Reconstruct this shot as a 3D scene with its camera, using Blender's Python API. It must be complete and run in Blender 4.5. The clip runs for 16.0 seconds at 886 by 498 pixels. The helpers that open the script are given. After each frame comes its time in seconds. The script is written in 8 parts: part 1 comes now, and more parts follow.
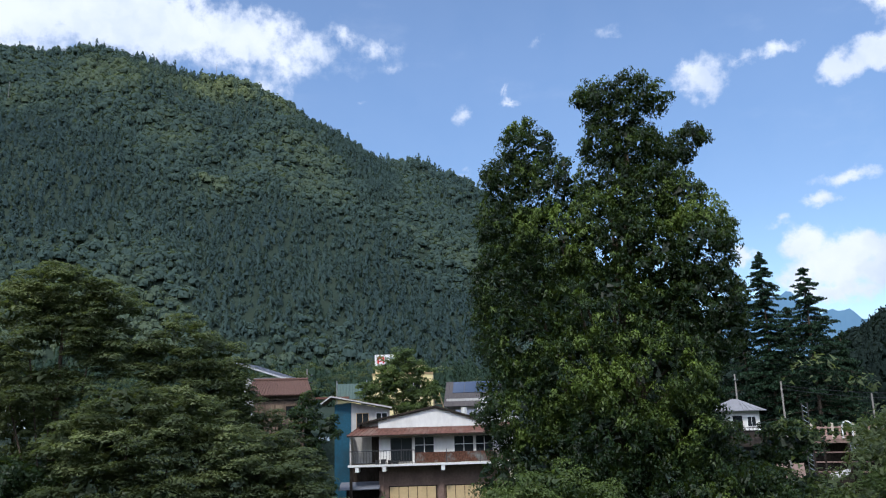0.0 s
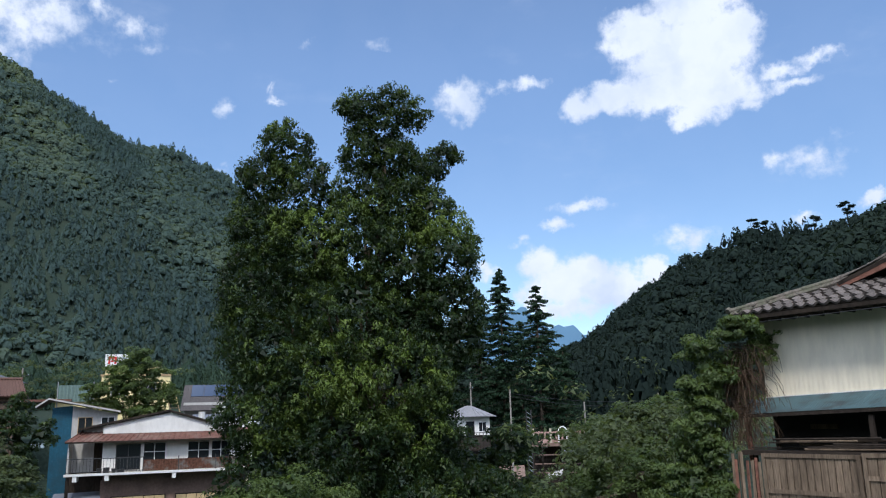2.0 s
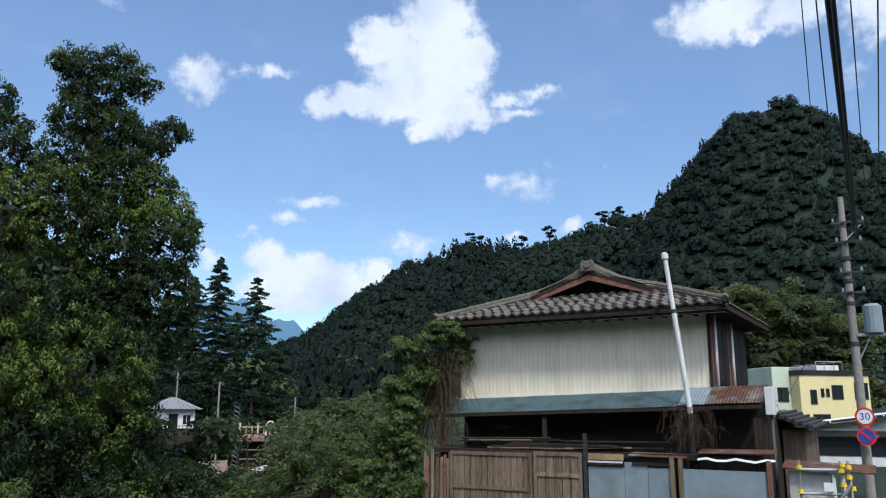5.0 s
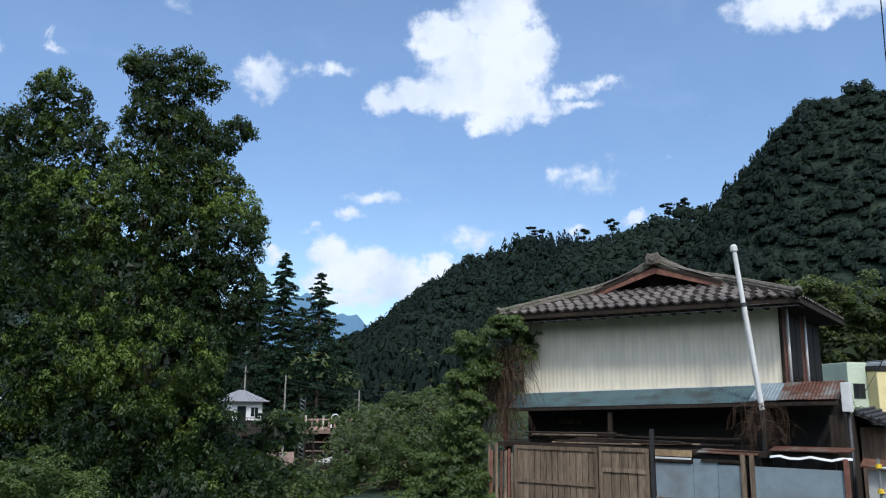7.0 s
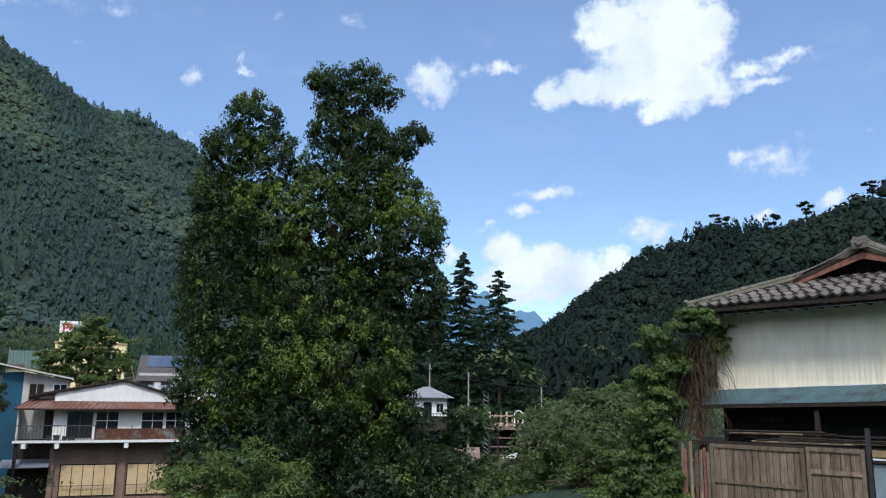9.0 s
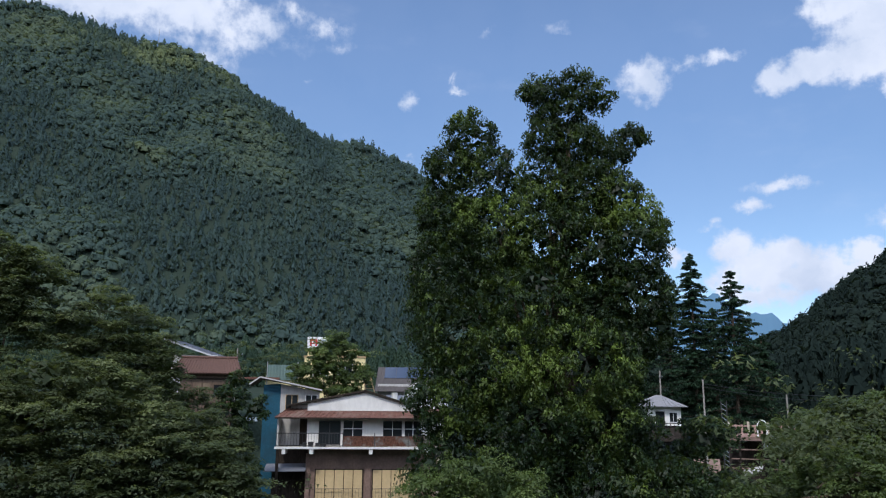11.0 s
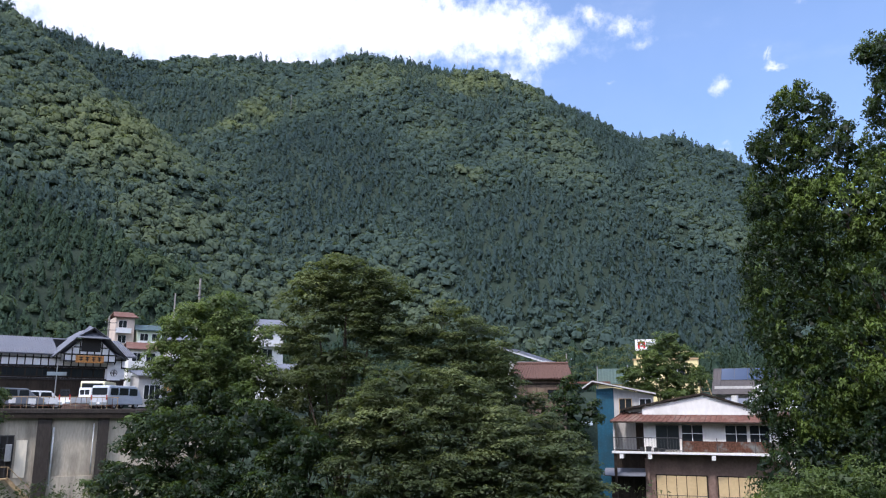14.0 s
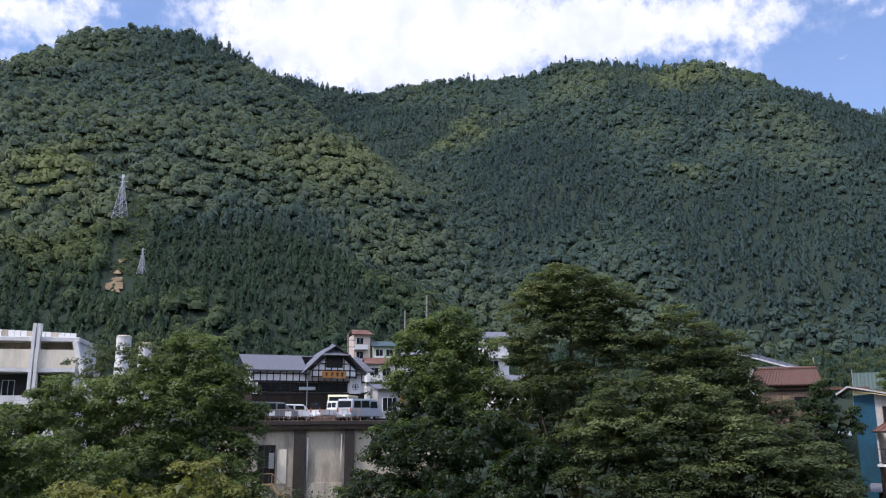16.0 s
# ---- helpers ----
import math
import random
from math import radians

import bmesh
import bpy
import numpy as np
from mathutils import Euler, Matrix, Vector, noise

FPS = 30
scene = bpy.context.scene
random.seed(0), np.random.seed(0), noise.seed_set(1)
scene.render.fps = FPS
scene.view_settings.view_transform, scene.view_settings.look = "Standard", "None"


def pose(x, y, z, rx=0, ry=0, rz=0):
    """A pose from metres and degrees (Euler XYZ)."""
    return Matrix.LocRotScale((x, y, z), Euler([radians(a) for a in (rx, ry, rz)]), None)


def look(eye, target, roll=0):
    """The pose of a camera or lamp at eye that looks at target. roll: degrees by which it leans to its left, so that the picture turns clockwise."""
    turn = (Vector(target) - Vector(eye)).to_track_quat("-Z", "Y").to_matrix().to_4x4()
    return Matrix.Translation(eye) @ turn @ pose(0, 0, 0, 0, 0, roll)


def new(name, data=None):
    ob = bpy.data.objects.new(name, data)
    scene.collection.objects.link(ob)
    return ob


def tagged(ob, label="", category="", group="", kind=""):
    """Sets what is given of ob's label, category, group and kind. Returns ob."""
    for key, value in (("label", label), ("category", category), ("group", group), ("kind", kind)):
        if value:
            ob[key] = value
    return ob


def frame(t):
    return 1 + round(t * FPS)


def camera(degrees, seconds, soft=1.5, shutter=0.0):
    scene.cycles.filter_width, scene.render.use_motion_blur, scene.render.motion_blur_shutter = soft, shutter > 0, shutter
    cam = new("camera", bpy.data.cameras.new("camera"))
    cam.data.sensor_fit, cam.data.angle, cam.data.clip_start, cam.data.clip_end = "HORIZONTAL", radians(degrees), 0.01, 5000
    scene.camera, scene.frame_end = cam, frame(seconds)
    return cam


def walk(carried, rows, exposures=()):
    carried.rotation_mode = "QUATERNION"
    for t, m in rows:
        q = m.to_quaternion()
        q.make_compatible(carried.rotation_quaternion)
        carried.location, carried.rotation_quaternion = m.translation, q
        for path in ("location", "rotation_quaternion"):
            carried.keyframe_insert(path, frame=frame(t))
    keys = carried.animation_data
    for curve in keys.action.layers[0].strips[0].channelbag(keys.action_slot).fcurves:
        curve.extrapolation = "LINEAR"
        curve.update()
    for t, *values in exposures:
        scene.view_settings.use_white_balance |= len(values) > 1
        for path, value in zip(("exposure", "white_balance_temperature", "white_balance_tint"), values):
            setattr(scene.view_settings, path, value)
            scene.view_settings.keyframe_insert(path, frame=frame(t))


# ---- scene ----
cam = camera(59.2, 16.0, soft=1.15)
EYE, ARM = 1.6, 0.5          # eye height over the near street; the phone is held half a metre from the turning body
ROWS = [                     # seconds, yaw, pitch, roll in degrees
    (0.0, 0.36, 12.35, 1.65),
    (0.5, -4.52, 12.57, 1.58),
    (1.0, -8.85, 12.42, 1.51),
    (1.5, -13.40, 12.30, 1.28),
    (2.0, -17.86, 12.21, 1.48),
    (2.5, -22.37, 12.13, 1.35),
    (3.0, -26.81, 12.23, 0.95),
    (3.5, -30.69, 12.36, 0.52),
    (4.0, -33.71, 12.12, 0.39),
    (4.5, -36.22, 11.83, 0.19),
    (4.7, -37.19, 11.75, 0.06),
    (5.6, -39.40, 11.55, -0.25),
    (6.8, -35.05, 11.28, -0.57),
    (7.0, -33.90, 11.21, -0.52),
    (7.5, -31.12, 11.06, -0.55),
    (8.0, -28.24, 10.98, -0.56),
    (8.2, -26.85, 10.95, -0.60),
    (10.3, -10.85, 11.10, -0.56),
    (10.5, -9.30, 11.22, -0.60),
    (11.0, -4.63, 11.32, -0.47),
    (11.5, 0.13, 11.31, -0.14),
    (12.0, 3.97, 11.33, 0.27),
    (12.5, 7.28, 11.28, 0.28),
    (13.0, 10.70, 11.34, 0.27),
    (13.5, 14.59, 11.40, 0.02),
    (14.0, 18.87, 11.47, -0.17),
    (14.5, 23.13, 11.62, 0.02),
    (15.0, 27.16, 11.82, 0.17),
    (15.5, 31.33, 11.99, 0.17),
    (16.0, 35.13, 12.20, 0.21),
]
EXPOSURES = [(0.0, 0.2, 5850, 12), (3.0, 0.13, 5870, 11), (4.7, 0.13, 5900, 10), (8.2, 0.17, 5900, 10), (10.3, 0.27, 5850, 11), (10.6, 0.2, 5850, 12), (11.0, -0.02, 5850, 13), (11.8, 0.03, 5850, 14), (12.5, 0.22, 5850, 15), (13.0, 0.42, 5850, 17), (13.5, 0.66, 5900, 18), (14.0, 0.58, 5930, 19), (14.5, 0.46, 5950, 20), (16.0, 0.32, 6000, 22)]
walk(cam, [(t, pose(0, 0, EYE, 90 + pitch, roll, yaw) @ pose(0, 0, -ARM)) for t, yaw, pitch, roll in ROWS], EXPOSURES)


def polar(az, r, z=0.0):
    """A place from its bearing (degrees, right of straight ahead), range and height."""
    a = radians(az)
    return Vector((r * math.sin(a), r * math.cos(a), z))


# ---- sky, clouds and sun ----
SUN_AZ, SUN_EL = -157.0, 52.0
sun = new("sun", bpy.data.lights.new("sun", "SUN"))
sun.data.energy, sun.data.angle, sun.data.color = 2.5, radians(6.0), (1.0, 0.92, 0.79)
sun.matrix_world = look(polar(SUN_AZ, 100 * math.cos(radians(SUN_EL)), 100 * math.sin(radians(SUN_EL))), (0, 0, 0))

world = bpy.data.worlds.new("sky")
scene.world = world
world.use_nodes = True


class Nodes:
    """A short way to write node trees."""

    def __init__(self, tree):
        self.tree = tree

    def add(self, kind, out=0, **values):
        node = self.tree.nodes.new(kind)
        for key, value in values.items():
            self.put(node.inputs[int(key[3:])], value)
        return node.outputs[out]

    def put(self, socket, value):
        if isinstance(value, bpy.types.NodeSocket):
            self.tree.links.new(value, socket)
        else:
            socket.default_value = value

    def math(self, op, a, b=0.0, c=0.0, clamp=False):
        node = self.tree.nodes.new("ShaderNodeMath")
        node.operation, node.use_clamp = op, clamp
        for socket, value in zip(node.inputs, (a, b, c)):
            self.put(socket, value)
        return node.outputs[0]

    def vec(self, op, a, b=(0, 0, 0), out=0):
        node = self.tree.nodes.new("ShaderNodeVectorMath")
        node.operation = op
        self.put(node.inputs[0], a)
        self.put(node.inputs[1], b)
        return node.outputs[out]

    def smooth(self, x, lo, hi, to=1.0):
        node = self.tree.nodes.new("ShaderNodeMapRange")
        node.interpolation_type = "SMOOTHSTEP"
        for socket, value in zip(node.inputs, (x, lo, hi, 0.0, to)):
            self.put(socket, value)
        return node.outputs[0]

    def mix(self, fac, a, b, blend="MIX"):
        node = self.tree.nodes.new("ShaderNodeMix")
        node.data_type, node.blend_type = "RGBA", blend
        for socket, value in ((node.inputs[0], fac), (node.inputs[6], a), (node.inputs[7], b)):
            self.put(socket, (*value, 1) if isinstance(value, tuple) and len(value) == 3 else value)
        return node.outputs[2]

    def noise(self, where, scale, detail=4, rough=0.55, out=0):
        return self.add("ShaderNodeTexNoise", out=out, in_0=where, in_2=scale, in_3=detail, in_4=rough)


# each lump of cloud: bearing, elevation, half width, half height in degrees, thickness
TOWER_CLOUD = [
    (37.8, 27.9, 4.7, 3.0, 1.3), (33.6, 26.3, 3.7, 2.6, 1.2), (40.4, 25.3, 2.9, 3.1, 1.2), (37.3, 24.5, 6.4, 3.7, 1.4), (38.2, 22.1, 4.9, 3.1, 1.3),
    (34.7, 22.3, 4.4, 2.2, 1.2), (31.6, 22.4, 4.2, 1.5, 1.1), (28.9, 21.8, 2.0, 1.3, 1.0), (36.6, 20.3, 1.8, 1.2, 1.0), (40.3, 21.6, 3.1, 2.0, 0.9),
    (43.3, 22.4, 2.5, 0.9, 0.8), (45.8, 22.8, 2.3, 0.9, 0.75), (43.7, 21.4, 3.1, 0.7, 0.6), (40.9, 20.6, 1.6, 0.8, 0.75)]
SCATTERED_CLOUDS = [
    (19.8, 22.9, 2.4, 2.2, 0.95), (18.9, 23.8, 1.2, 1.0, 0.6), (22.8, 23.7, 2.4, 0.9, 0.5), (25.2, 23.8, 2.8, 0.8, 0.6), (1.6, 22.0, 1.3, 0.9, 0.55),
    (4.8, 23.5, 0.5, 1.2, 0.4), (5.6, 22.7, 1.4, 0.4, 0.45), (13.5, 26.7, 2.1, 0.7, 0.3), (28.7, 14.9, 3.8, 0.8, 0.6), (26.8, 13.6, 1.6, 0.8, 0.7),
    (24.1, 12.4, 1.1, 0.7, 0.55), (42.3, 16.7, 1.5, 1.0, 0.65), (44.7, 16.2, 3.9, 1.9, 0.5), (46.4, 17.6, 2.3, 0.8, 0.28), (50.6, 17.3, 0.8, 0.4, 0.25),
    (53.4, 19.9, 1.1, 0.4, 0.25)]
HORIZON_CLOUDS = [
    (25.4, 10.6, 2.1, 1.8, 1.1), (27.5, 9.4, 4.0, 2.6, 1.2), (29.2, 10.0, 2.0, 1.7, 1.1), (30.4, 8.8, 3.5, 2.5, 1.2), (33.4, 9.9, 2.1, 1.3, 1.0),
    (32.5, 8.6, 3.5, 2.0, 1.1), (27.5, 7.5, 4.0, 1.4, 0.9), (35.9, 12.0, 3.3, 1.4, 0.6), (21.4, 10.4, 0.9, 1.1, 0.9), (48.0, 13.2, 1.7, 0.7, 0.9),
    (43.8, 12.6, 1.2, 0.6, 0.75), (25.0, 8.5, 2.2, 2.2, 0.9)]
HILL_CLOUDS = [
    (59.3, 26.5, 5.4, 2.3, 1.2), (57.3, 25.6, 1.7, 0.9, 0.8), (61.2, 25.1, 2.1, 1.0, 0.8), (64.3, 26.3, 3.8, 2.1, 1.1), (67.6, 21.4, 2.0, 2.8, 0.35),
    (68.6, 24.3, 1.7, 3.1, 0.5), (71.4, 25.7, 5.8, 3.4, 1.1)]
RAGGED_CLOUDS = [
    (-22.7, 27.1, 11.3, 3.0, 1.3), (-15.5, 27.1, 7.5, 3.1, 1.0), (-12.0, 25.8, 3.6, 2.4, 0.7), (-13.2, 23.8, 3.0, 2.1, 0.5), (-10.3, 26.6, 3.7, 2.1, 0.7),
    (-7.6, 27.5, 3.1, 1.6, 0.5), (-4.9, 26.6, 3.3, 1.8, 0.45), (-3.6, 25.4, 1.9, 1.0, 0.35), (-5.8, 23.0, 0.9, 0.4, 0.25), (-7.6, 25.2, 4.1, 1.9, 0.25),
    (1.7, 22.1, 1.2, 1.1, 0.55), (5.2, 23.3, 0.7, 1.1, 0.4), (5.8, 22.9, 1.3, 0.4, 0.45), (7.9, 27.0, 1.8, 0.9, 0.3), (13.5, 27.1, 2.0, 1.0, 0.3),
    (1.8, 17.7, 0.9, 0.8, 0.4)]
WHITE_BANK = [
    (-38.8, 27.6, 20.4, 6.1, 1.5), (-50.7, 28.3, 3.9, 2.2, 0.9), (-23.2, 27.5, 8.6, 3.8, 1.2), (-16.1, 26.3, 4.3, 2.3, 0.7), (-12.5, 26.4, 3.2, 2.0, 0.5),
    (-11.9, 24.7, 2.6, 1.3, 0.4), (-64.9, 25.6, 6.9, 2.8, 0.75), (-66.5, 22.4, 2.7, 1.5, 0.6), (-61.8, 27.1, 3.9, 1.5, 0.6), (-38.9, 33.5, 25.9, 4.3, 1.4)]
CLOUDS = TOWER_CLOUD + SCATTERED_CLOUDS + HORIZON_CLOUDS + HILL_CLOUDS + RAGGED_CLOUDS + WHITE_BANK
w = Nodes(world.node_tree)
w.tree.nodes.clear()
way = w.add("ShaderNodeTexCoord", out=0)
xyz = w.tree.nodes.new("ShaderNodeSeparateXYZ")
w.put(xyz.inputs[0], way)
bearing = w.math("MULTIPLY", w.math("ARCTAN2", xyz.outputs[0], xyz.outputs[1]), 180 / math.pi)
height = w.math("MULTIPLY", w.math("ARCSINE", xyz.outputs[2]), 180 / math.pi)
flat = w.add("ShaderNodeCombineXYZ", in_0=bearing, in_1=height, in_2=0.0)
warp = w.vec("SUBTRACT", w.add("ShaderNodeTexNoise", out=1, in_0=flat, in_2=0.55, in_3=6.0, in_4=0.6), (0.5, 0.5, 0.5))
bent = w.vec("ADD", flat, w.vec("MULTIPLY", warp, (2.4, 2.0, 0.0)))
puff = w.noise(flat, 0.9, 7, 0.6)
body = 0.0
for az, el, wide, tall, thick in CLOUDS:
    far = w.vec("LENGTH", w.vec("MULTIPLY", w.vec("SUBTRACT", bent, (az, el, 0.0)), (1 / wide, 1 / tall, 0.0)), out=1)
    lump = w.math("MULTIPLY", w.math("SUBTRACT", 1.0, far, clamp=True), thick)
    body = lump if body == 0.0 else w.math("SMOOTH_MAX", body, lump, 0.15)
ragged = w.math("MULTIPLY", w.math("SUBTRACT", puff, 0.5), w.math("MULTIPLY", w.smooth(body, 0.0, 0.4), 1.1))
dense = w.math("ADD", body, ragged)
thin = w.smooth(w.math("ADD", w.noise(w.vec("MULTIPLY", flat, (1.0, 2.2, 1.0)), 0.11, 6, 0.6), w.math("MULTIPLY", body, 0.1)), 0.55, 0.95, 0.16)
aside = w.math("MAXIMUM", w.smooth(height, 37.0, 50.0), w.smooth(w.math("ABSOLUTE", bearing), 74.0, 92.0))
broken = w.math("MULTIPLY", w.smooth(w.noise(way, 2.6, 6, 0.55), 0.40, 0.58), aside)     # broken cloud over the rest of the sky
cover = w.math("MAXIMUM", w.math("MAXIMUM", w.smooth(dense, 0.08, 0.70), broken), w.math("ADD", thin, 0.05))
clear = w.tree.nodes.new("ShaderNodeTexSky")
clear.sky_type, clear.sun_disc = "NISHITA", False
clear.sun_elevation, clear.sun_rotation = radians(SUN_EL), radians(SUN_AZ)
clear.altitude, clear.air_density, clear.dust_density, clear.ozone_density = 350.0, 1.0, 0.2, 3.0
sky = clear.outputs[0]
grey = w.smooth(w.noise(w.vec("ADD", bent, (0.6, -1.4, 7.0)), 0.22, 4, 0.5), 0.35, 0.75)
white = w.mix(grey, (6.0, 6.2, 6.6), (4.3, 4.8, 5.6))
toward = w.vec("DOT_PRODUCT", way, tuple(polar(SUN_AZ, math.cos(radians(SUN_EL)), math.sin(radians(SUN_EL)))), out=1)
veil = w.math("MULTIPLY_ADD", w.smooth(toward, 0.25, 1.0), 1.5, 1.0)      # thin cloud shines brighter towards the sun
white = w.vec("SCALE", white, (0, 0, 0))
w.put(white.node.inputs[3], veil)
sky = w.vec("SCALE", w.vec("MULTIPLY", sky, (1.03, 1.02, 0.98)), (0, 0, 0))
w.put(sky.node.inputs[3], w.math("ADD", 1.0, w.smooth(height, 13.0, 27.0, 0.16)))
w.tree.links.new(w.add("ShaderNodeBackground", in_0=w.mix(cover, sky, white), in_1=0.14), w.tree.nodes.new("ShaderNodeOutputWorld").inputs[0])


# ---- materials ----
def surface(name, colour, rough=0.75, metal=0.0, vary=0.25, stain=None, stains=0.45, grain=14.0, broad=0.9, bump=0.25, streak=(1, 1, 1), gloss=0.35, shift=0.0):
    """A weathered surface: fine grain, broad stains of a second colour, and relief, at real-world size."""
    m = bpy.data.materials.new(name)
    m.use_nodes = True
    n = Nodes(m.node_tree)
    shader = m.node_tree.nodes["Principled BSDF"]
    where = n.vec("MULTIPLY", n.add("ShaderNodeTexCoord", out=3), streak)
    fine, wide = n.noise(where, grain, 5, 0.6), n.noise(where, broad, 5, 0.6)
    dark = tuple(c * (1 - vary) for c in colour)
    pale = tuple(min(1.0, c * (1 + vary)) for c in colour)
    tone = n.mix(n.smooth(fine, 0.3, 0.7), dark, pale)
    if stain:
        tone = n.mix(n.math("MULTIPLY", n.smooth(wide, 0.46, 0.68), stains), tone, stain)
    if shift:
        lone = n.add("ShaderNodeObjectInfo", out=5)
        tone = n.add("ShaderNodeHueSaturation", in_0=0.5, in_1=1.0, in_2=n.math("MULTIPLY_ADD", lone, 2 * shift, 1 - shift), in_3=1.0, in_4=tone)
    n.put(shader.inputs["Base Color"], tone)
    n.put(shader.inputs["Roughness"], n.math("MULTIPLY_ADD", wide, 0.25, rough - 0.12, clamp=True))
    n.put(shader.inputs["Metallic"], metal)
    n.put(shader.inputs["Specular IOR Level"], gloss)
    if bump:
        n.put(shader.inputs["Normal"], relief(n, bump, n.noise(where, grain * 1.7, 4, 0.6)))
    return m


def relief(n, strength, height):
    node = n.tree.nodes.new("ShaderNodeBump")
    node.inputs["Strength"].default_value, node.inputs["Distance"].default_value = strength, 0.03
    n.tree.links.new(height, node.inputs["Height"])
    return node.outputs[0]


def foliage(name, dark, mid, light, through_light=0.35, rough=0.5, patch=0.25, gloss=0.3, patchy=0.8, single=0.25):
    """Leaves: each its own green, tufts lighter or darker by their tone, which also carries painted light and shade;
    some light passing through.
    """
    m = bpy.data.materials.new(name)
    m.use_nodes = True
    n = Nodes(m.node_tree)
    shader = m.node_tree.nodes["Principled BSDF"]
    shade = n.tree.nodes.new("ShaderNodeAttribute")
    shade.attribute_name = "tone"
    tone = shade.outputs[2]
    lone = n.add("ShaderNodeNewGeometry", out=8)
    wide = n.noise(n.add("ShaderNodeTexCoord", out=3), patch, 3, 0.5)
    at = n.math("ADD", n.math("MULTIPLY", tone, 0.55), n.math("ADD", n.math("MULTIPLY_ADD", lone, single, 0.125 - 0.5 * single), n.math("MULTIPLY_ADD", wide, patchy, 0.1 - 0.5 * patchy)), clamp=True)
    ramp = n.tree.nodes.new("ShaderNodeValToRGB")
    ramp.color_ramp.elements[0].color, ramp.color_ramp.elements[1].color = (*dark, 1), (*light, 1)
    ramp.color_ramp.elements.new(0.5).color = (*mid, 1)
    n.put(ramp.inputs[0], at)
    n.put(shader.inputs["Base Color"], ramp.outputs[0])
    n.put(shader.inputs["Roughness"], rough)
    n.put(shader.inputs["Specular IOR Level"], gloss)
    if through_light:
        glow = n.tree.nodes.new("ShaderNodeBsdfTranslucent")
        n.put(glow.inputs[0], n.mix(0.5, ramp.outputs[0], (light[0] * 1.2, light[1] * 1.3, light[2] * 0.6)))
        mixed = n.tree.nodes.new("ShaderNodeMixShader")
        mixed.inputs[0].default_value = through_light
        n.tree.links.new(shader.outputs[0], mixed.inputs[1])
        n.tree.links.new(glow.outputs[0], mixed.inputs[2])
        n.tree.links.new(mixed.outputs[0], m.node_tree.nodes["Material Output"].inputs[0])
    return m


VINE_LEAF = foliage("vine_leaf", (0.006, 0.014, 0.006), (0.015, 0.032, 0.010), (0.145, 0.205, 0.036), 0.22, patch=0.30, gloss=0.25, patchy=1.0, single=0.10)
PINE_LEAF = foliage("dark_needles", (0.008, 0.020, 0.010), (0.018, 0.040, 0.020), (0.040, 0.080, 0.034), 0.15, 0.6, gloss=0.15)
TREE_LEAF = foliage("tree_leaf", (0.024, 0.036, 0.017), (0.072, 0.094, 0.042), (0.225, 0.260, 0.105), patch=0.20, gloss=0.2, patchy=1.1, single=0.15)
LIME_LEAF = foliage("light_leaf", (0.032, 0.055, 0.019), (0.085, 0.122, 0.036), (0.200, 0.260, 0.075), patch=0.30)
GOLD_LEAF = foliage("yellowing_leaf", (0.078, 0.104, 0.026), (0.156, 0.176, 0.039), (0.273, 0.247, 0.065), patch=0.40)
# distance haze is mixed into these greens: bluish, with lifted darks
WOODS = foliage("hazy_far_broadleaf", (0.045, 0.073, 0.077), (0.067, 0.102, 0.090), (0.165, 0.194, 0.090), 0.35, 0.8, 0.010, 0.03, single=0.10)
CEDARS = foliage("far_cedar", (0.034, 0.058, 0.047), (0.053, 0.085, 0.058), (0.120, 0.150, 0.063), 0.35, 0.8, 0.012, 0.03, patchy=1.0, single=0.08)
# darker copy of the far greens: the hill's cloud shade put into colour
SHADED_HILLSIDE = foliage("hill_woods", (0.014, 0.023, 0.020), (0.020, 0.031, 0.026), (0.034, 0.050, 0.034), 0.25, 0.8, 0.02, 0.03, patchy=1.0, single=0.08)
BARK = surface("bark", (0.10, 0.075, 0.055), 0.9, vary=0.4, bump=0.8, streak=(1, 1, 0.25))
EARTH = surface("undergrowth", (0.028, 0.042, 0.030), 0.95, vary=0.35, stain=(0.036, 0.046, 0.030), grain=3.0, broad=0.08, bump=0.6, gloss=0.1)


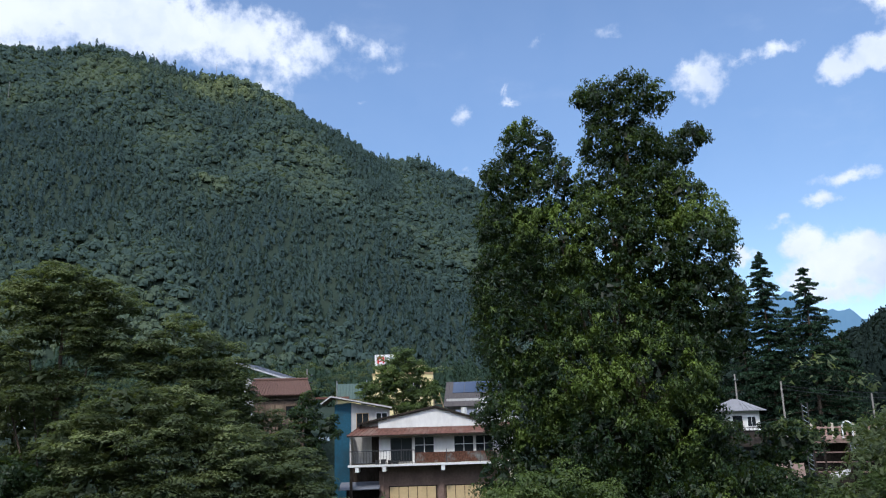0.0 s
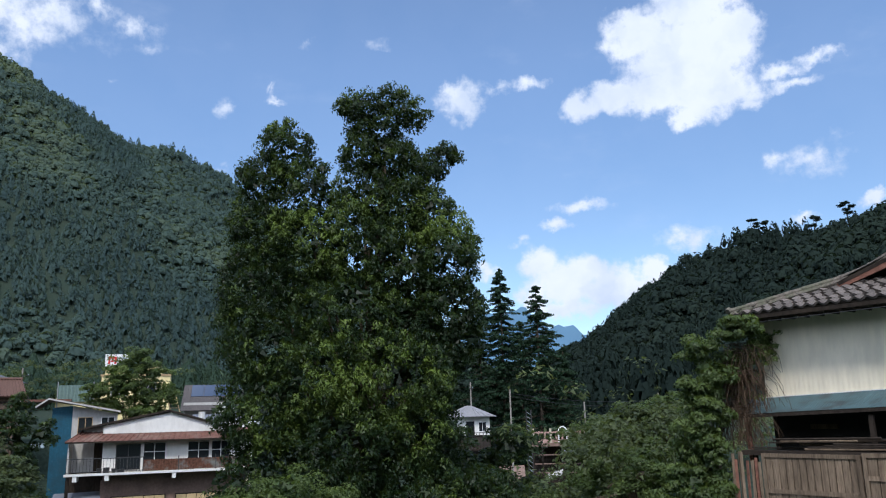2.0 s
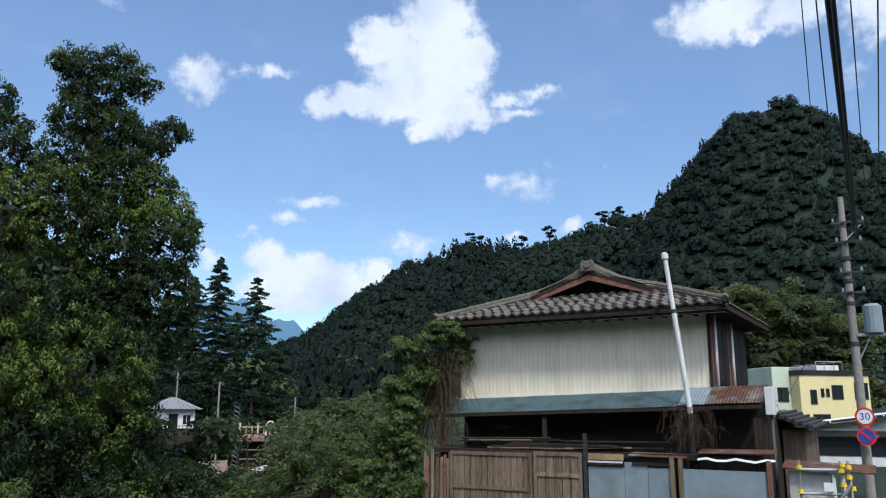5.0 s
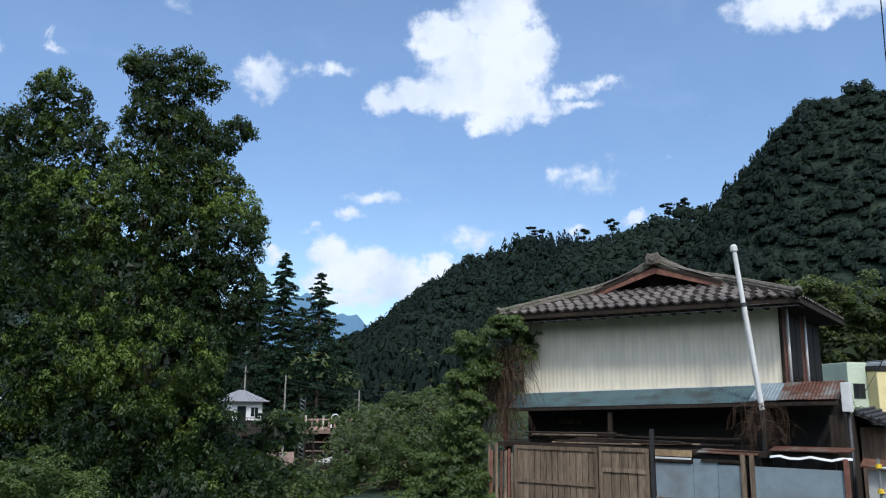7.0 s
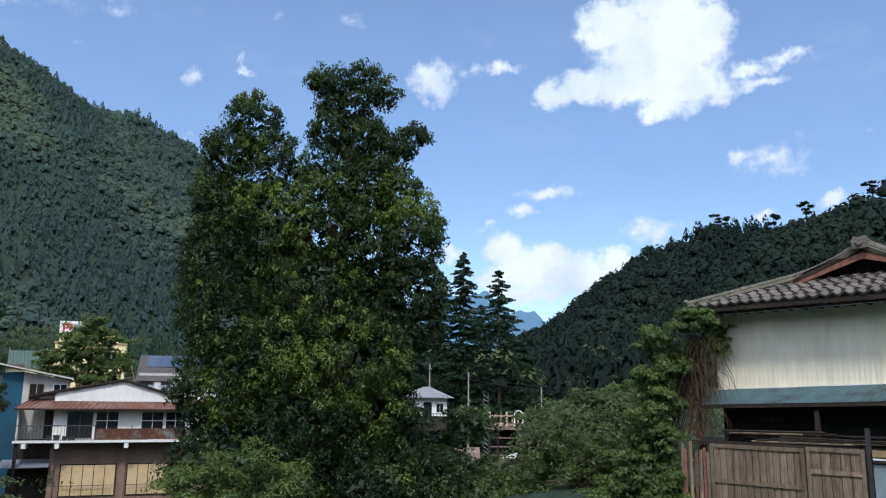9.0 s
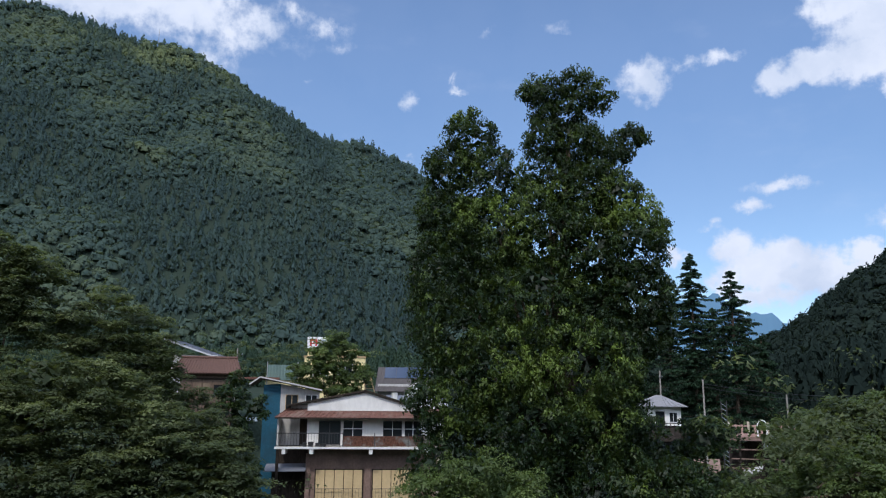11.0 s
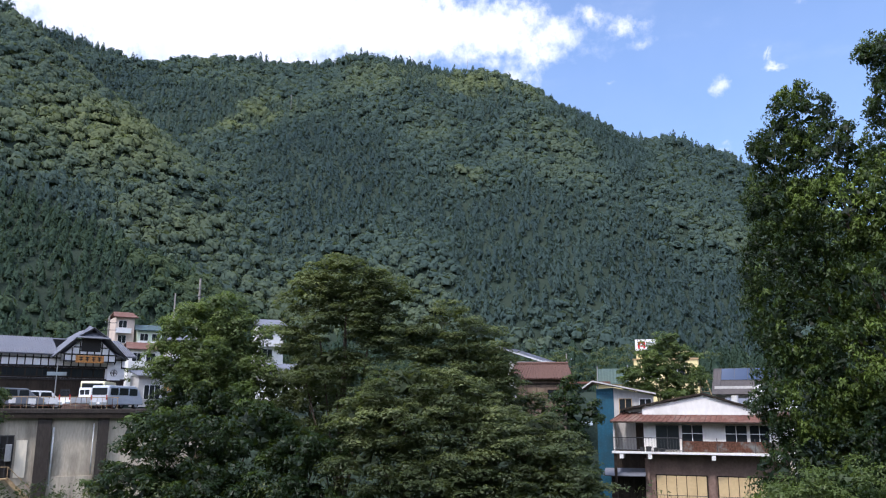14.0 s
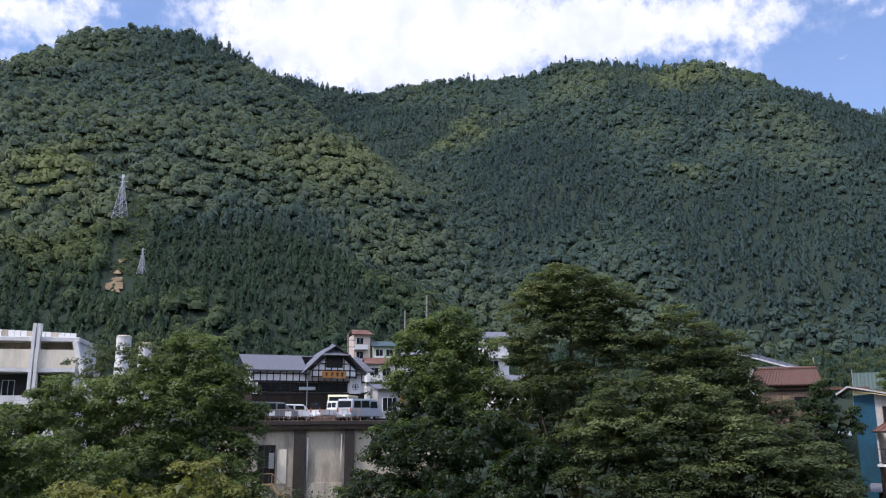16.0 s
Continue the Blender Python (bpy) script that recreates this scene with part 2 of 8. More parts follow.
# ---- mesh building ----
class Shape:
    """Collects boxes, tubes and sheets into one mesh."""

    def __init__(self):
        self.v, self.f = [], []

    def add(self, verts, faces):
        base = len(self.v)
        self.v += [tuple(p) for p in verts]
        self.f += [tuple(base + i for i in f) for f in faces]
        return self

    def box(self, x0, x1, y0, y1, z0, z1, m=None):
        p = [Vector((x, y, z)) for z in (z0, z1) for y in (y0, y1) for x in (x0, x1)]
        if m:
            p = [m @ q for q in p]
        return self.add(p, [(0, 2, 3, 1), (4, 5, 7, 6), (0, 1, 5, 4), (2, 6, 7, 3), (0, 4, 6, 2), (1, 3, 7, 5)])

    def ring(self, x0, x1, y0, y1, z0, z1, bar):
        """A rectangular frame in one piece, standing in the x-z plane."""
        p = [(x, y, z) for y in (y0, y1) for b in (0.0, bar) for x, z in ((x0 + b, z0 + b), (x1 - b, z0 + b), (x1 - b, z1 - b), (x0 + b, z1 - b))]
        q = []
        for i in range(4):
            j = (i + 1) % 4
            q += [(i, j, 4 + j, 4 + i), (8 + i, 12 + i, 12 + j, 8 + j), (i, 8 + i, 8 + j, j), (4 + i, 4 + j, 12 + j, 12 + i)]
        return self.add(p, q)

    def prism(self, outline, axis, lo, hi):
        """An outline of (a, b) pairs pushed out along an axis: 'x' takes (y, z), 'y' takes (x, z), 'z' takes (x, y)."""
        put = {"x": lambda a, b, c: (c, a, b), "y": lambda a, b, c: (a, c, b), "z": lambda a, b, c: (a, b, c)}[axis]
        n = len(outline)
        p = [put(a, b, lo) for a, b in outline] + [put(a, b, hi) for a, b in outline]
        return self.add(p, [tuple(range(n))[::-1], tuple(range(n, 2 * n))] + [(i, (i + 1) % n, n + (i + 1) % n, n + i) for i in range(n)])

    def tube(self, p0, p1, r0, r1=None, n=8):
        p0, p1 = Vector(p0), Vector(p1)
        r1 = r0 if r1 is None else r1
        d = (p1 - p0).normalized()
        a = d.orthogonal().normalized()
        b = d.cross(a)
        ring = [a * math.cos(2 * math.pi * i / n) + b * math.sin(2 * math.pi * i / n) for i in range(n)]
        return self.add([p0 + q * r0 for q in ring] + [p1 + q * r1 for q in ring],
                        [(i, (i + 1) % n, n + (i + 1) % n, n + i) for i in range(n)] + [tuple(range(n))[::-1], tuple(range(n, 2 * n))])

    def pipe(self, points, r, n=6):
        """One continuous bent tube through the points."""
        points = [Vector(p) for p in points]
        base, k = len(self.v), len(points)
        for i, p in enumerate(points):
            d = (points[min(i + 1, k - 1)] - points[max(i - 1, 0)]).normalized()
            a = d.cross(Vector((0.31, 0.17, 0.93))).normalized()
            b = d.cross(a)
            self.v += [tuple(p + (a * math.cos(6.2832 * j / n) + b * math.sin(6.2832 * j / n)) * r) for j in range(n)]
        self.f += [(base + i * n + j, base + i * n + (j + 1) % n, base + (i + 1) * n + (j + 1) % n, base + (i + 1) * n + j) for i in range(k - 1) for j in range(n)]
        return self

    def bar(self, p0, p1, w, h):
        """A squared timber from p0 to p1, w wide and h high."""
        p0, p1 = Vector(p0), Vector(p1)
        d = p1 - p0
        return self.box(-w / 2, w / 2, 0, d.length, -h / 2, h / 2, Matrix.Translation(p0) @ d.to_track_quat("Y", "Z").to_matrix().to_4x4())

    def slab(self, corners, thick):
        """A flat piece under four or more corners (upper face), thick metres deep along its normal."""
        c = [Vector(p) for p in corners]
        n = (c[1] - c[0]).cross(c[2] - c[0]).normalized() * thick
        if n.z < 0:
            n = -n
        k = len(c)
        return self.add(c + [p - n for p in c], [tuple(range(k)), tuple(range(k, 2 * k))[::-1]] + [(i, k + i, k + (i + 1) % k, (i + 1) % k) for i in range(k)])

    def waves(self, p0, along, down, length, drop, pitch, height, lift):
        """A corrugated sheet: waves run down the slope; p0 corner, unit vectors along and down."""
        p0, along, down, lift = Vector(p0), Vector(along), Vector(down), Vector(lift)
        n = max(2, int(length / pitch * 4))
        top = [p0 + along * (length * i / n) + lift * (height * math.sin(i * math.pi / 2)) for i in range(n + 1)]
        return self.add(top + [p + down * drop for p in top], [(i, i + 1, n + 2 + i, n + 1 + i) for i in range(n)])

    def data(self, name, material, smooth=False, bevel=0.0):
        me = bpy.data.meshes.new(name)
        me.from_pydata(self.v, [], self.f)
        me.materials.append(material)
        bm = bmesh.new()
        bm.from_mesh(me)
        bmesh.ops.recalc_face_normals(bm, faces=bm.faces)
        if bevel:
            bmesh.ops.bevel(bm, geom=bm.edges[:], offset=bevel, segments=1, affect="EDGES", clamp_overlap=True)
        bm.to_mesh(me)
        bm.free()
        if smooth:
            me.polygons.foreach_set("use_smooth", [True] * len(me.polygons))
        return me


def part(name, shape, material, parent=None, label="", smooth=False, bevel=0.0):
    ob = new(name, shape.data(name, material, smooth, bevel))
    ob.parent = parent
    return tagged(ob, label)


def thing(name, m, label, category, group="", kind=""):
    ob = new(name)
    ob.empty_display_size = 0.2
    ob.matrix_world = m
    return tagged(ob, label, category, group, kind)


def big_mesh(name, verts, faces, material, tone=None, smooth=False, normals=None):
    """A mesh straight from arrays; faces all of one kind (triangles or quads); normals soften the shading of leaves."""
    verts, faces = np.asarray(verts, np.float32), np.asarray(faces, np.int32)
    me = bpy.data.meshes.new(name)
    k = faces.shape[1]
    me.vertices.add(len(verts))
    me.loops.add(faces.size)
    me.polygons.add(len(faces))
    me.vertices.foreach_set("co", verts.ravel())
    me.loops.foreach_set("vertex_index", faces.ravel())
    me.polygons.foreach_set("loop_start", np.arange(0, faces.size, k, dtype=np.int32))
    if smooth or normals is not None:
        me.polygons.foreach_set("use_smooth", np.ones(len(faces), bool))
    if tone is not None:
        me.attributes.new("tone", "FLOAT", "POINT").data.foreach_set("value", np.asarray(tone, np.float32))
    me.materials.append(material)
    me.update(calc_edges=True)
    me.validate()
    if normals is not None:
        me.attributes.new("custom_normal", "FLOAT_VECTOR", "POINT").data.foreach_set("vector", np.asarray(normals, np.float32).ravel())
    return me


def outward(tris, normals):
    """Triangles wound so that each faces the way of its normals."""
    p = tris.reshape(-1, 3, 3)
    n = normals.reshape(-1, 3, 3).mean(1)
    back = (np.cross(p[:, 1] - p[:, 0], p[:, 2] - p[:, 0]) * n).sum(1) < 0
    q = p.copy()
    q[back, 1], q[back, 2] = p[back, 2], p[back, 1]
    return q.reshape(-1, 3)


# ---- the ground: a gorge, two banks and the mountains, one sheet ----
def ripple(x, y, size, seed):
    """Smooth uneven ground of about that wavelength, -1 to 1."""
    rng = np.random.RandomState(seed)
    out = np.zeros_like(x)
    for k in range(7):
        a, s, p = rng.uniform(0, 6.28), rng.uniform(0.7, 1.9), rng.uniform(0, 6.28)
        out += np.sin((x * math.cos(a) + y * math.sin(a)) * 6.28 * s / size + p) / s
    return out / 4.0


def to_line(x, y, line):
    """The distance to a line of places (x, y, z) and the height of its nearest point."""
    best, high = np.full_like(x, 1e9), np.zeros_like(x)
    for (ax, ay, az), (bx, by, bz) in zip(line[:-1], line[1:]):
        dx, dy = bx - ax, by - ay
        s = np.clip(((x - ax) * dx + (y - ay) * dy) / (dx * dx + dy * dy), 0, 1)
        d = np.hypot(x - ax - s * dx, y - ay - s * dy)
        near = d < best
        best, high = np.where(near, d, best), np.where(near, az + s * (bz - az), high)
    return best, high


def crest(x, y, line, slope):
    """The height of a mountain that falls away evenly from its crest line; the highest of all its stretches."""
    high = np.full_like(x, -1e3)
    for (ax, ay, az), (bx, by, bz) in zip(line[:-1], line[1:]):
        dx, dy = bx - ax, by - ay
        s = np.clip(((x - ax) * dx + (y - ay) * dy) / (dx * dx + dy * dy), 0, 1)
        high = np.maximum(high, az + s * (bz - az) - slope * np.hypot(x - ax - s * dx, y - ay - s * dy))
    return high


TREES_TALL = 9.0
MAIN_CREST = [polar(a, r, r * math.tan(radians(e)) - TREES_TALL) for a, r, e in (
    (-95, 700, 19.0), (-75, 720, 22.0), (-58, 800, 24.0), (-49, 800, 25.0), (-46, 800, 24.5), (-43.5, 799, 24.2), (-41, 797, 24.1), (-38.5, 796, 24.7), (-36, 794, 25.0), (-33, 792, 25.2), (-29.5, 787, 25.0), (-27, 772, 25.2), (-25.5, 763, 25.7), (-22, 745, 26.0), (-18, 725, 25.2), (-15, 712, 24.9), (-13, 705, 24.3), (-11, 698, 23.2), (-9.3, 691, 22.5), (-7.5, 687, 19.3), (-5.8, 684, 20.5), (-4.2, 680, 20.0), (-1.8, 684, 19.7), (0, 688, 19.0), (1.7, 694, 15.2), (9, 800, 11.0), (17, 950, 4.0))]
HUMP_CREST = [polar(a, r, r * math.tan(radians(e)) - TREES_TALL) for a, r, e in (
    (-95, 520, 14.0), (-75, 540, 17.0), (-66.4, 550, 19.3), (-65.2, 552, 20.8), (-63.3, 555, 23.2), (-61, 560, 26.4), (-58, 558, 26.8), (-55.2, 556, 27.2), (-53, 552, 27.0), (-50.6, 546, 26.4), (-47.4, 520, 21.0), (-43, 460, 16.5), (-41, 380, 10.5), (-40.5, 300, 5.0))]
SPUR_CREST = [polar(a, r, r * math.tan(radians(e)) - TREES_TALL) for a, r, e in ((-25.5, 760, 25.3), (-29, 660, 22.5), (-32.0, 560, 18.5), (-34.5, 460, 13.5), (-36, 360, 8.0))]
RIGHT_CREST = [polar(a, r, r * math.tan(radians(e)) - TREES_TALL) for a, r, e in (
    (22, 560, 1.0), (27.6, 514, 6.1), (29.4, 496, 7.1), (31.3, 477, 5.3), (32.8, 462, 9.2), (34.6, 444, 10.9), (36.4, 427, 12.2), (38.4, 412, 13.2), (40.1, 399, 13.0), (41.8, 388, 13.0), (43.7, 375, 13.2), (46, 360, 13.8), (48.2, 351, 14.0), (49.8, 344, 14.9), (51.4, 337, 15.3), (53.2, 330, 15.7), (57, 325, 14.2), (64, 330, 14.0), (76, 330, 12.0), (95, 340, 11.0))]
PEAK_CREST = [polar(a, r, r * math.tan(radians(e)) - TREES_TALL) for a, r, e in (
    (54.6, 322, 12.1), (55.7, 319, 18.4), (56.4, 316, 18.8), (57.5, 309, 19.8), (58.9, 300, 20.8), (60.4, 293, 22.4), (62.4, 289, 23.0), (64, 287, 23.3), (65.4, 285, 21.5), (66.6, 283, 17.6), (67.6, 282, 14.6), (76, 290, 10.0))]
BACK_CREST = [polar(a, 420, z) for a, z in ((95, 70), (130, 110), (180, 90), (220, 130), (265, 110))]
GORGE = [(-120.0, 12.0, -9.0), (-45.0, 24.0, -9.0), (-10.0, 34.0, -9.0), (12.0, 44.0, -9.0), (28.0, 62.0, -8.0), (44.0, 110.0, -6.0), (60.0, 180.0, -3.0)]


def ground_height(x, y):
    x, y = np.asarray(x, float), np.asarray(y, float)
    r = np.hypot(x, y)
    away, deep = to_line(x, y, GORGE)
    far_side = y > np.interp(x, [p[0] for p in GORGE], [p[1] for p in GORGE])
    bank = np.where(far_side, np.clip((away - 29.0) / 8.0, 0, 1), np.clip((away - 7.0) / 12.0, 0, 1))
    bank = bank * bank * (3 - 2 * bank)
    right = np.clip((x - 7.0) / 4.0, 0, 1) * np.clip((away - 12) / 6, 0, 1)
    near = -1.2 * np.clip((r - 3) / 5, 0, 1) - 4.0 * (1 - right) * np.clip((r - 3) / 6, 0, 1) * (~far_side)
    near = np.where(far_side, 0.0, near)
    level = near + np.clip(r - 62, 0, 150) * 0.055
    floor = deep + (level - deep) * bank + 0.35 * ripple(x, y, 18, 3) * np.clip((r - 8) / 15, 0, 1) * (away < 60)
    rough = np.clip((r - 130) / 150, 0, 1)
    hills = np.maximum.reduce([crest(x, y, MAIN_CREST, 0.76), crest(x, y, HUMP_CREST, 0.84), crest(x, y, SPUR_CREST, 0.78), crest(x, y, RIGHT_CREST, 0.74), crest(x, y, PEAK_CREST, 1.35), crest(x, y, BACK_CREST, 0.5)])
    hills = hills + rough * (5.0 * ripple(x, y, 150, 5) + 2.5 * ripple(x, y, 55, 8)) - 3.0 * rough
    return np.maximum(floor, hills)


def ground_z(x, y):
    return float(ground_height(np.array([x]), np.array([y]))[0])


def build_ground():
    rings = np.concatenate([np.linspace(0.01, 130, 66), np.geomspace(134, 1300, 84), [1600, 2200, 3200, 4600]])
    turns = np.linspace(0, 2 * math.pi, 360, endpoint=False)
    a, r = np.meshgrid(turns, rings)
    x, y = r * np.sin(a), r * np.cos(a)
    z = ground_height(x, y)
    verts = np.stack([x, y, z], -1).reshape(-1, 3)
    n, k = len(rings), len(turns)
    i, j = np.meshgrid(np.arange(n - 1), np.arange(k), indexing="ij")
    quads = np.stack([i * k + j, (i + 1) * k + j, (i + 1) * k + (j + 1) % k, i * k + (j + 1) % k], -1).reshape(-1, 4)
    return tagged(new("ground", big_mesh("ground", verts, quads, EARTH, np.zeros(len(verts)), True)), "overgrown valley floor rising into wooded mountain slopes", "ground", kind="structure")


build_ground()


# ---- the woods on the mountains ----
def crown_kind(rng, conifer, count, fine):
    """Triangles of one far crown, about one metre across and one high, its foot at the origin, with soft normals and tones."""
    tris, tone, normal = [], [], []
    lumps = rng.normal(size=(5, 3))
    for k in range(count):
        if conifer:
            h = (k + rng.rand()) / count
            rad = 0.44 * (1 - h) ** 0.62 + 0.02
            a = rng.uniform(0, 6.283)
            c = np.array([math.cos(a) * rad, math.sin(a) * rad, 0.10 + 1.08 * h])
            out = np.array([math.cos(a), math.sin(a), 0.45])
            size = fine * 1.45 * (0.55 + 0.6 * (1 - h))
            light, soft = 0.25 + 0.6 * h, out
        else:
            d = rng.normal(size=3)
            d[2] = abs(d[2]) * 1.1 - 0.25
            d /= np.linalg.norm(d)
            bulge = 0.86 + 0.10 * max(lumps @ d)
            c = d * np.array([0.5, 0.5, 0.50]) * min(bulge, 1.12) * rng.uniform(0.82, 1.12) + np.array([0, 0, 0.58])
            out, size = d, fine * rng.uniform(0.8, 1.6)
            # light from above put into the tone: upward leaves lighter
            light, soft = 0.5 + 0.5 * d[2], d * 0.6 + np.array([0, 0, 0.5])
        side = np.cross(out, rng.normal(size=3))
        side /= np.linalg.norm(side)
        out = out / np.linalg.norm(out)
        up = np.cross(side, out) + out * rng.uniform(-0.35, 0.35)
        tris.append(np.stack([c - side * size - up * size * 0.5, c + side * size - up * size * 0.5, c + up * size]))
        soft = soft / np.linalg.norm(soft) + rng.normal(size=3) * 0.15
        normal.append(np.repeat(soft[None], 3, 0))
        tone.append(light)
    if conifer:
        ring = [np.array([0.25 * math.cos(k * 1.2566), 0.25 * math.sin(k * 1.2566), 0.40]) for k in range(5)]
        peak, foot = np.array([0, 0, 0.80]), np.array([0, 0, -0.1])
        for k in range(5):
            for end in (peak, foot):
                q = np.stack([ring[k], ring[(k + 1) % 5], end])
                tris.append(q)
                normal.append(q * np.array([1, 1, 0]) + np.array([0, 0, 0.12 if end is peak else -0.05]))
                # inner shade put into the core's dark tone
                tone.append(0.15)
    else:                                # the closed inside of a broadleaf crown: an uneven dome
        def dome(k, tilt):
            d = np.array([math.cos(k * 0.8976) * math.cos(tilt), math.sin(k * 0.8976) * math.cos(tilt), math.sin(tilt)])
            return d * 0.39 * min(0.84 + 0.12 * max(lumps @ d), 1.14) + np.array([0, 0, 0.58])
        for k in range(7):
            a, b, c, d = dome(k, -0.5), dome(k + 1, -0.5), dome(k, 0.45), dome(k + 1, 0.45)
            for q in ((a, b, d), (a, d, c), (c, d, dome(0, 1.5708))):
                q = np.stack(q)
                tris.append(q)
                round_ = q - np.array([0, 0, 0.58])
                normal.append(round_ * 1.3 + np.array([0, 0, 0.5]))
                # the dome's top is toned lighter too, as if lit from above
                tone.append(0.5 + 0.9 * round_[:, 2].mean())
    normal = np.array(normal).reshape(-1, 3)
    normal /= np.linalg.norm(normal, axis=1)[:, None]
    return outward(np.array(tris), normal), np.repeat(np.array(tone), 3), normal


# patches toned pale for sun between cloud shadows, some younger growth: x, y, spread along x and y, gain
SUNLIT_STANDS = [(-330.0, 200.0, 150.0, 150.0, 0.28), (-205.0, 650.0, 75.0, 40.0, 0.95), (-245.0, 600.0, 30.0, 40.0, 0.35), (-352.0, 523.0, 45.0, 45.0, 0.75), (-390.0, 487.0, 45.0, 60.0, 0.55), (-290.0, 310.0, 35.0, 60.0, 0.45), (-328.0, 164.0, 28.0, 22.0, 0.75), (-141.0, 456.0, 14.0, 12.0, 0.60)]


def pale(x, y):
    out = np.zeros_like(x)
    for px, py, sx, sy, gain in SUNLIT_STANDS:
        out = np.maximum(out, gain * np.exp(-((x - px) / sx) ** 2 - ((y - py) / sy) ** 2))
    return out


SCAR = [(-240.0, 150.0, 6.0), (-244.0, 152.0, 6.0), (-252.0, 157.5, 5.5), (-247.0, 162.5, 4.5), (-259.0, 163.0, 5.5), (-264.0, 170.5, 5.5), (-271.0, 174.0, 6.0), (-277.0, 178.0, 6.5)]    # cleared strip below the pylons: x, y, half width


def bare(x, y, z, r, a):
    """Where trees stand: not on the cleared strips."""
    free = np.ones(len(x), bool)
    for sx, sy, half in SCAR:
        free &= np.hypot(x - sx, y - sy) > half
    free &= ~((r < 172) & (a > radians(-43.0)) & (a < radians(-36.8)))    # the terraced clearing with houses
    return free


def woods(name, label, material, az_range, r_range, spacing, size, conifers, seed, count, fine, keep=None, sunk=0.40):
    rng = np.random.RandomState(seed)
    kinds = [[crown_kind(rng, False, count, fine) for _ in range(5)], [crown_kind(rng, True, count, fine) for _ in range(5)]]
    a0, a1 = np.radians(az_range)
    steps = np.arange(-r_range[1], r_range[1], spacing)
    x, y = [g.ravel() + rng.uniform(-0.42, 0.42, g.size) * spacing for g in np.meshgrid(steps, steps)]
    r, a = np.hypot(x, y), np.arctan2(x, y)
    ring = (r > r_range[0]) & (r < r_range[1]) & (a > a0) & (a < a1)
    x, y, r, a = x[ring], y[ring], r[ring], a[ring]
    z = ground_height(x, y)
    ahead = ground_height(x * (1 + 6 / r), y * (1 + 6 / r))
    fine = ahead - z > -3.4
    if keep is not None:
        fine &= keep(x, y, z, r, a)
    x, y, z, r = x[fine], y[fine], z[fine], r[fine]
    stand = ripple(x, y, 190, seed + 2) + 0.5 * ripple(x, y, 60, seed + 3) + 0.8 * np.exp(-((x + 340) / 150) ** 2 - ((y - 200) / 150) ** 2)
    verts, tones, normals = [], [], []
    pick = rng.randint(0, 5, len(x))
    needle = stand + rng.normal(0, 0.25, len(x)) < conifers
    turn, wide = rng.uniform(0, 6.28, len(x)), size * rng.uniform(0.62, 1.35, len(x))
    lift = rng.uniform(0.85, 1.2, len(x))
    shade = np.clip(0.16 + 0.30 * stand + rng.normal(0, 0.07, len(x)), -0.3, 1) + pale(x, y)
    for kind in (0, 1):
        for k in range(5):
            mine = np.nonzero((needle == bool(kind)) & (pick == k))[0]
            tri, tone, normal = kinds[kind][k]
            p = tri.reshape(-1, 3)
            c, s = np.cos(turn[mine])[:, None], np.sin(turn[mine])[:, None]
            w_ = (wide[mine] * (0.80 if kind else 1.15))[:, None]
            verts.append(np.stack([(p[:, 0] * c - p[:, 1] * s) * w_ + x[mine][:, None], (p[:, 0] * s + p[:, 1] * c) * w_ + y[mine][:, None], p[:, 2] * w_ * lift[mine][:, None] * (1.42 if kind else 0.95) + z[mine][:, None] - (0.75 if kind else 1.0) * sunk * size], -1).reshape(-1, 3))
            normals.append(np.stack([normal[:, 0] * c - normal[:, 1] * s, normal[:, 0] * s + normal[:, 1] * c, np.broadcast_to(normal[:, 2], (len(mine), len(normal)))], -1).reshape(-1, 3))
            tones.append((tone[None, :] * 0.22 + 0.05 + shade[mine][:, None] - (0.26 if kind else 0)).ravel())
    verts = np.concatenate(verts)
    me = big_mesh(name, verts, np.arange(len(verts)).reshape(-1, 3), material, np.concatenate(tones), normals=np.concatenate(normals))
    return tagged(new(name, me), label, "forest", kind="stuff")


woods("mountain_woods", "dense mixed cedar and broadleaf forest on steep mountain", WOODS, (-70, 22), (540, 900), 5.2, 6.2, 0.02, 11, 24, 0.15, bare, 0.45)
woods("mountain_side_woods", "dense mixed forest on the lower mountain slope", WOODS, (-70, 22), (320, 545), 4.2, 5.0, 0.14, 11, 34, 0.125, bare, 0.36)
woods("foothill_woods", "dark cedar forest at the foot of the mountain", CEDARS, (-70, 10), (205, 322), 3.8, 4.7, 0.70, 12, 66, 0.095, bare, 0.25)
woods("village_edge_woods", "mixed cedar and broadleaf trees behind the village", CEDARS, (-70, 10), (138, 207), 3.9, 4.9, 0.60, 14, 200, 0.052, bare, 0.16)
woods("valley_mouth_woods", "cedar forest at the mouth of the valley, toned dark as under cloud", SHADED_HILLSIDE, (10, 42), (114, 300), 4.2, 5.2, 0.3, 16, 110, 0.10, lambda x, y, z, r, a: (r < 160) | (a < 0.47), 0.10)
woods("hill_woods", "dark shaded forest on the steep nearer hill", SHADED_HILLSIDE, (20, 72), (108, 300), 3.2, 4.2, 0.10, 13, 54, 0.095, lambda x, y, z, r, a: (z > 2) & ((r > 150) | (a > 0.87)), 0.22)
woods("hill_crest_woods", "dark forest along the crest of the nearer hill", SHADED_HILLSIDE, (20, 72), (300, 520), 4.0, 5.2, 0.1, 15, 32, 0.115, lambda x, y, z, r, a: z > 8, 0.25)


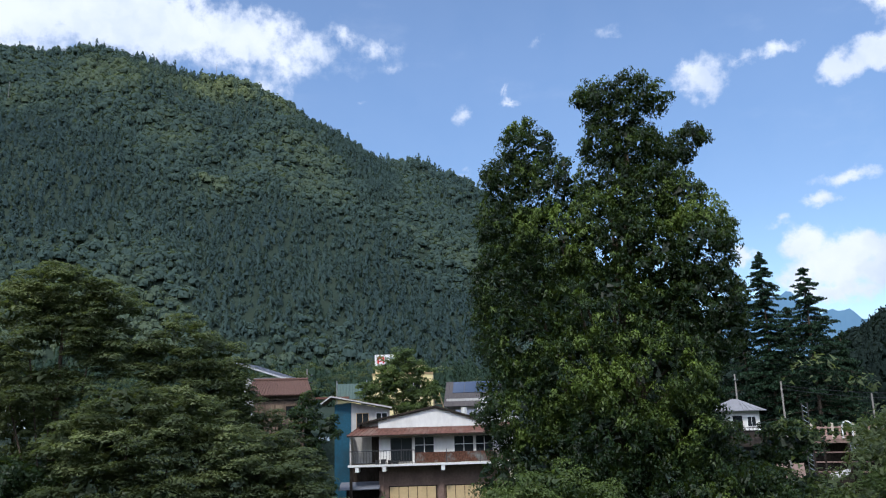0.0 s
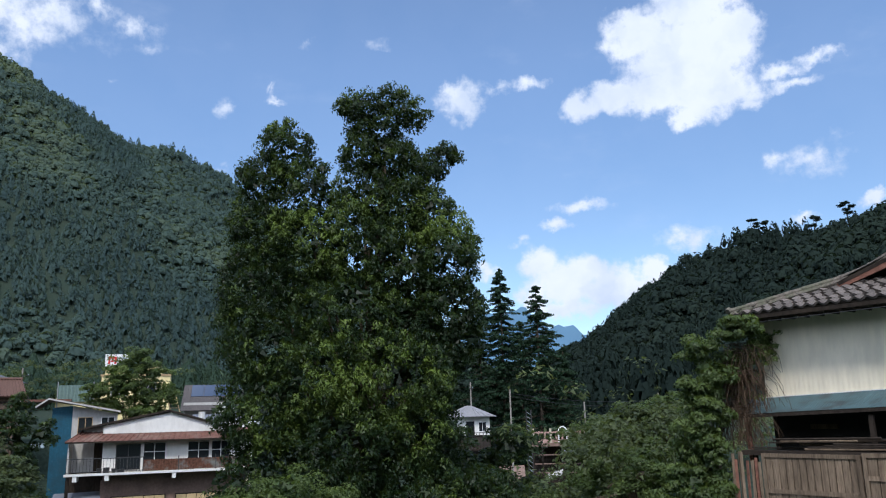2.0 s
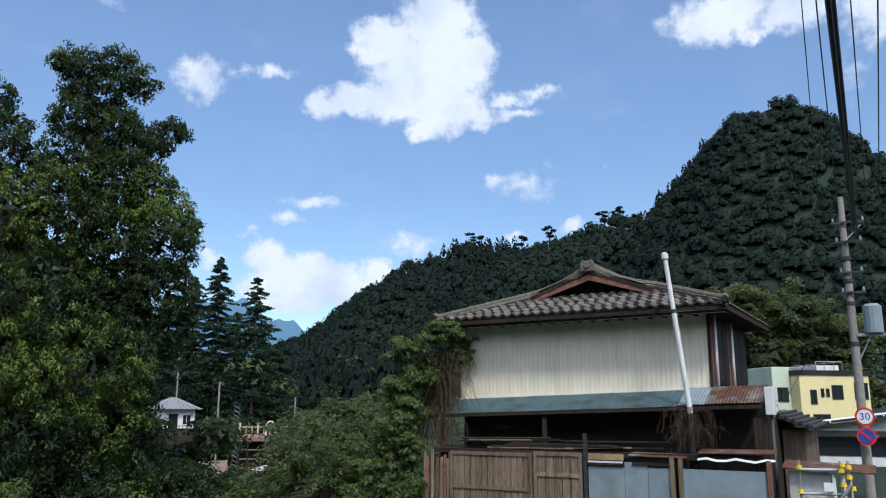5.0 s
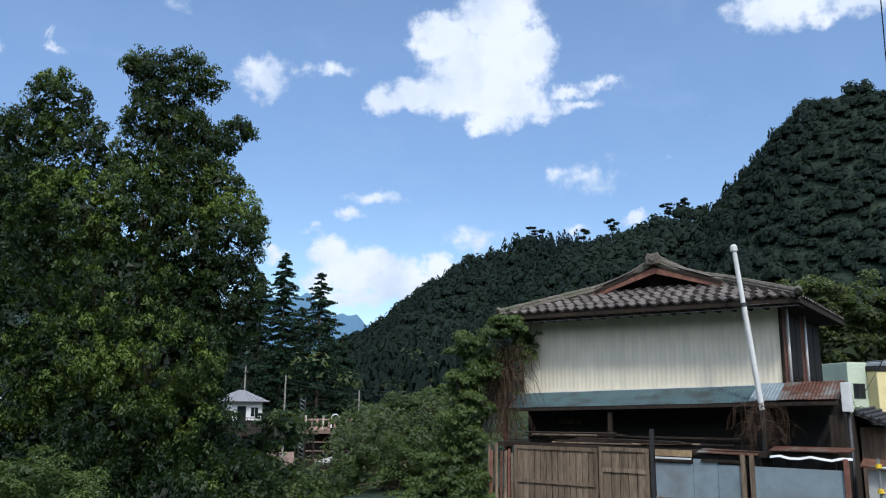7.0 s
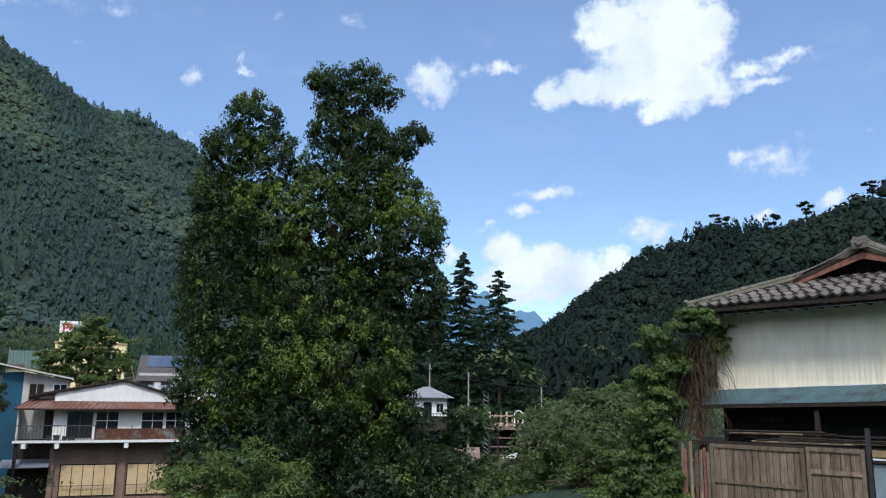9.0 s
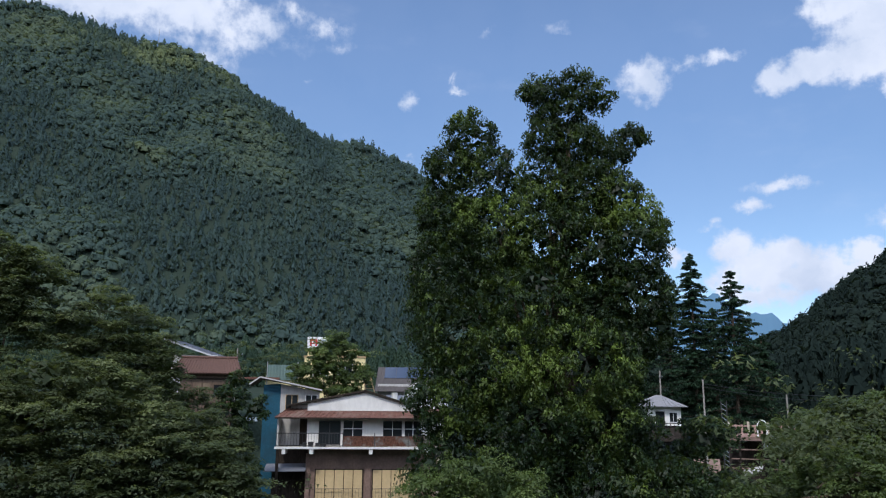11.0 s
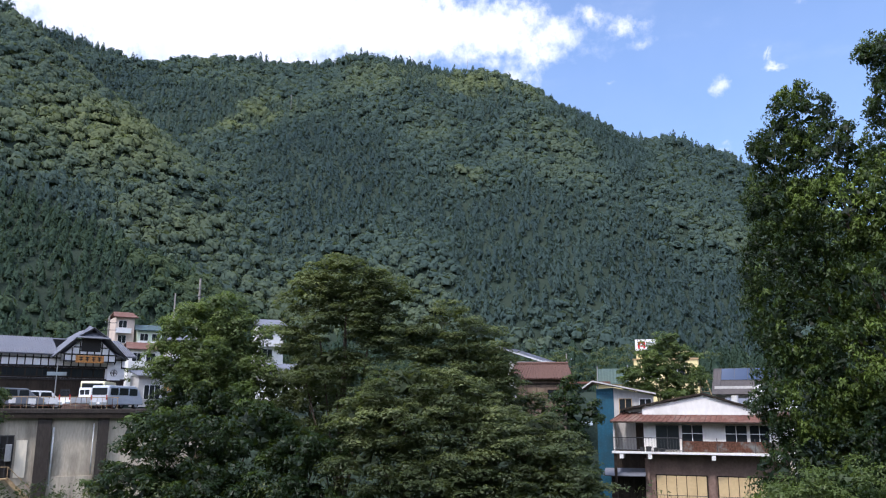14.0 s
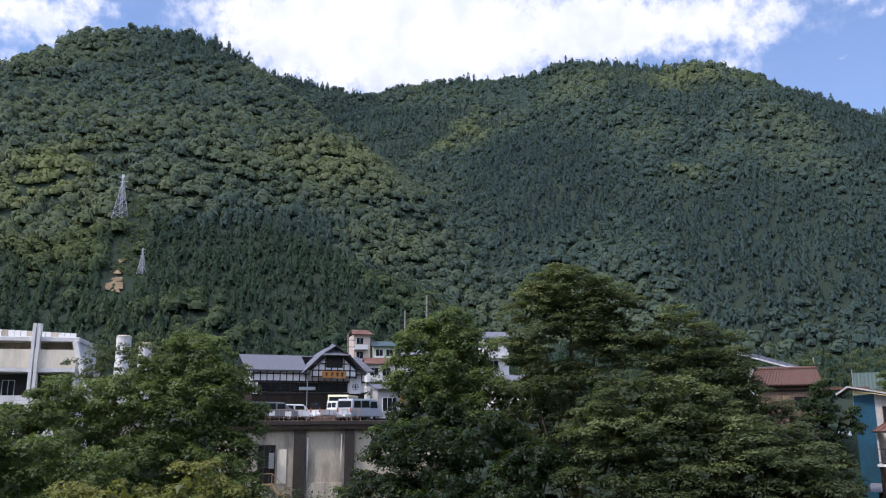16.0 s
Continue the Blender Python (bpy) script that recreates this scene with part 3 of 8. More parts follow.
# ---- trees ----
def leaf_cloud(rng, tufts, per, size, up=0.5, droop=0.0, tall=0.72):
    """Pointed leaves round tufts (x, y, z, radius, tone); returns corners, triangles, tones and softened normals."""
    per, size = int(per * 1.9), size * 0.74
    t = np.repeat(np.asarray(tufts, float), per, axis=0)
    n = len(t)
    d = rng.normal(size=(n, 3))
    d /= np.linalg.norm(d, axis=1)[:, None]
    d[:, 2] = np.where(d[:, 2] < -0.35, -d[:, 2], d[:, 2])
    c = t[:, :3] + d * t[:, 3:4] * (rng.uniform(0.35, 1.15, n) ** 0.6)[:, None] * np.array([1, 1, tall])
    face = d * 0.7 + np.array([0, 0, up]) + rng.normal(size=(n, 3)) * 0.45
    face /= np.linalg.norm(face, axis=1)[:, None]
    tip = np.cross(face, rng.normal(size=(n, 3)))
    tip[:, 2] -= droop
    tip /= np.linalg.norm(tip, axis=1)[:, None]
    side = np.cross(face, tip)
    s = (size * rng.uniform(0.55, 1.4, n))[:, None]
    verts = np.stack([c - tip * s * 0.45 + side * s * 0.34, c - tip * s * 0.45 - side * s * 0.34, c + tip * s * 0.7], 1).reshape(-1, 3)
    soft = face * 0.75 + d * 0.5 + np.array([0, 0, 0.15])
    soft = np.repeat(soft / np.linalg.norm(soft, axis=1)[:, None], 3, axis=0)
    # top light put into the tone: leaves above a tuft are lighter
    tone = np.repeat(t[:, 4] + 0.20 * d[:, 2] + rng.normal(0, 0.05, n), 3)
    return outward(verts, soft), np.arange(n * 3).reshape(-1, 3), tone, soft


def lumpy(p, size, seed):
    """Smooth unevenness in space, -1 to 1."""
    rng = np.random.RandomState(seed)
    out = np.zeros(len(p))
    for k in range(9):
        v = rng.normal(size=3)
        out += np.sin(p @ (v / np.linalg.norm(v)) * 6.283 * rng.uniform(0.7, 1.5) / size + rng.uniform(0, 6.28))
    return out / 4.5


def tufts_on(rng, blobs, thick, radius, flat=1.0, dark=0.0, hollow=0.0, swing=0.16):
    """Tufts over the outsides of a heap of blobs (x, y, z, rx, rz); none deep within another blob; hollows between the boughs."""
    out = []
    b = np.asarray(blobs, float)
    for x, y, z, rx, rz in b:
        n = max(6, int(thick * rx * (rx + rz)))
        d = rng.normal(size=(n, 3))
        d /= np.linalg.norm(d, axis=1)[:, None]
        p = np.array([x, y, z]) + d * np.array([rx, rx, rz]) * rng.uniform(0.62, 1.0, n)[:, None]
        inside = np.zeros(n, bool)
        for qx, qy, qz, qr, qz2 in b:
            inside |= (((p[:, 0] - qx) ** 2 + (p[:, 1] - qy) ** 2) / qr ** 2 + (p[:, 2] - qz) ** 2 / qz2 ** 2) < 0.36
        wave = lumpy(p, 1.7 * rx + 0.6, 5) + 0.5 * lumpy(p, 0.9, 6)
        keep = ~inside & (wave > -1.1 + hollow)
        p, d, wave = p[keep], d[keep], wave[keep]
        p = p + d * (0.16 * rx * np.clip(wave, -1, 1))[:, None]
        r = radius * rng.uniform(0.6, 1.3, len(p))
        # sun and shade put into the tone: bulges lighter, hollows darker
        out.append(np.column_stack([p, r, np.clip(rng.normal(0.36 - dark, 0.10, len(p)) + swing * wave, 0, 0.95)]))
    return np.concatenate(out)


def limbs(rng, foot, blobs, girth, parent):
    """A leaning tapered trunk and limbs that reach into the boughs."""
    b = np.asarray(blobs, float)
    top = Vector(b[np.argmax(b[:, 2]), :3])
    foot = Vector(foot)
    mid = foot.lerp(top, 0.45) + Vector((rng.normal(0, 0.25), rng.normal(0, 0.25), 0))
    stem = part("trunk", Shape().tube(foot - Vector((0, 0, 0.4)), mid, girth, girth * 0.65, 10), BARK, parent, smooth=True)
    part("leader", Shape().tube(mid, foot.lerp(top, 0.92), girth * 0.65, girth * 0.15, 8), BARK, stem, smooth=True)
    for x, y, z, rx, rz in b:
        if rx < 1.0 and len(b) > 20:
            continue
        start = foot.lerp(mid, rng.uniform(0.5, 1.0))
        bend = start.lerp(Vector((x, y, z)), 0.5) + Vector((0, 0, 0.25 * rx))
        part("limb", Shape().pipe([start, start.lerp(bend, 0.6), bend, bend.lerp(Vector((x, y, z)), 0.6)], girth * 0.13, 6), BARK, stem, smooth=True)


def tree(name, label, category, blobs, material, seed, leaf=0.2, per=70, thick=7.0, radius=0.6, core=0.75, girth=0.3, up=0.6, droop=0.0, foot=None, dark=0.0, group="", hollow=0.18, tall=0.72, swing=0.34, sunlit_clumps=()):
    rng = np.random.RandomState(seed)
    b = np.asarray(blobs, float)
    if foot is None:
        foot = (float(b[:, 0].mean()), float(b[:, 1].mean()))
    z0 = ground_z(*foot)
    top = thing(name, Matrix.Translation((foot[0], foot[1], z0)), label, category, group)
    local = b.copy()
    local[:, :3] -= np.array([foot[0], foot[1], z0])
    limbs(rng, (0, 0, 0), local, girth, top)
    tufts = tufts_on(rng, local, thick, radius, dark=dark, hollow=hollow, swing=swing)
    for x, y, z, wide in sunlit_clumps:        # clumps the sun strikes, painted as a lighter leaf tone
        far = np.linalg.norm(tufts[:, :3] - np.array([x - foot[0], y - foot[1], z - z0]), axis=1)
        tufts[:, 4] += 0.36 * np.exp(-(far / wide) ** 2)
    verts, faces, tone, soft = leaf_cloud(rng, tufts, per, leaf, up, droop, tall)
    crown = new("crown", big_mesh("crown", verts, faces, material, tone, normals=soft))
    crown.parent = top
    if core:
        # the crown's inner shade is put into these leaves' low tone
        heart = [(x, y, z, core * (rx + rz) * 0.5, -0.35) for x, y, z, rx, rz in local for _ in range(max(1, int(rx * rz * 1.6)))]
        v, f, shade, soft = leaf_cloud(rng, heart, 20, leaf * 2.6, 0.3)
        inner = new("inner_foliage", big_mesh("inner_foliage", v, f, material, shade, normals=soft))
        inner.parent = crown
    return top


def slope_y(x):
    return 37.3 - 0.19 * x


# the tall old tree that vines have swallowed
VINE_BLOBS = [(x, slope_y(x) + dy, z, r, r * k) for x, dy, z, r, k in (
    (4.4, 0, 14.3, 1.55, 1.0), (3.3, 0.3, 12.7, 1.5, 1.0), (5.0, 0, 12.2, 1.8, 1.0), (2.9, 0.2, 10.4, 1.5, 1.0), (5.4, -0.4, 9.6, 2.2, 1.0), (3.1, 0.2, 7.6, 2.1, 1.0), (3.6, -0.4, 5.0, 2.5, 1.0),
    (7.2, 0, 16.5, 0.75, 0.8), (7.9, 0.3, 15.4, 0.9, 0.8), (7.7, 0, 16.6, 0.95, 0.8), (9.0, 0, 16.8, 1.05, 0.8), (10.3, 0, 16.3, 0.8, 0.8), (8.8, 0.3, 15.6, 1.2, 0.8), (7.8, 0, 14.2, 1.3, 0.9), (9.3, 0.3, 13.9, 1.5, 0.9), (10.3, 0, 13.2, 1.2, 0.9),
    (11.7, 0.2, 14.4, 0.75, 0.7), (12.2, 0.2, 14.2, 0.5, 0.7), (11.2, 0.2, 13.4, 0.8, 0.8), (8.1, 0, 12.0, 1.7, 1.0), (9.6, 0.3, 11.4, 2.0, 1.0),
    (11.0, 0, 11.2, 1.4, 1.0), (11.8, 0, 10.0, 1.5, 1.0), (11.3, -0.5, 8.9, 1.9, 1.0), (7.5, -0.5, 9.2, 2.4, 1.0), (9.3, 0.3, 8.3, 2.7, 1.0), (6.9, -0.8, 6.3, 2.8, 1.0), (9.5, -0.4, 5.8, 2.0, 1.0),
    (11.6, -0.2, 6.6, 1.8, 1.0), (11.9, -0.2, 5.0, 1.5, 1.0), (10.9, 0.0, 3.2, 1.3, 1.0),
    (5.9, -1.0, 3.8, 2.6, 1.0), (8.6, -1.4, 3.2, 3.0, 0.9), (10.8, -0.4, 4.4, 1.4, 1.0), (3.4, -0.6, 2.2, 2.4, 1.0), (7.0, -2.0, 0.8, 2.8, 0.9), (9.6, -1.4, 1.0, 2.3, 0.9), (11.0, -0.6, 0.6, 1.5, 0.9),
    (12.6, -1.0, -2.2, 1.7, 1.0), (3.2, -0.8, -1.0, 2.2, 1.0), (6.0, -2.0, -2.2, 2.6, 1.0), (9.2, -2.0, -2.2, 2.7, 1.0), (12.2, -1.0, -2.6, 2.2, 1.0), (4.8, -1.4, -4.6, 2.6, 1.0), (9.0, -1.6, -5.0, 2.8, 1.0))]
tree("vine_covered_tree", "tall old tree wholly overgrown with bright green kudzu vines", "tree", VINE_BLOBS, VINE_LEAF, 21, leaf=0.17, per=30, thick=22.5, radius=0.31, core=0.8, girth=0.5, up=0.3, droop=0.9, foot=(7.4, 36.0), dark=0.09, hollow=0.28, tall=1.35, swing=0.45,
     sunlit_clumps=[(5.6, 34.6, 9.3, 1.6), (5.0, 34.8, 7.6, 1.3), (3.2, 36.0, 9.6, 1.0), (6.6, 33.4, 4.6, 2.0), (8.0, 33.0, 2.6, 1.8), (12.6, 34.2, 10.4, 1.4), (10.8, 34.2, 10.8, 1.2), (4.6, 35.2, 12.6, 0.9), (3.6, 35.2, 4.4, 1.3)])

# the trees on the far bank of the gorge
tree("maple", "broad dark green maple with layered drooping boughs", "tree",
     [(-18.6, 38.3, 8.6, 2.3, 1.2), (-20.2, 37.8, 7.4, 1.9, 1.2), (-17.0, 38.6, 7.6, 2.0, 1.1), (-18.4, 38.0, 6.2, 3.0, 1.3), (-21.0, 37.2, 5.2, 1.5, 0.9), (-16.2, 38.6, 5.0, 1.9, 1.2), (-18.8, 37.6, 3.6, 2.6, 1.3), (-17.0, 37.8, 1.4, 2.4, 1.4)], TREE_LEAF, 31, leaf=0.19, per=66, thick=8.5, radius=0.60, girth=0.35, up=1.3, dark=0.06, tall=0.38, swing=0.5)
tree("zelkova", "dark green broadleaf tree with uneven crown", "tree",
     [(-13.6, 41.0, 6.2, 1.6, 1.1), (-12.2, 41.2, 5.4, 1.5, 1.1), (-14.8, 40.6, 5.0, 1.6, 1.1), (-11.4, 41.2, 4.0, 1.5, 1.2), (-13.4, 40.6, 3.8, 2.2, 1.4), (-13.0, 40.4, 1.8, 2.4, 1.4), (-10.9, 41.6, 3.0, 1.3, 1.2), (-11.2, 41.2, 1.2, 1.6, 1.3), (-10.6, 41.2, -0.6, 1.6, 1.3), (-11.9, 45.0, 3.5, 0.9, 0.9), (-10.3, 45.4, 1.6, 1.3, 1.1), (-9.6, 45.2, 0.4, 1.4, 1.2), (-11.5, 45.0, 2.2, 1.2, 1.1), (-11.1, 44.8, 0.6, 1.4, 1.2), (-9.6, 42.2, -0.4, 1.4, 1.1), (-8.4, 42.4, -1.4, 1.4, 1.2), (-9.0, 41.8, -2.6, 1.8, 1.4)], TREE_LEAF, 32, leaf=0.18, per=62, thick=8.0, radius=0.60, girth=0.3, up=1.3, dark=0.14, tall=0.38, swing=0.5)
tree("chestnut_tree", "spreading mid-green tree with pale leaf tips", "tree",
     [(-14.2, 35.6, 2.6, 2.2, 1.2), (-11.8, 36.2, 2.0, 2.0, 1.1), (-16.0, 35.0, 1.2, 1.8, 1.1), (-13.4, 35.0, 0.8, 2.6, 1.2), (-10.4, 36.2, 0.4, 1.9, 1.1), (-15.0, 34.2, -1.0, 2.2, 1.3), (-12.2, 34.4, -1.6, 2.4, 1.3)], TREE_LEAF, 33, leaf=0.2, per=58, thick=8.5, radius=0.60, up=1.3, dark=0.02, tall=0.38, swing=0.5)
tree("riverside_tree", "rounded mid-green tree on the gorge slope", "tree",
     [(-8.9, 39.0, 0.4, 1.7, 1.2), (-7.2, 39.4, -0.6, 1.6, 1.1), (-9.2, 36.2, -0.6, 1.9, 1.2), (-7.4, 36.4, -0.9, 1.7, 1.1), (-6.2, 36.4, -2.0, 1.5, 1.1), (-5.6, 36.8, -2.6, 1.4, 1.1), (-10.6, 35.4, -2.2, 2.0, 1.3), (-8.2, 35.2, -2.6, 2.3, 1.4), (-6.4, 35.4, -3.8, 2.0, 1.3), (-10.0, 34.6, -4.4, 2.4, 1.4)], TREE_LEAF, 34, leaf=0.2, per=58, thick=8.5, radius=0.60, up=1.3, dark=0.08, tall=0.38, swing=0.5)
tree("hackberry", "dark broadleaf tree filling the gap behind the maple", "tree",
     [(-21.9, 41.0, 4.0, 1.5, 1.2), (-23.2, 40.2, 2.6, 1.7, 1.2), (-21.6, 40.6, 1.8, 1.8, 1.3), (-23.2, 39.4, 0.6, 2.0, 1.4), (-20.8, 40.8, 0.0, 2.0, 1.4)], TREE_LEAF, 52, leaf=0.19, per=54, thick=8.0, radius=0.5, up=0.7, dark=0.14)
tree("young_elm", "light green leafy tree beside the road", "tree",
     [(-27.2, 39.2, 7.0, 1.7, 1.4), (-28.6, 38.4, 5.8, 1.8, 1.4), (-25.8, 39.6, 5.6, 1.6, 1.3), (-27.0, 38.6, 4.4, 2.4, 1.5), (-29.2, 37.6, 3.8, 1.4, 1.3), (-25.2, 39.4, 3.4, 1.6, 1.3), (-27.4, 38.2, 2.8, 2.0, 1.3)], LIME_LEAF, 35, leaf=0.19, per=60, thick=9.5, radius=0.55, up=0.7, hollow=0.0, core=0.85, dark=-0.10)
# gorge shade put into the colour: the dark vine greens, toned lower
tree("evergreen_oak", "dense evergreen oak filling the gorge slope, darkened for its deep shade", "tree",
     [(-27.6, 37.2, 1.8, 2.0, 1.4), (-25.0, 38.0, 1.4, 2.2, 1.5), (-26.8, 33.6, 0.2, 1.8, 1.4), (-24.6, 33.6, -0.2, 2.4, 1.5), (-21.6, 34.4, 0.4, 2.4, 1.4), (-18.8, 34.8, -0.4, 2.2, 1.4), (-26.4, 32.2, -2.2, 2.2, 1.5), (-22.8, 32.8, -2.4, 2.8, 1.6), (-19.0, 33.6, -2.8, 2.6, 1.5), (-16.4, 34.0, -3.6, 2.2, 1.4)], VINE_LEAF, 36, leaf=0.2, per=60, thick=7.5, radius=0.5, up=0.5, dark=0.16)
tree("camellia", "dense rounded green tree by the retaining wall", "tree",
     [(-37.4, 29.0, 5.0, 1.9, 1.4), (-36.0, 29.4, 3.4, 2.0, 1.4), (-39.0, 27.6, 4.0, 1.9, 1.3), (-35.2, 30.0, 1.6, 2.0, 1.4), (-37.4, 27.8, 2.0, 2.8, 1.6), (-39.8, 25.8, 2.4, 2.0, 1.4), (-34.8, 29.0, -0.6, 2.2, 1.5), (-37.2, 26.2, -0.4, 2.8, 1.7), (-33.6, 28.6, -2.8, 2.2, 1.6), (-36.0, 26.2, -2.8, 2.8, 1.7)], LIME_LEAF, 37, leaf=0.2, per=56, thick=8.0, radius=0.55, up=0.8, dark=0.12)
tree("cherry_tree", "thin dark broadleaf tree before a white building", "tree",
     [(-50.6, 31.8, 6.2, 1.6, 1.2), (-48.4, 33.0, 5.4, 1.6, 1.2), (-52.4, 30.8, 4.6, 1.6, 1.3), (-50.2, 31.8, 3.6, 2.4, 1.5), (-52.6, 30.2, 2.0, 2.4, 1.5), (-48.2, 31.6, 1.4, 2.4, 1.6)], TREE_LEAF, 38, leaf=0.2, per=46, thick=5.6, radius=0.45, core=0, up=0.7, dark=0.04, hollow=0.35)
tree("bay_tree", "mid-green bushy tree crowding the gorge edge", "tree",
     [(-41.6, 23.6, 2.4, 2.0, 1.4), (-43.0, 22.0, 1.2, 2.2, 1.5), (-40.2, 24.0, 0.6, 2.2, 1.5), (-42.0, 22.0, -1.0, 2.8, 1.7), (-44.6, 20.4, 0.4, 2.0, 1.4), (-39.0, 23.6, -1.8, 2.4, 1.6)], LIME_LEAF, 51, leaf=0.2, per=56, thick=7.5, radius=0.55, up=0.8, dark=0.10)
tree("mulberry", "bright green leafy tree on the near slope", "tree",
     [(-30.6, 16.2, 0.4, 1.6, 1.1), (-32.2, 14.6, 1.0, 1.9, 1.2), (-29.4, 18.0, -0.6, 1.6, 1.1), (-31.2, 16.0, -1.2, 2.3, 1.4), (-28.6, 17.2, -2.0, 1.8, 1.2)], LIME_LEAF, 39, leaf=0.17, per=70, thick=8.5, radius=0.5, up=0.8)
tree("sumac", "yellowing green shrub tree on the near slope", "shrub",
     [(-24.0, 18.6, -0.7, 1.2, 0.8), (-25.4, 17.0, -1.2, 1.4, 0.9), (-22.6, 19.4, -1.5, 1.2, 0.8), (-24.6, 17.4, -2.2, 1.8, 1.1), (-26.4, 15.8, -1.4, 1.2, 0.9), (-22.8, 18.4, -2.8, 1.6, 1.1)], GOLD_LEAF, 40, leaf=0.15, per=70, thick=8.5, radius=0.42, up=0.8)
tree("elder_shrub", "pale green bushy shrub below the vine-covered tree", "shrub",
     [(3.4, 28.0, -0.6, 1.4, 0.9), (2.2, 28.4, -1.2, 1.3, 0.9), (4.8, 27.6, -1.3, 1.3, 0.9), (3.5, 27.4, -2.2, 1.9, 1.3)], LIME_LEAF, 41, leaf=0.13, per=80, thick=9.0, radius=0.4, up=0.8, dark=0.10)
tree("laurel", "dark green rounded evergreen on the gorge edge", "tree",
     [(13.0, 38.8, -0.5, 1.5, 1.0), (14.4, 38.5, -0.8, 1.3, 1.0), (15.8, 38.0, 0.0, 1.4, 1.1), (17.2, 37.4, -2.4, 1.5, 1.1), (13.8, 38.0, -2.0, 2.2, 1.5), (16.0, 36.6, -3.2, 2.2, 1.5)], VINE_LEAF, 42, leaf=0.2, per=60, thick=8.0, radius=0.5, up=0.6, dark=0.2)
tree("walnut_tree", "feathery bright green tree beyond the house", "tree",
     [(22.3, 40.2, 0.2, 1.1, 1.0), (23.8, 39.4, 1.2, 1.5, 1.1), (26.0, 38.2, 1.6, 1.7, 1.1), (22.4, 39.6, 0.2, 2.4, 1.3), (25.0, 37.6, -0.6, 2.2, 1.3)], LIME_LEAF, 43, leaf=0.19, per=62, thick=8.0, radius=0.45, up=0.9, dark=0.18)
tree("fig_tree", "spreading green tree with broad leaves", "tree",
     [(18.8, 31.6, 1.0, 1.6, 1.0), (20.6, 31.0, 1.2, 1.4, 1.0), (17.4, 31.8, -0.2, 1.6, 1.1), (19.4, 30.6, -0.8, 2.2, 1.3), (16.8, 30.4, -2.0, 2.0, 1.3)], TREE_LEAF, 44, leaf=0.2, per=60, thick=8.0, radius=0.5, up=0.9)
tree("bush_clover", "tangled light green shrub over the bank", "shrub",
     [(14.4, 23.4, 0.0, 1.2, 0.9), (13.2, 24.2, -0.8, 1.3, 0.9), (15.2, 22.8, -0.9, 1.2, 0.9), (14.0, 23.2, -1.6, 1.7, 1.1), (11.8, 24.6, -1.8, 1.4, 1.0)], LIME_LEAF, 45, leaf=0.13, per=80, thick=9.5, radius=0.34, up=0.7, dark=0.14)
tree("ivy_thicket", "thick green vines climbing the corner of the old house", "vine",
     [(13.55, 17.50, 3.75, 0.45, 0.40), (13.95, 17.20, 3.70, 0.36, 0.34), (12.90, 18.05, 3.25, 0.47, 0.5), (13.20, 17.80, 2.7, 0.52, 0.6), (12.80, 18.10, 2.2, 0.50, 0.6), (13.05, 17.90, 1.6, 0.54, 0.6), (12.70, 18.10, 1.0, 0.56, 0.6), (13.00, 17.90, 0.4, 0.56, 0.6), (12.55, 18.20, -0.1, 0.67, 0.6), (12.90, 17.80, -0.7, 0.73, 0.6), (12.15, 18.40, -0.8, 0.84, 0.6)], LIME_LEAF, 46, leaf=0.12, per=64, thick=40.0, radius=0.22, girth=0.06, up=0.3, droop=0.5, foot=(13.0, 18.0), dark=0.10)
tree("shade_tree", "dark rounded broadleaf tree behind the old house", "tree",
     [(80.6, 49.4, 12.0, 4.6, 3.2), (84.6, 45.0, 11.6, 4.8, 3.4), (88.0, 41.0, 8.6, 4.4, 3.2), (83.0, 46.4, 7.2, 6.0, 4.0), (87.4, 41.6, 4.6, 5.4, 3.6)], TREE_LEAF, 47, leaf=0.5, per=48, thick=1.9, radius=1.15, girth=0.6, up=0.8, dark=0.1)
tree("persimmon_tree", "small bushy tree in front of a yellow house", "tree",
     [(-3.6, 67.8, 6.9, 1.4, 1.0), (-4.8, 67.6, 6.0, 1.6, 1.1), (-2.6, 67.8, 5.6, 1.5, 1.1), (-6.4, 67.4, 4.2, 1.5, 1.1), (-4.4, 67.4, 4.4, 2.3, 1.3), (-1.8, 67.6, 3.8, 1.5, 1.1), (-5.4, 67.2, 3.0, 1.8, 1.1), (-3.0, 67.2, 2.8, 1.9, 1.1)], LIME_LEAF, 48, leaf=0.24, per=48, thick=6.5, radius=0.5, up=0.7, core=0.6, dark=0.10)
tree("young_cedar", "slender dark sapling beside the blue house", "tree",
     [(-8.7, 51.2, 2.6, 0.9, 0.9), (-7.6, 51.0, 1.2, 0.9, 0.9), (-9.0, 50.4, 2.2, 1.0, 0.9), (-9.4, 50.2, 1.0, 1.1, 1.0), (-8.6, 50.2, -0.2, 1.1, 1.0), (-10.0, 49.8, -1.2, 1.5, 1.2), (-8.4, 49.6, -2.4, 1.5, 1.2)], VINE_LEAF, 49, leaf=0.2, per=50, thick=8.0, radius=0.4, up=0.4, dark=0.2)


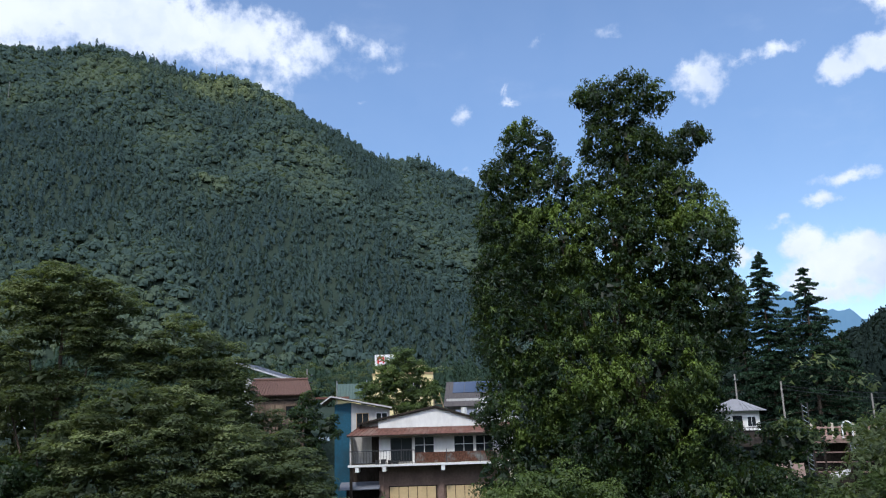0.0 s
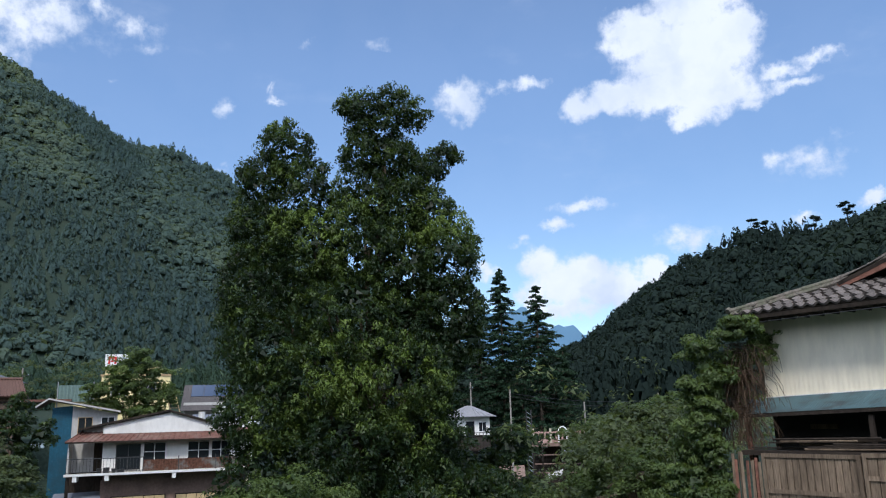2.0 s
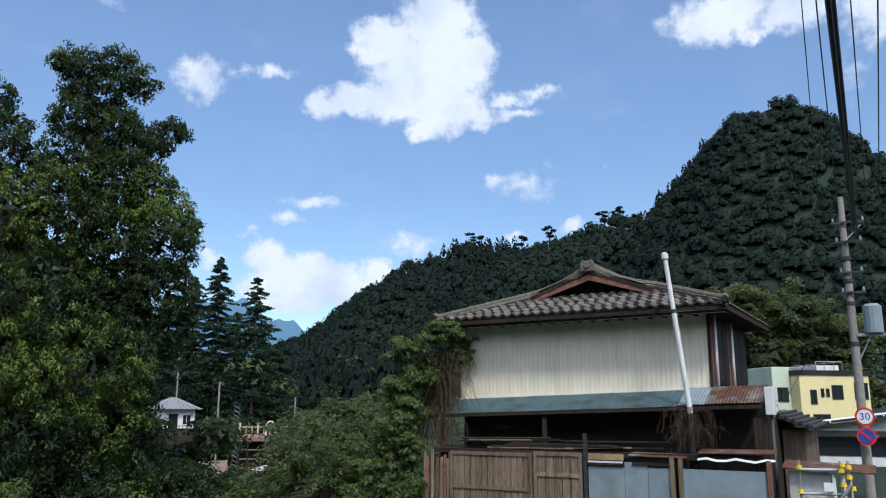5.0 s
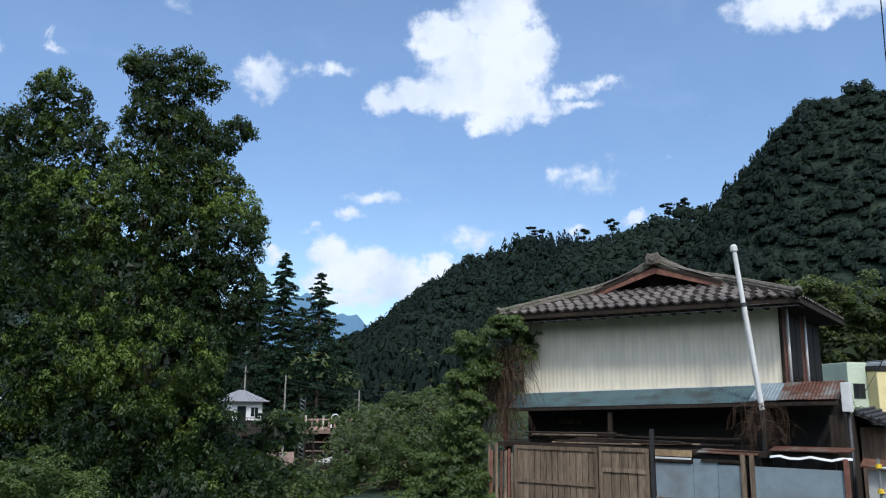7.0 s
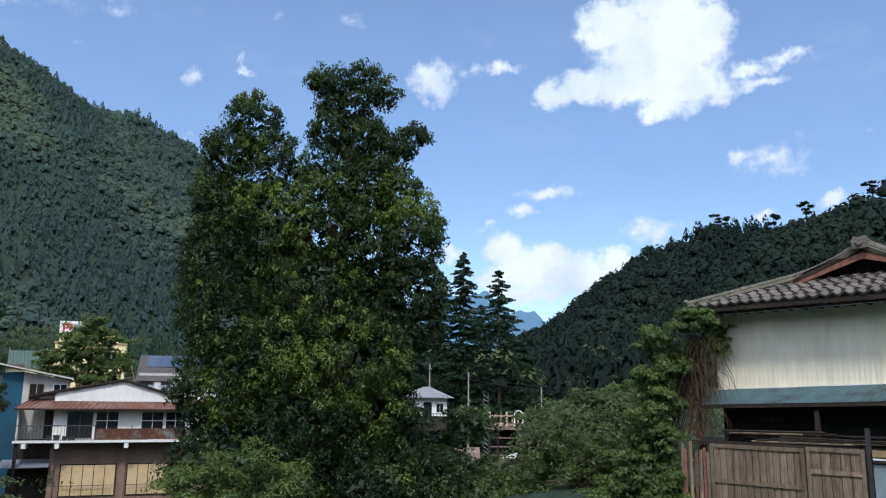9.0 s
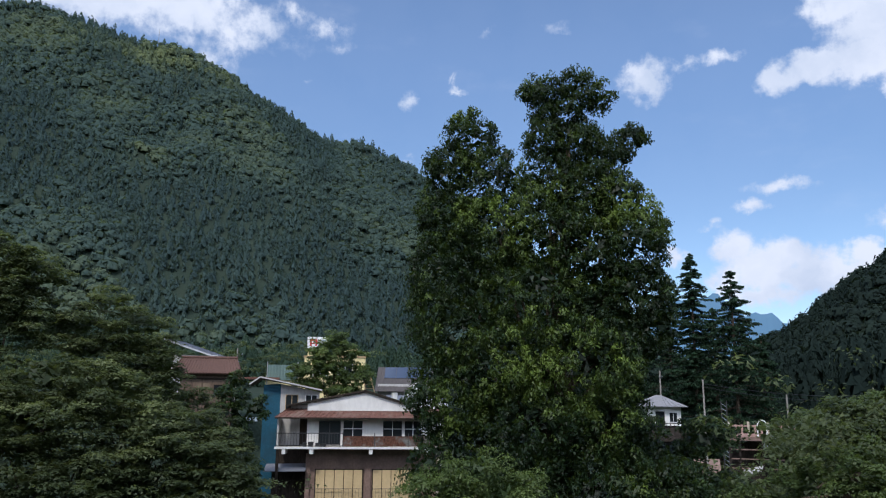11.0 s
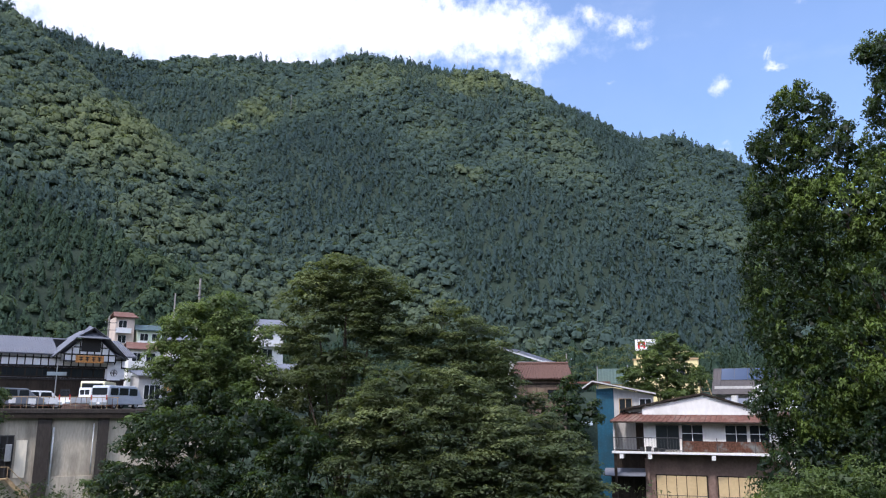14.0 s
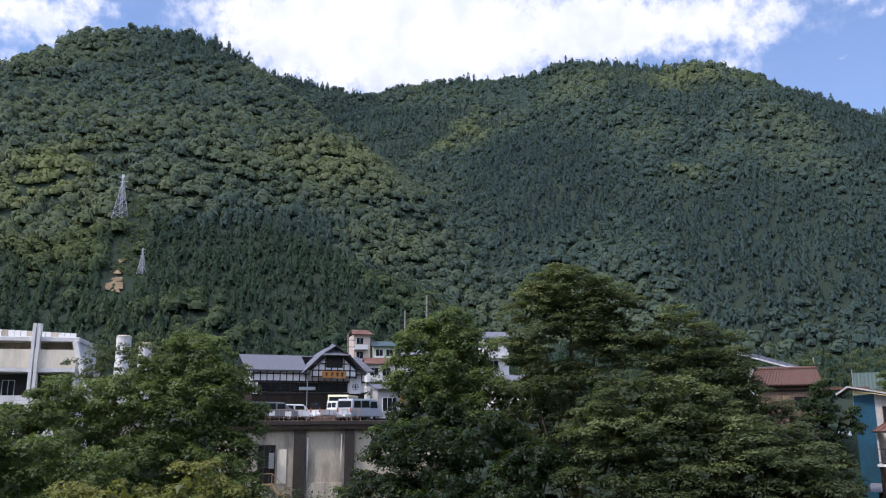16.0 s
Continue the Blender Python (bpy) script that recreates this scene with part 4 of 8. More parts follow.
def thicket(name, label, material, seed, places, leaf, per):
    """Undergrowth that nobody could count: tufts heaped on the ground round places (x, y, spread, height, tufts)."""
    rng = np.random.RandomState(seed)
    rows = []
    for x, y, spread, high, count in places:
        px, py = rng.normal(x, spread, count), rng.normal(y, spread, count)
        pz = ground_height(px, py) + high * rng.uniform(0.1, 1.0, count) ** 0.7
        rows.append(np.column_stack([px, py, pz, rng.uniform(0.4, 0.9, count), np.clip(rng.normal(0.2, 0.2, count), 0, 0.9)]))
    verts, faces, tone, soft = leaf_cloud(rng, np.concatenate(rows), per, leaf, 0.6, 0.2)
    return tagged(new(name, big_mesh(name, verts, faces, material, tone, normals=soft)), label, "undergrowth", kind="stuff")


thicket("gorge_thicket", "dense dark undergrowth on the slopes of the gorge", TREE_LEAF, 71,
        [(-34, 31, 3.5, 6.0, 170), (-28, 34, 3.5, 6.5, 190), (-21, 37, 3.5, 7.0, 200), (-14, 39, 3.2, 7.0, 190), (-8.5, 41, 2.2, 6.0, 130), (-43, 27, 4.0, 8.0, 170), (-52, 24, 4.0, 8.0, 120), (-40, 20, 4.0, 5.0, 120), (-29, 19, 3.5, 4.0, 120), (14, 36, 3.0, 5.0, 130), (19, 34, 3.0, 6.0, 130), (10, 31, 3.0, 5.0, 110), (13, 26, 2.0, 2.5, 90), (24, 42, 4.0, 3.5, 130), (30, 52, 4.0, 4.0, 110)], 0.21, 22)
thicket("hillside_grass", "bright grass and bamboo round the hillside terrace", LIME_LEAF, 73,
        [(-100, 118, 4.0, 1.2, 60), (-106, 122, 4.0, 1.2, 60), (-80, 83, 2.6, 6.0, 90), (-84, 82, 2.6, 5.0, 70), (-250, 160, 3.5, 1.4, 60), (-258, 166, 3.5, 1.6, 60), (-264, 171, 3.5, 1.6, 60), (-270, 175, 4.0, 1.6, 60), (-278, 180, 4.0, 1.6, 60)], 0.4, 22)
thicket("village_shrubs", "mixed green shrubs between the village houses", TREE_LEAF, 72,
        [(-30, 62, 4.0, 3.0, 60), (-24, 66, 3.0, 4.0, 60), (-19, 62, 2.5, 3.5, 60), (-10.5, 62, 1.6, 5.0, 50), (6, 66, 3.0, 4.0, 60), (-40, 66, 4.0, 4.0, 70), (12, 74, 4.0, 4.0, 70), (22, 84, 5.0, 5.0, 90), (-60, 85, 8.0, 4.0, 110), (-75, 100, 8.0, 5.0, 120), (-50, 100, 8.0, 6.0, 120), (-30, 100, 8.0, 6.0, 120), (-12, 100, 6.0, 7.0, 100), (40, 92, 6.0, 5.0, 90), (48, 84, 6.0, 5.0, 90), (38, 62, 6.0, 3.0, 90), (45, 48, 6.0, 3.0, 90), (50, 38, 5.0, 3.0, 70)], 0.32, 24)


def conifer(name, label, x, y, height, spread, seed, group=""):
    """A cedar, its tip at that height: straight trunk, whorls of drooping sprays that thin out to the top."""
    rng = np.random.RandomState(seed)
    z0 = ground_z(x, y)
    height -= z0
    top = thing(name, Matrix.Translation((x, y, z0)), label, "tree", group)
    wood, tufts = Shape(), []
    wood.tube((0, 0, -0.3), (0, 0, height * 0.97), 0.32, 0.04, 10)
    for k in range(int(height * 14)):
        u = rng.uniform(0.0, 1.0) ** 1.15
        h = height * (0.10 + 0.89 * u)
        whorl = 0.80 + 0.20 * math.sin(h * 4.2 + seed)
        reach = (spread * (1 - u) ** 0.55) * rng.uniform(0.55, 1.1) * whorl
        a = rng.uniform(0, 6.28)
        end = Vector((math.cos(a) * reach, math.sin(a) * reach, h - 0.14 * reach))
        wood.tube((0, 0, h), end, 0.035, 0.01, 4)
        for q in (0.25, 0.5, 0.72, 0.9, 1.02):
            tufts.append((end.x * q, end.y * q, h - 0.14 * reach * q * q, 0.16 + 0.10 * reach, rng.uniform(0.0, 0.45)))
    part("trunk", wood, BARK, top)
    verts, faces, tone, soft = leaf_cloud(rng, tufts, 9, 0.34, 0.2, 0.6, 0.45)
    new("crown", big_mesh("crown", verts, faces, PINE_LEAF, tone, normals=soft)).parent = top
    return top


for az, r, hh, sp, sd in ((22.3, 106, 21.6, 5.2, 61), (24.9, 104, 18.8, 6.6, 62), (20.7, 108, 19.0, 5.6, 63), (23.6, 112, 15.0, 5.6, 64), (26.6, 106, 10.6, 5.2, 65), (18.8, 110, 17.0, 5.4, 66), (15.6, 112, 13.0, 5.0, 67)):
    conifer("cedar_tree", "tall dark cedar standing over the village edge", *polar(az, r).xy, hh, sp, sd, "cedars at the village edge")


# ---- more materials ----
CREAM_METAL = surface("cream_painted_steel", (0.82, 0.74, 0.58), 0.55, vary=0.06, stain=(0.50, 0.46, 0.34), stains=0.35, grain=5.0, broad=0.8, bump=0.1, streak=(1, 1, 0.25))
TEAL_METAL = surface("teal_painted_steel", (0.060, 0.105, 0.115), 0.6, vary=0.18, stain=(0.035, 0.030, 0.025), stains=0.75, grain=7.0, broad=1.6, bump=0.2)
RUST_METAL = surface("rusted_steel", (0.105, 0.048, 0.030), 0.85, vary=0.35, stain=(0.200, 0.225, 0.215), stains=0.8, grain=9.0, broad=1.2, bump=0.3, gloss=0.2)
GREY_METAL = surface("grey_blue_sheet", (0.235, 0.290, 0.320), 0.6, vary=0.08, stain=(0.160, 0.165, 0.155), stains=0.6, grain=4.0, broad=0.9, bump=0.1)
ROOF_TILE = surface("weathered_roof_tile", (0.120, 0.102, 0.090), 0.85, vary=0.40, stain=(0.034, 0.028, 0.024), stains=0.75, grain=16.0, broad=2.4, bump=0.4, shift=0.28)
RIDGE_TILE = surface("mossy_ridge_tile", (0.14, 0.12, 0.10), 0.9, vary=0.35, stain=(0.09, 0.10, 0.06), stains=0.7, grain=14.0, broad=2.0, bump=0.5)
OLD_WOOD = surface("weathered_wood", (0.215, 0.160, 0.112), 0.9, vary=0.30, stain=(0.070, 0.050, 0.036), stains=0.7, grain=10.0, broad=1.6, bump=0.5, streak=(3, 3, 0.3), shift=0.22, gloss=0.15)
DARK_WOOD = surface("smoke_dark_wood", (0.032, 0.025, 0.020), 0.9, vary=0.35, stain=(0.060, 0.046, 0.034), stains=0.5, grain=9.0, bump=0.4, streak=(1, 1, 0.3), gloss=0.15)
RED_WOOD = surface("red_brown_wood", (0.21, 0.095, 0.065), 0.8, vary=0.25, stain=(0.09, 0.05, 0.04), stains=0.6, grain=9.0, bump=0.3)
PALE_WOOD = surface("yellowed_board", (0.42, 0.30, 0.16), 0.8, vary=0.2, stain=(0.20, 0.13, 0.08), stains=0.6, grain=9.0, bump=0.3)
WHITE_PIPE = surface("white_plastic_pipe", (0.70, 0.70, 0.68), 0.45, vary=0.05, stain=(0.45, 0.42, 0.36), stains=0.4, grain=6.0, broad=1.5, bump=0.05)
WHITE_WALL = surface("white_plaster", (0.74, 0.73, 0.70), 0.85, vary=0.05, stain=(0.50, 0.48, 0.44), stains=0.35, grain=5.0, broad=0.7, bump=0.15, streak=(1, 1, 0.5))
GREY_WALL = surface("grey_mortar", (0.46, 0.45, 0.43), 0.9, vary=0.10, stain=(0.28, 0.26, 0.24), stains=0.5, grain=8.0, broad=0.6, bump=0.3, streak=(1, 1, 0.4))
CONCRETE = surface("stained_concrete", (0.50, 0.44, 0.34), 0.9, vary=0.12, stain=(0.18, 0.155, 0.12), stains=0.75, grain=6.0, broad=0.45, bump=0.4, streak=(1.3, 1.3, 0.3))
YELLOW_WALL = surface("pale_yellow_render", (0.78, 0.66, 0.34), 0.85, vary=0.05, stain=(0.60, 0.50, 0.28), stains=0.3, grain=6.0, broad=0.5, bump=0.15)
MINT_WALL = surface("pale_green_render", (0.55, 0.62, 0.48), 0.85, vary=0.05, stain=(0.42, 0.46, 0.38), stains=0.4, grain=6.0, broad=0.5, bump=0.15)
BLUE_WALL = surface("blue_painted_boards", (0.014, 0.085, 0.135), 0.65, vary=0.15, stain=(0.02, 0.045, 0.06), stains=0.5, grain=7.0, broad=0.9, bump=0.2)
BROWN_WALL = surface("brown_mortar", (0.23, 0.155, 0.125), 0.9, vary=0.15, stain=(0.13, 0.09, 0.07), stains=0.5, grain=7.0, broad=0.8, bump=0.3)
SHUTTER = surface("cream_shutter", (0.58, 0.44, 0.24), 0.7, vary=0.06, stain=(0.45, 0.32, 0.17), stains=0.35, grain=6.0, broad=0.9, bump=0.1)
RUST_ROOF = surface("rust_red_tin_roof", (0.135, 0.062, 0.045), 0.8, vary=0.3, stain=(0.22, 0.16, 0.13), stains=0.6, grain=6.0, broad=1.0, bump=0.2)
GREY_ROOF = surface("grey_blue_roof", (0.145, 0.155, 0.185), 0.6, vary=0.12, stain=(0.20, 0.20, 0.21), stains=0.4, grain=5.0, broad=0.7, bump=0.2)
BROWN_ROOF = surface("brown_tile_roof", (0.115, 0.062, 0.046), 0.75, vary=0.2, stain=(0.12, 0.07, 0.055), stains=0.5, grain=7.0, broad=1.2, bump=0.3)
WHITE_TRIM = surface("white_trim", (0.74, 0.74, 0.73), 0.6, vary=0.04, stain=(0.52, 0.50, 0.47), stains=0.3, grain=6.0, bump=0.05)
DARK_STEEL = surface("dark_steel", (0.06, 0.06, 0.062), 0.5, metal=0.4, vary=0.2, grain=9.0, bump=0.1)
GALVANISED = surface("galvanised_steel", (0.45, 0.46, 0.47), 0.42, metal=0.75, vary=0.12, grain=8.0, bump=0.08)
# dark stains, with the slab edge's shade put into the colour as well
DAMP_SHADED_CONCRETE = surface("damp_shaded_concrete", (0.048, 0.040, 0.034), 0.9, vary=0.25, stain=(0.045, 0.036, 0.030), stains=0.8, grain=6.0, broad=0.6, bump=0.4, streak=(1.3, 1.3, 0.3))
POLE_CONCRETE = surface("pole_concrete", (0.27, 0.25, 0.225), 0.9, vary=0.12, stain=(0.22, 0.21, 0.19), grain=10.0, bump=0.2)
CABLE = surface("black_cable", (0.020, 0.020, 0.022), 0.6, vary=0.2, grain=8.0, bump=0.0)
DEAD_VINE = surface("dead_vine", (0.075, 0.048, 0.030), 0.95, vary=0.4, grain=12.0, bump=0.3)
TAN_EARTH = surface("bare_earth", (0.25, 0.175, 0.105), 0.95, vary=0.3, stain=(0.10, 0.085, 0.045), grain=0.8, broad=0.1, bump=0.4)
DARK_ROOF = surface("dark_sheet_roof", (0.070, 0.062, 0.060), 0.7, vary=0.15, stain=(0.11, 0.095, 0.09), stains=0.5, grain=5.0, broad=0.7, bump=0.2)
CAP_YELLOW = surface("yellow_plastic", (0.75, 0.50, 0.03), 0.5, vary=0.1, grain=9.0, bump=0.05)
SIGN_RED = surface("sign_red", (0.60, 0.035, 0.035), 0.4, vary=0.05, bump=0.0)
SIGN_BLUE = surface("sign_blue", (0.030, 0.075, 0.38), 0.4, vary=0.05, bump=0.0)
SIGN_WHITE = surface("sign_white", (0.80, 0.80, 0.80), 0.4, vary=0.03, bump=0.0)
GOLD_BOARD = surface("orange_wood_signboard", (0.55, 0.25, 0.07), 0.6, vary=0.15, grain=5.0, bump=0.1)
# real black paint, and also painted shade in openings and recesses
BLACK_PAINT_AND_SHADE = surface("black_paint_and_shade", (0.020, 0.018, 0.017), 0.6, vary=0.2, bump=0.05)


def glass_material(name, tint):
    m = bpy.data.materials.new(name)
    m.use_nodes = True
    shader = m.node_tree.nodes["Principled BSDF"]
    shader.inputs["Base Color"].default_value = (*tint, 1)
    shader.inputs["Roughness"].default_value = 0.06
    shader.inputs["Specular IOR Level"].default_value = 0.6
    return m


GLASS = glass_material("dark_window_glass", (0.018, 0.022, 0.026))
# near-black, rough and low in gloss
DULL_GLASS = glass_material("dull_window_glass", (0.016, 0.015, 0.014))
DULL_GLASS.node_tree.nodes["Principled BSDF"].inputs["Roughness"].default_value = 0.6
DULL_GLASS.node_tree.nodes["Principled BSDF"].inputs["Specular IOR Level"].default_value = 0.2
SOLAR = glass_material("solar_cells", (0.050, 0.070, 0.115))


# ---- the old house by the street ----
HOUSE = pose(16.94, 10.63, 0, 0, 0, -69.1)     # x along the front, y to the back, z as in the world
house = thing("old_house", HOUSE, "weathered two-storey wooden house with cream corrugated siding and tiled roof", "house")
rng = np.random.RandomState(5)

upper = Shape().box(-7.6, -0.6, 0.80, 0.92, 1.9, 4.40).box(-7.6, -7.48, 0.92, 5.7, -1.3, 4.40).box(-0.72, -0.6, 0.92, 5.7, -1.3, 4.40).box(-7.6, -0.6, 5.7, 5.82, -1.3, 4.40)
part("upper_wall", upper, DARK_WOOD, house, "smoke-dark wooden wall")
cladding = Shape().waves((-7.64, 0.775, 4.36), (1, 0, 0), (0, 0, -1), 7.04, 2.40, 0.125, 0.0035, (0, 1, 0))
siding = part("siding", cladding, CREAM_METAL, house, "cream corrugated steel siding, stained below the eaves")
part("drip_edge", Shape().box(-7.66, -0.58, 0.73, 0.775, 2.03, 2.07), WHITE_TRIM, house)
part("corner_trim", Shape().box(-0.62, -0.56, 0.74, 0.84, 2.05, 4.36), DARK_WOOD, house)
for k, (y0, y1) in enumerate(((1.5, 2.9), (3.6, 5.4))):
    win = part("side_window", Shape().box(-0.60, -0.56, y0, y1, 2.35, 4.0), DARK_WOOD, house, "dark-framed side window")
    part("pane", Shape().box(-0.57, -0.545, y0 + 0.07, (y0 + y1) / 2 - 0.03, 2.42, 3.93).box(-0.57, -0.545, (y0 + y1) / 2 + 0.03, y1 - 0.07, 2.42, 3.93), DULL_GLASS, win)
for y in (1.1, 3.2):
    part("downpipe", Shape().tube((-0.50, y, 2.0), (-0.50, y, 4.1), 0.04), WHITE_PIPE, house, smooth=True)
for y0, y1 in ((0.92, 1.45), (2.95, 3.55)):
    part("side_board", Shape().box(-0.60, -0.57, y0, y1, 2.05, 4.3), RED_WOOD, house)

EAVE, PITCH, HIP = 4.20, 0.350, 2.15     # the hip ends where the gable starts


def roof_z(x, y):
    side = min(x + 7.95, -x)
    return EAVE + PITCH * min(side, y) if y < 1.7 else EAVE + PITCH * side


roof = Shape()
peak = EAVE + PITCH * 3.98
for sx in (-1, 1):
    def X(a):
        return -3.98 + sx * (3.98 - a)
    roof.slab([(X(0), 0, EAVE), (X(HIP), HIP, EAVE + PITCH * HIP), (X(HIP), 6.3, EAVE + PITCH * HIP), (X(0), 6.3, EAVE)], 0.10)
    roof.slab([(X(HIP), HIP - 0.45, EAVE + PITCH * HIP), (X(3.98), HIP - 0.45, peak), (X(3.98), 6.3, peak), (X(HIP), 6.3, EAVE + PITCH * HIP)], 0.10)
roof.slab([(-7.95, 0, EAVE), (0, 0, EAVE), (-HIP, HIP, EAVE + PITCH * HIP), (-7.95 + HIP, HIP, EAVE + PITCH * HIP)], 0.10)
roof_part = part("roof", roof, DARK_WOOD, house, "hip-and-gable roof of weathered grey-brown pantiles")
sides = Shape()
for sx in (-1, 1):
    lay = Vector((-sx * 1.0, 0, PITCH)).normalized()
    n = Vector((sx * PITCH, 0, 1)).normalized()
    for r in range(15):
        a = r * 0.29
        x = -3.98 + sx * (3.98 - a * 0.926)
        y0 = a * 0.926 if a * 0.926 < HIP else HIP - 0.45
        sides.waves(Vector((x, y0, EAVE + PITCH * a * 0.926)) + n * 0.05, (0, 1, 0), lay, 6.3 - y0, 0.31, 0.29, 0.03, n)
part("side_tiles", sides, ROOF_TILE, roof_part)
part("fascia", Shape().box(-7.95, 0, 0.0, 0.04, 4.05, 4.15).box(-7.97, -7.93, 0.04, 6.3, 4.05, 4.15).box(-0.02, 0.02, 0.04, 6.3, 4.05, 4.15), DARK_WOOD, roof_part)
part("soffit", Shape().box(-7.92, -0.04, 0.06, 6.2, 4.06, 4.09), DARK_WOOD, roof_part)
for k in range(21):
    x = -7.8 + k * 0.385
    part("rafter", Shape().box(x, x + 0.06, 0.06, 0.8, 4.0, 4.06), DARK_WOOD, roof_part)
part("gutter_wire", Shape().tube((-7.95, -0.03, 3.94), (-1.9, -0.03, 3.97), 0.009, n=5).tube((-1.9, -0.03, 3.97), (0.0, -0.03, 3.98), 0.009, n=5), DARK_STEEL, roof_part)

for sx in (-1, 1):
    c = Vector((-3.98 + sx * 4.00, -0.05, EAVE + 0.10))
    h = Vector((-3.98 + sx * (4.02 - HIP), HIP - 0.22, EAVE + PITCH * HIP + 0.12))
    t = Vector((-3.98, HIP - 0.42, peak + 0.14))
    cuts = [c.lerp(h, i / 6) for i in range(7)] + [h.lerp(t, i / 9) + Vector((0, 0, -0.10 * math.sin(i / 9 * math.pi))) for i in range(1, 10)]
    for p, q in zip(cuts[:-1], cuts[1:]):
        part("ridge_cap", Shape().tube(p, p.lerp(q, 1.06), 0.085, 0.072, 8), RIDGE_TILE, roof_part)
    part("ridge_bed", Shape().pipe([p - Vector((0, 0, 0.08)) for p in cuts], 0.10, 6), RIDGE_TILE, roof_part)
    part("hip_end_tile", Shape().tube(c - Vector((0, 0.09, 0)), c + Vector((0, 0.02, 0.06)), 0.075, 0.085, 8), RIDGE_TILE, roof_part)
for i in range(13):
    part("ridge_cap", Shape().tube((-3.98, HIP - 0.5 + i * 0.36, peak + 0.16), (-3.98, HIP - 0.12 + i * 0.36, peak + 0.16), 0.13, 0.115, 8), RIDGE_TILE, roof_part)
finial = Shape().box(-4.18, -3.78, HIP - 0.58, HIP - 0.48, peak - 0.04, peak + 0.16).prism([(-4.22, peak + 0.14), (-4.12, peak + 0.30), (-3.98, peak + 0.24), (-3.84, peak + 0.30), (-3.74, peak + 0.14)], "y", HIP - 0.57, HIP - 0.49).tube((-3.98, HIP - 0.62, peak + 0.12), (-3.98, HIP - 0.48, peak + 0.12), 0.09)
part("ridge_end_tile", finial, RIDGE_TILE, roof_part, "ornamental ridge-end tile", bevel=0.015)
barge = Shape()
for sx in (-1, 1):
    a, b = (-3.98 + sx * (4.0 - HIP), EAVE + PITCH * HIP - 0.04), (-3.98, peak + 0.02)
    barge.prism([(a[0], a[1]), (b[0], b[1]), (b[0], b[1] - 0.30), (a[0] - sx * 0.05, a[1] - 0.14)], "y", HIP - 0.44, HIP - 0.39)
part("bargeboard", barge, RED_WOOD, roof_part, "red-brown bargeboards")
part("gable_panel", Shape().prism([(-5.7, EAVE + 0.60), (-3.98, peak - 0.1), (-2.26, EAVE + 0.60)], "y", HIP + 0.02, HIP + 0.10), DARK_WOOD, roof_part)
for k in range(9):
    x = -5.18 + k * 0.30
    part("gable_slat", Shape().box(x, x + 0.05, HIP - 0.02, HIP + 0.02, EAVE + 0.60, peak - 0.15 - abs(x + 3.955) * PITCH), DARK_WOOD, roof_part)

# the lower roof over the ground floor
slope_len = math.hypot(1.05, 0.40)
down = Vector((0, -1.05, -0.40)).normalized()
lift = Vector((0, -0.40, 1.05)).normalized()
part("lower_roof_deck", Shape().slab([(-7.95, 0.75, 2.04), (0.72, 0.75, 2.04), (0.72, -0.30, 1.64), (-7.95, -0.30, 1.64)], 0.05), DARK_WOOD, house)
for k in range(8):
    x0 = -7.98 + k * 0.86
    teal = Shape().waves(Vector((x0, 0.77, 2.065 + 0.004 * (k % 2))), (1, 0, 0), down, 0.89, slope_len + 0.05 + 0.02 * rng.rand(), 0.076, 0.008, lift)
    part("lower_roof", teal, TEAL_METAL, house, "teal-painted corrugated roof sheet, flaking")
for k in range(3):
    rusty = Shape().waves(Vector((-1.12 + k * 0.62, 0.77, 2.10 + 0.006 * (k % 2))), (1, 0, 0), down, 0.65, slope_len + 0.06, 0.076, 0.010, lift)
    part("rusted_roof_sheet", rusty, RUST_METAL if k else GREY_METAL, house, "rusted corrugated roof sheet" if k else "pale corrugated roof sheet")
part("lower_fascia", Shape().box(-7.97, 0.72, -0.34, -0.30, 1.55, 1.63).box(0.71, 0.75, -0.34, 0.9, 1.55, 1.66), DARK_WOOD, house)
part("gutter_box", Shape().box(0.76, 0.95, -0.36, -0.10, 1.60, 2.22), WHITE_PIPE, house, "white rainwater box", bevel=0.012)
part("rain_pipe", Shape().tube((0.86, -0.2, 1.60), (0.86, -0.2, -1.2), 0.04), DARK_STEEL, house, smooth=True)
# the recess's shade is put into this wall's black
part("back_wall_low", Shape().box(-7.6, 0.65, 0.95, 1.05, -1.3, 2.03), BLACK_PAINT_AND_SHADE, house, "recessed ground-floor wall with its shade painted black")
part("lower_side_wall", Shape().box(0.65, 0.75, -0.25, 5.7, -1.3, 1.55), DARK_WOOD, house)
for x, lean in ((-7.55, 0.25), (-4.6, 0.0), (-1.2, 0.0), (0.55, 0.05), (0.66, 0.10)):
    part("post", Shape().bar((x, -0.22, -1.3), (x - lean * 0.6, -0.22, 1.52), 0.10, 0.10), DARK_WOOD if x > -7 else RED_WOOD, house)
part("nameless_board", Shape().box(-6.6, -5.9, 0.90, 0.94, 1.18, 1.30), OLD_WOOD, house)

for sagging in house.children:
    if sagging.name.split(".")[0] in ("lower_roof_deck", "lower_roof", "rusted_roof_sheet", "lower_fascia", "drip_edge"):
        sagging.matrix_local = pose(-7.95, 0, -0.06, 0, -1.7, 0) @ pose(7.95, 0, 0)     # the lower roof sinks to one end

# flue pipe with its tangle of dead vines
flue = thing("flue_pipe", HOUSE @ pose(-0.86, -0.42, 0.0), "tall white flue pipe strapped to the lower roof", "pipe")
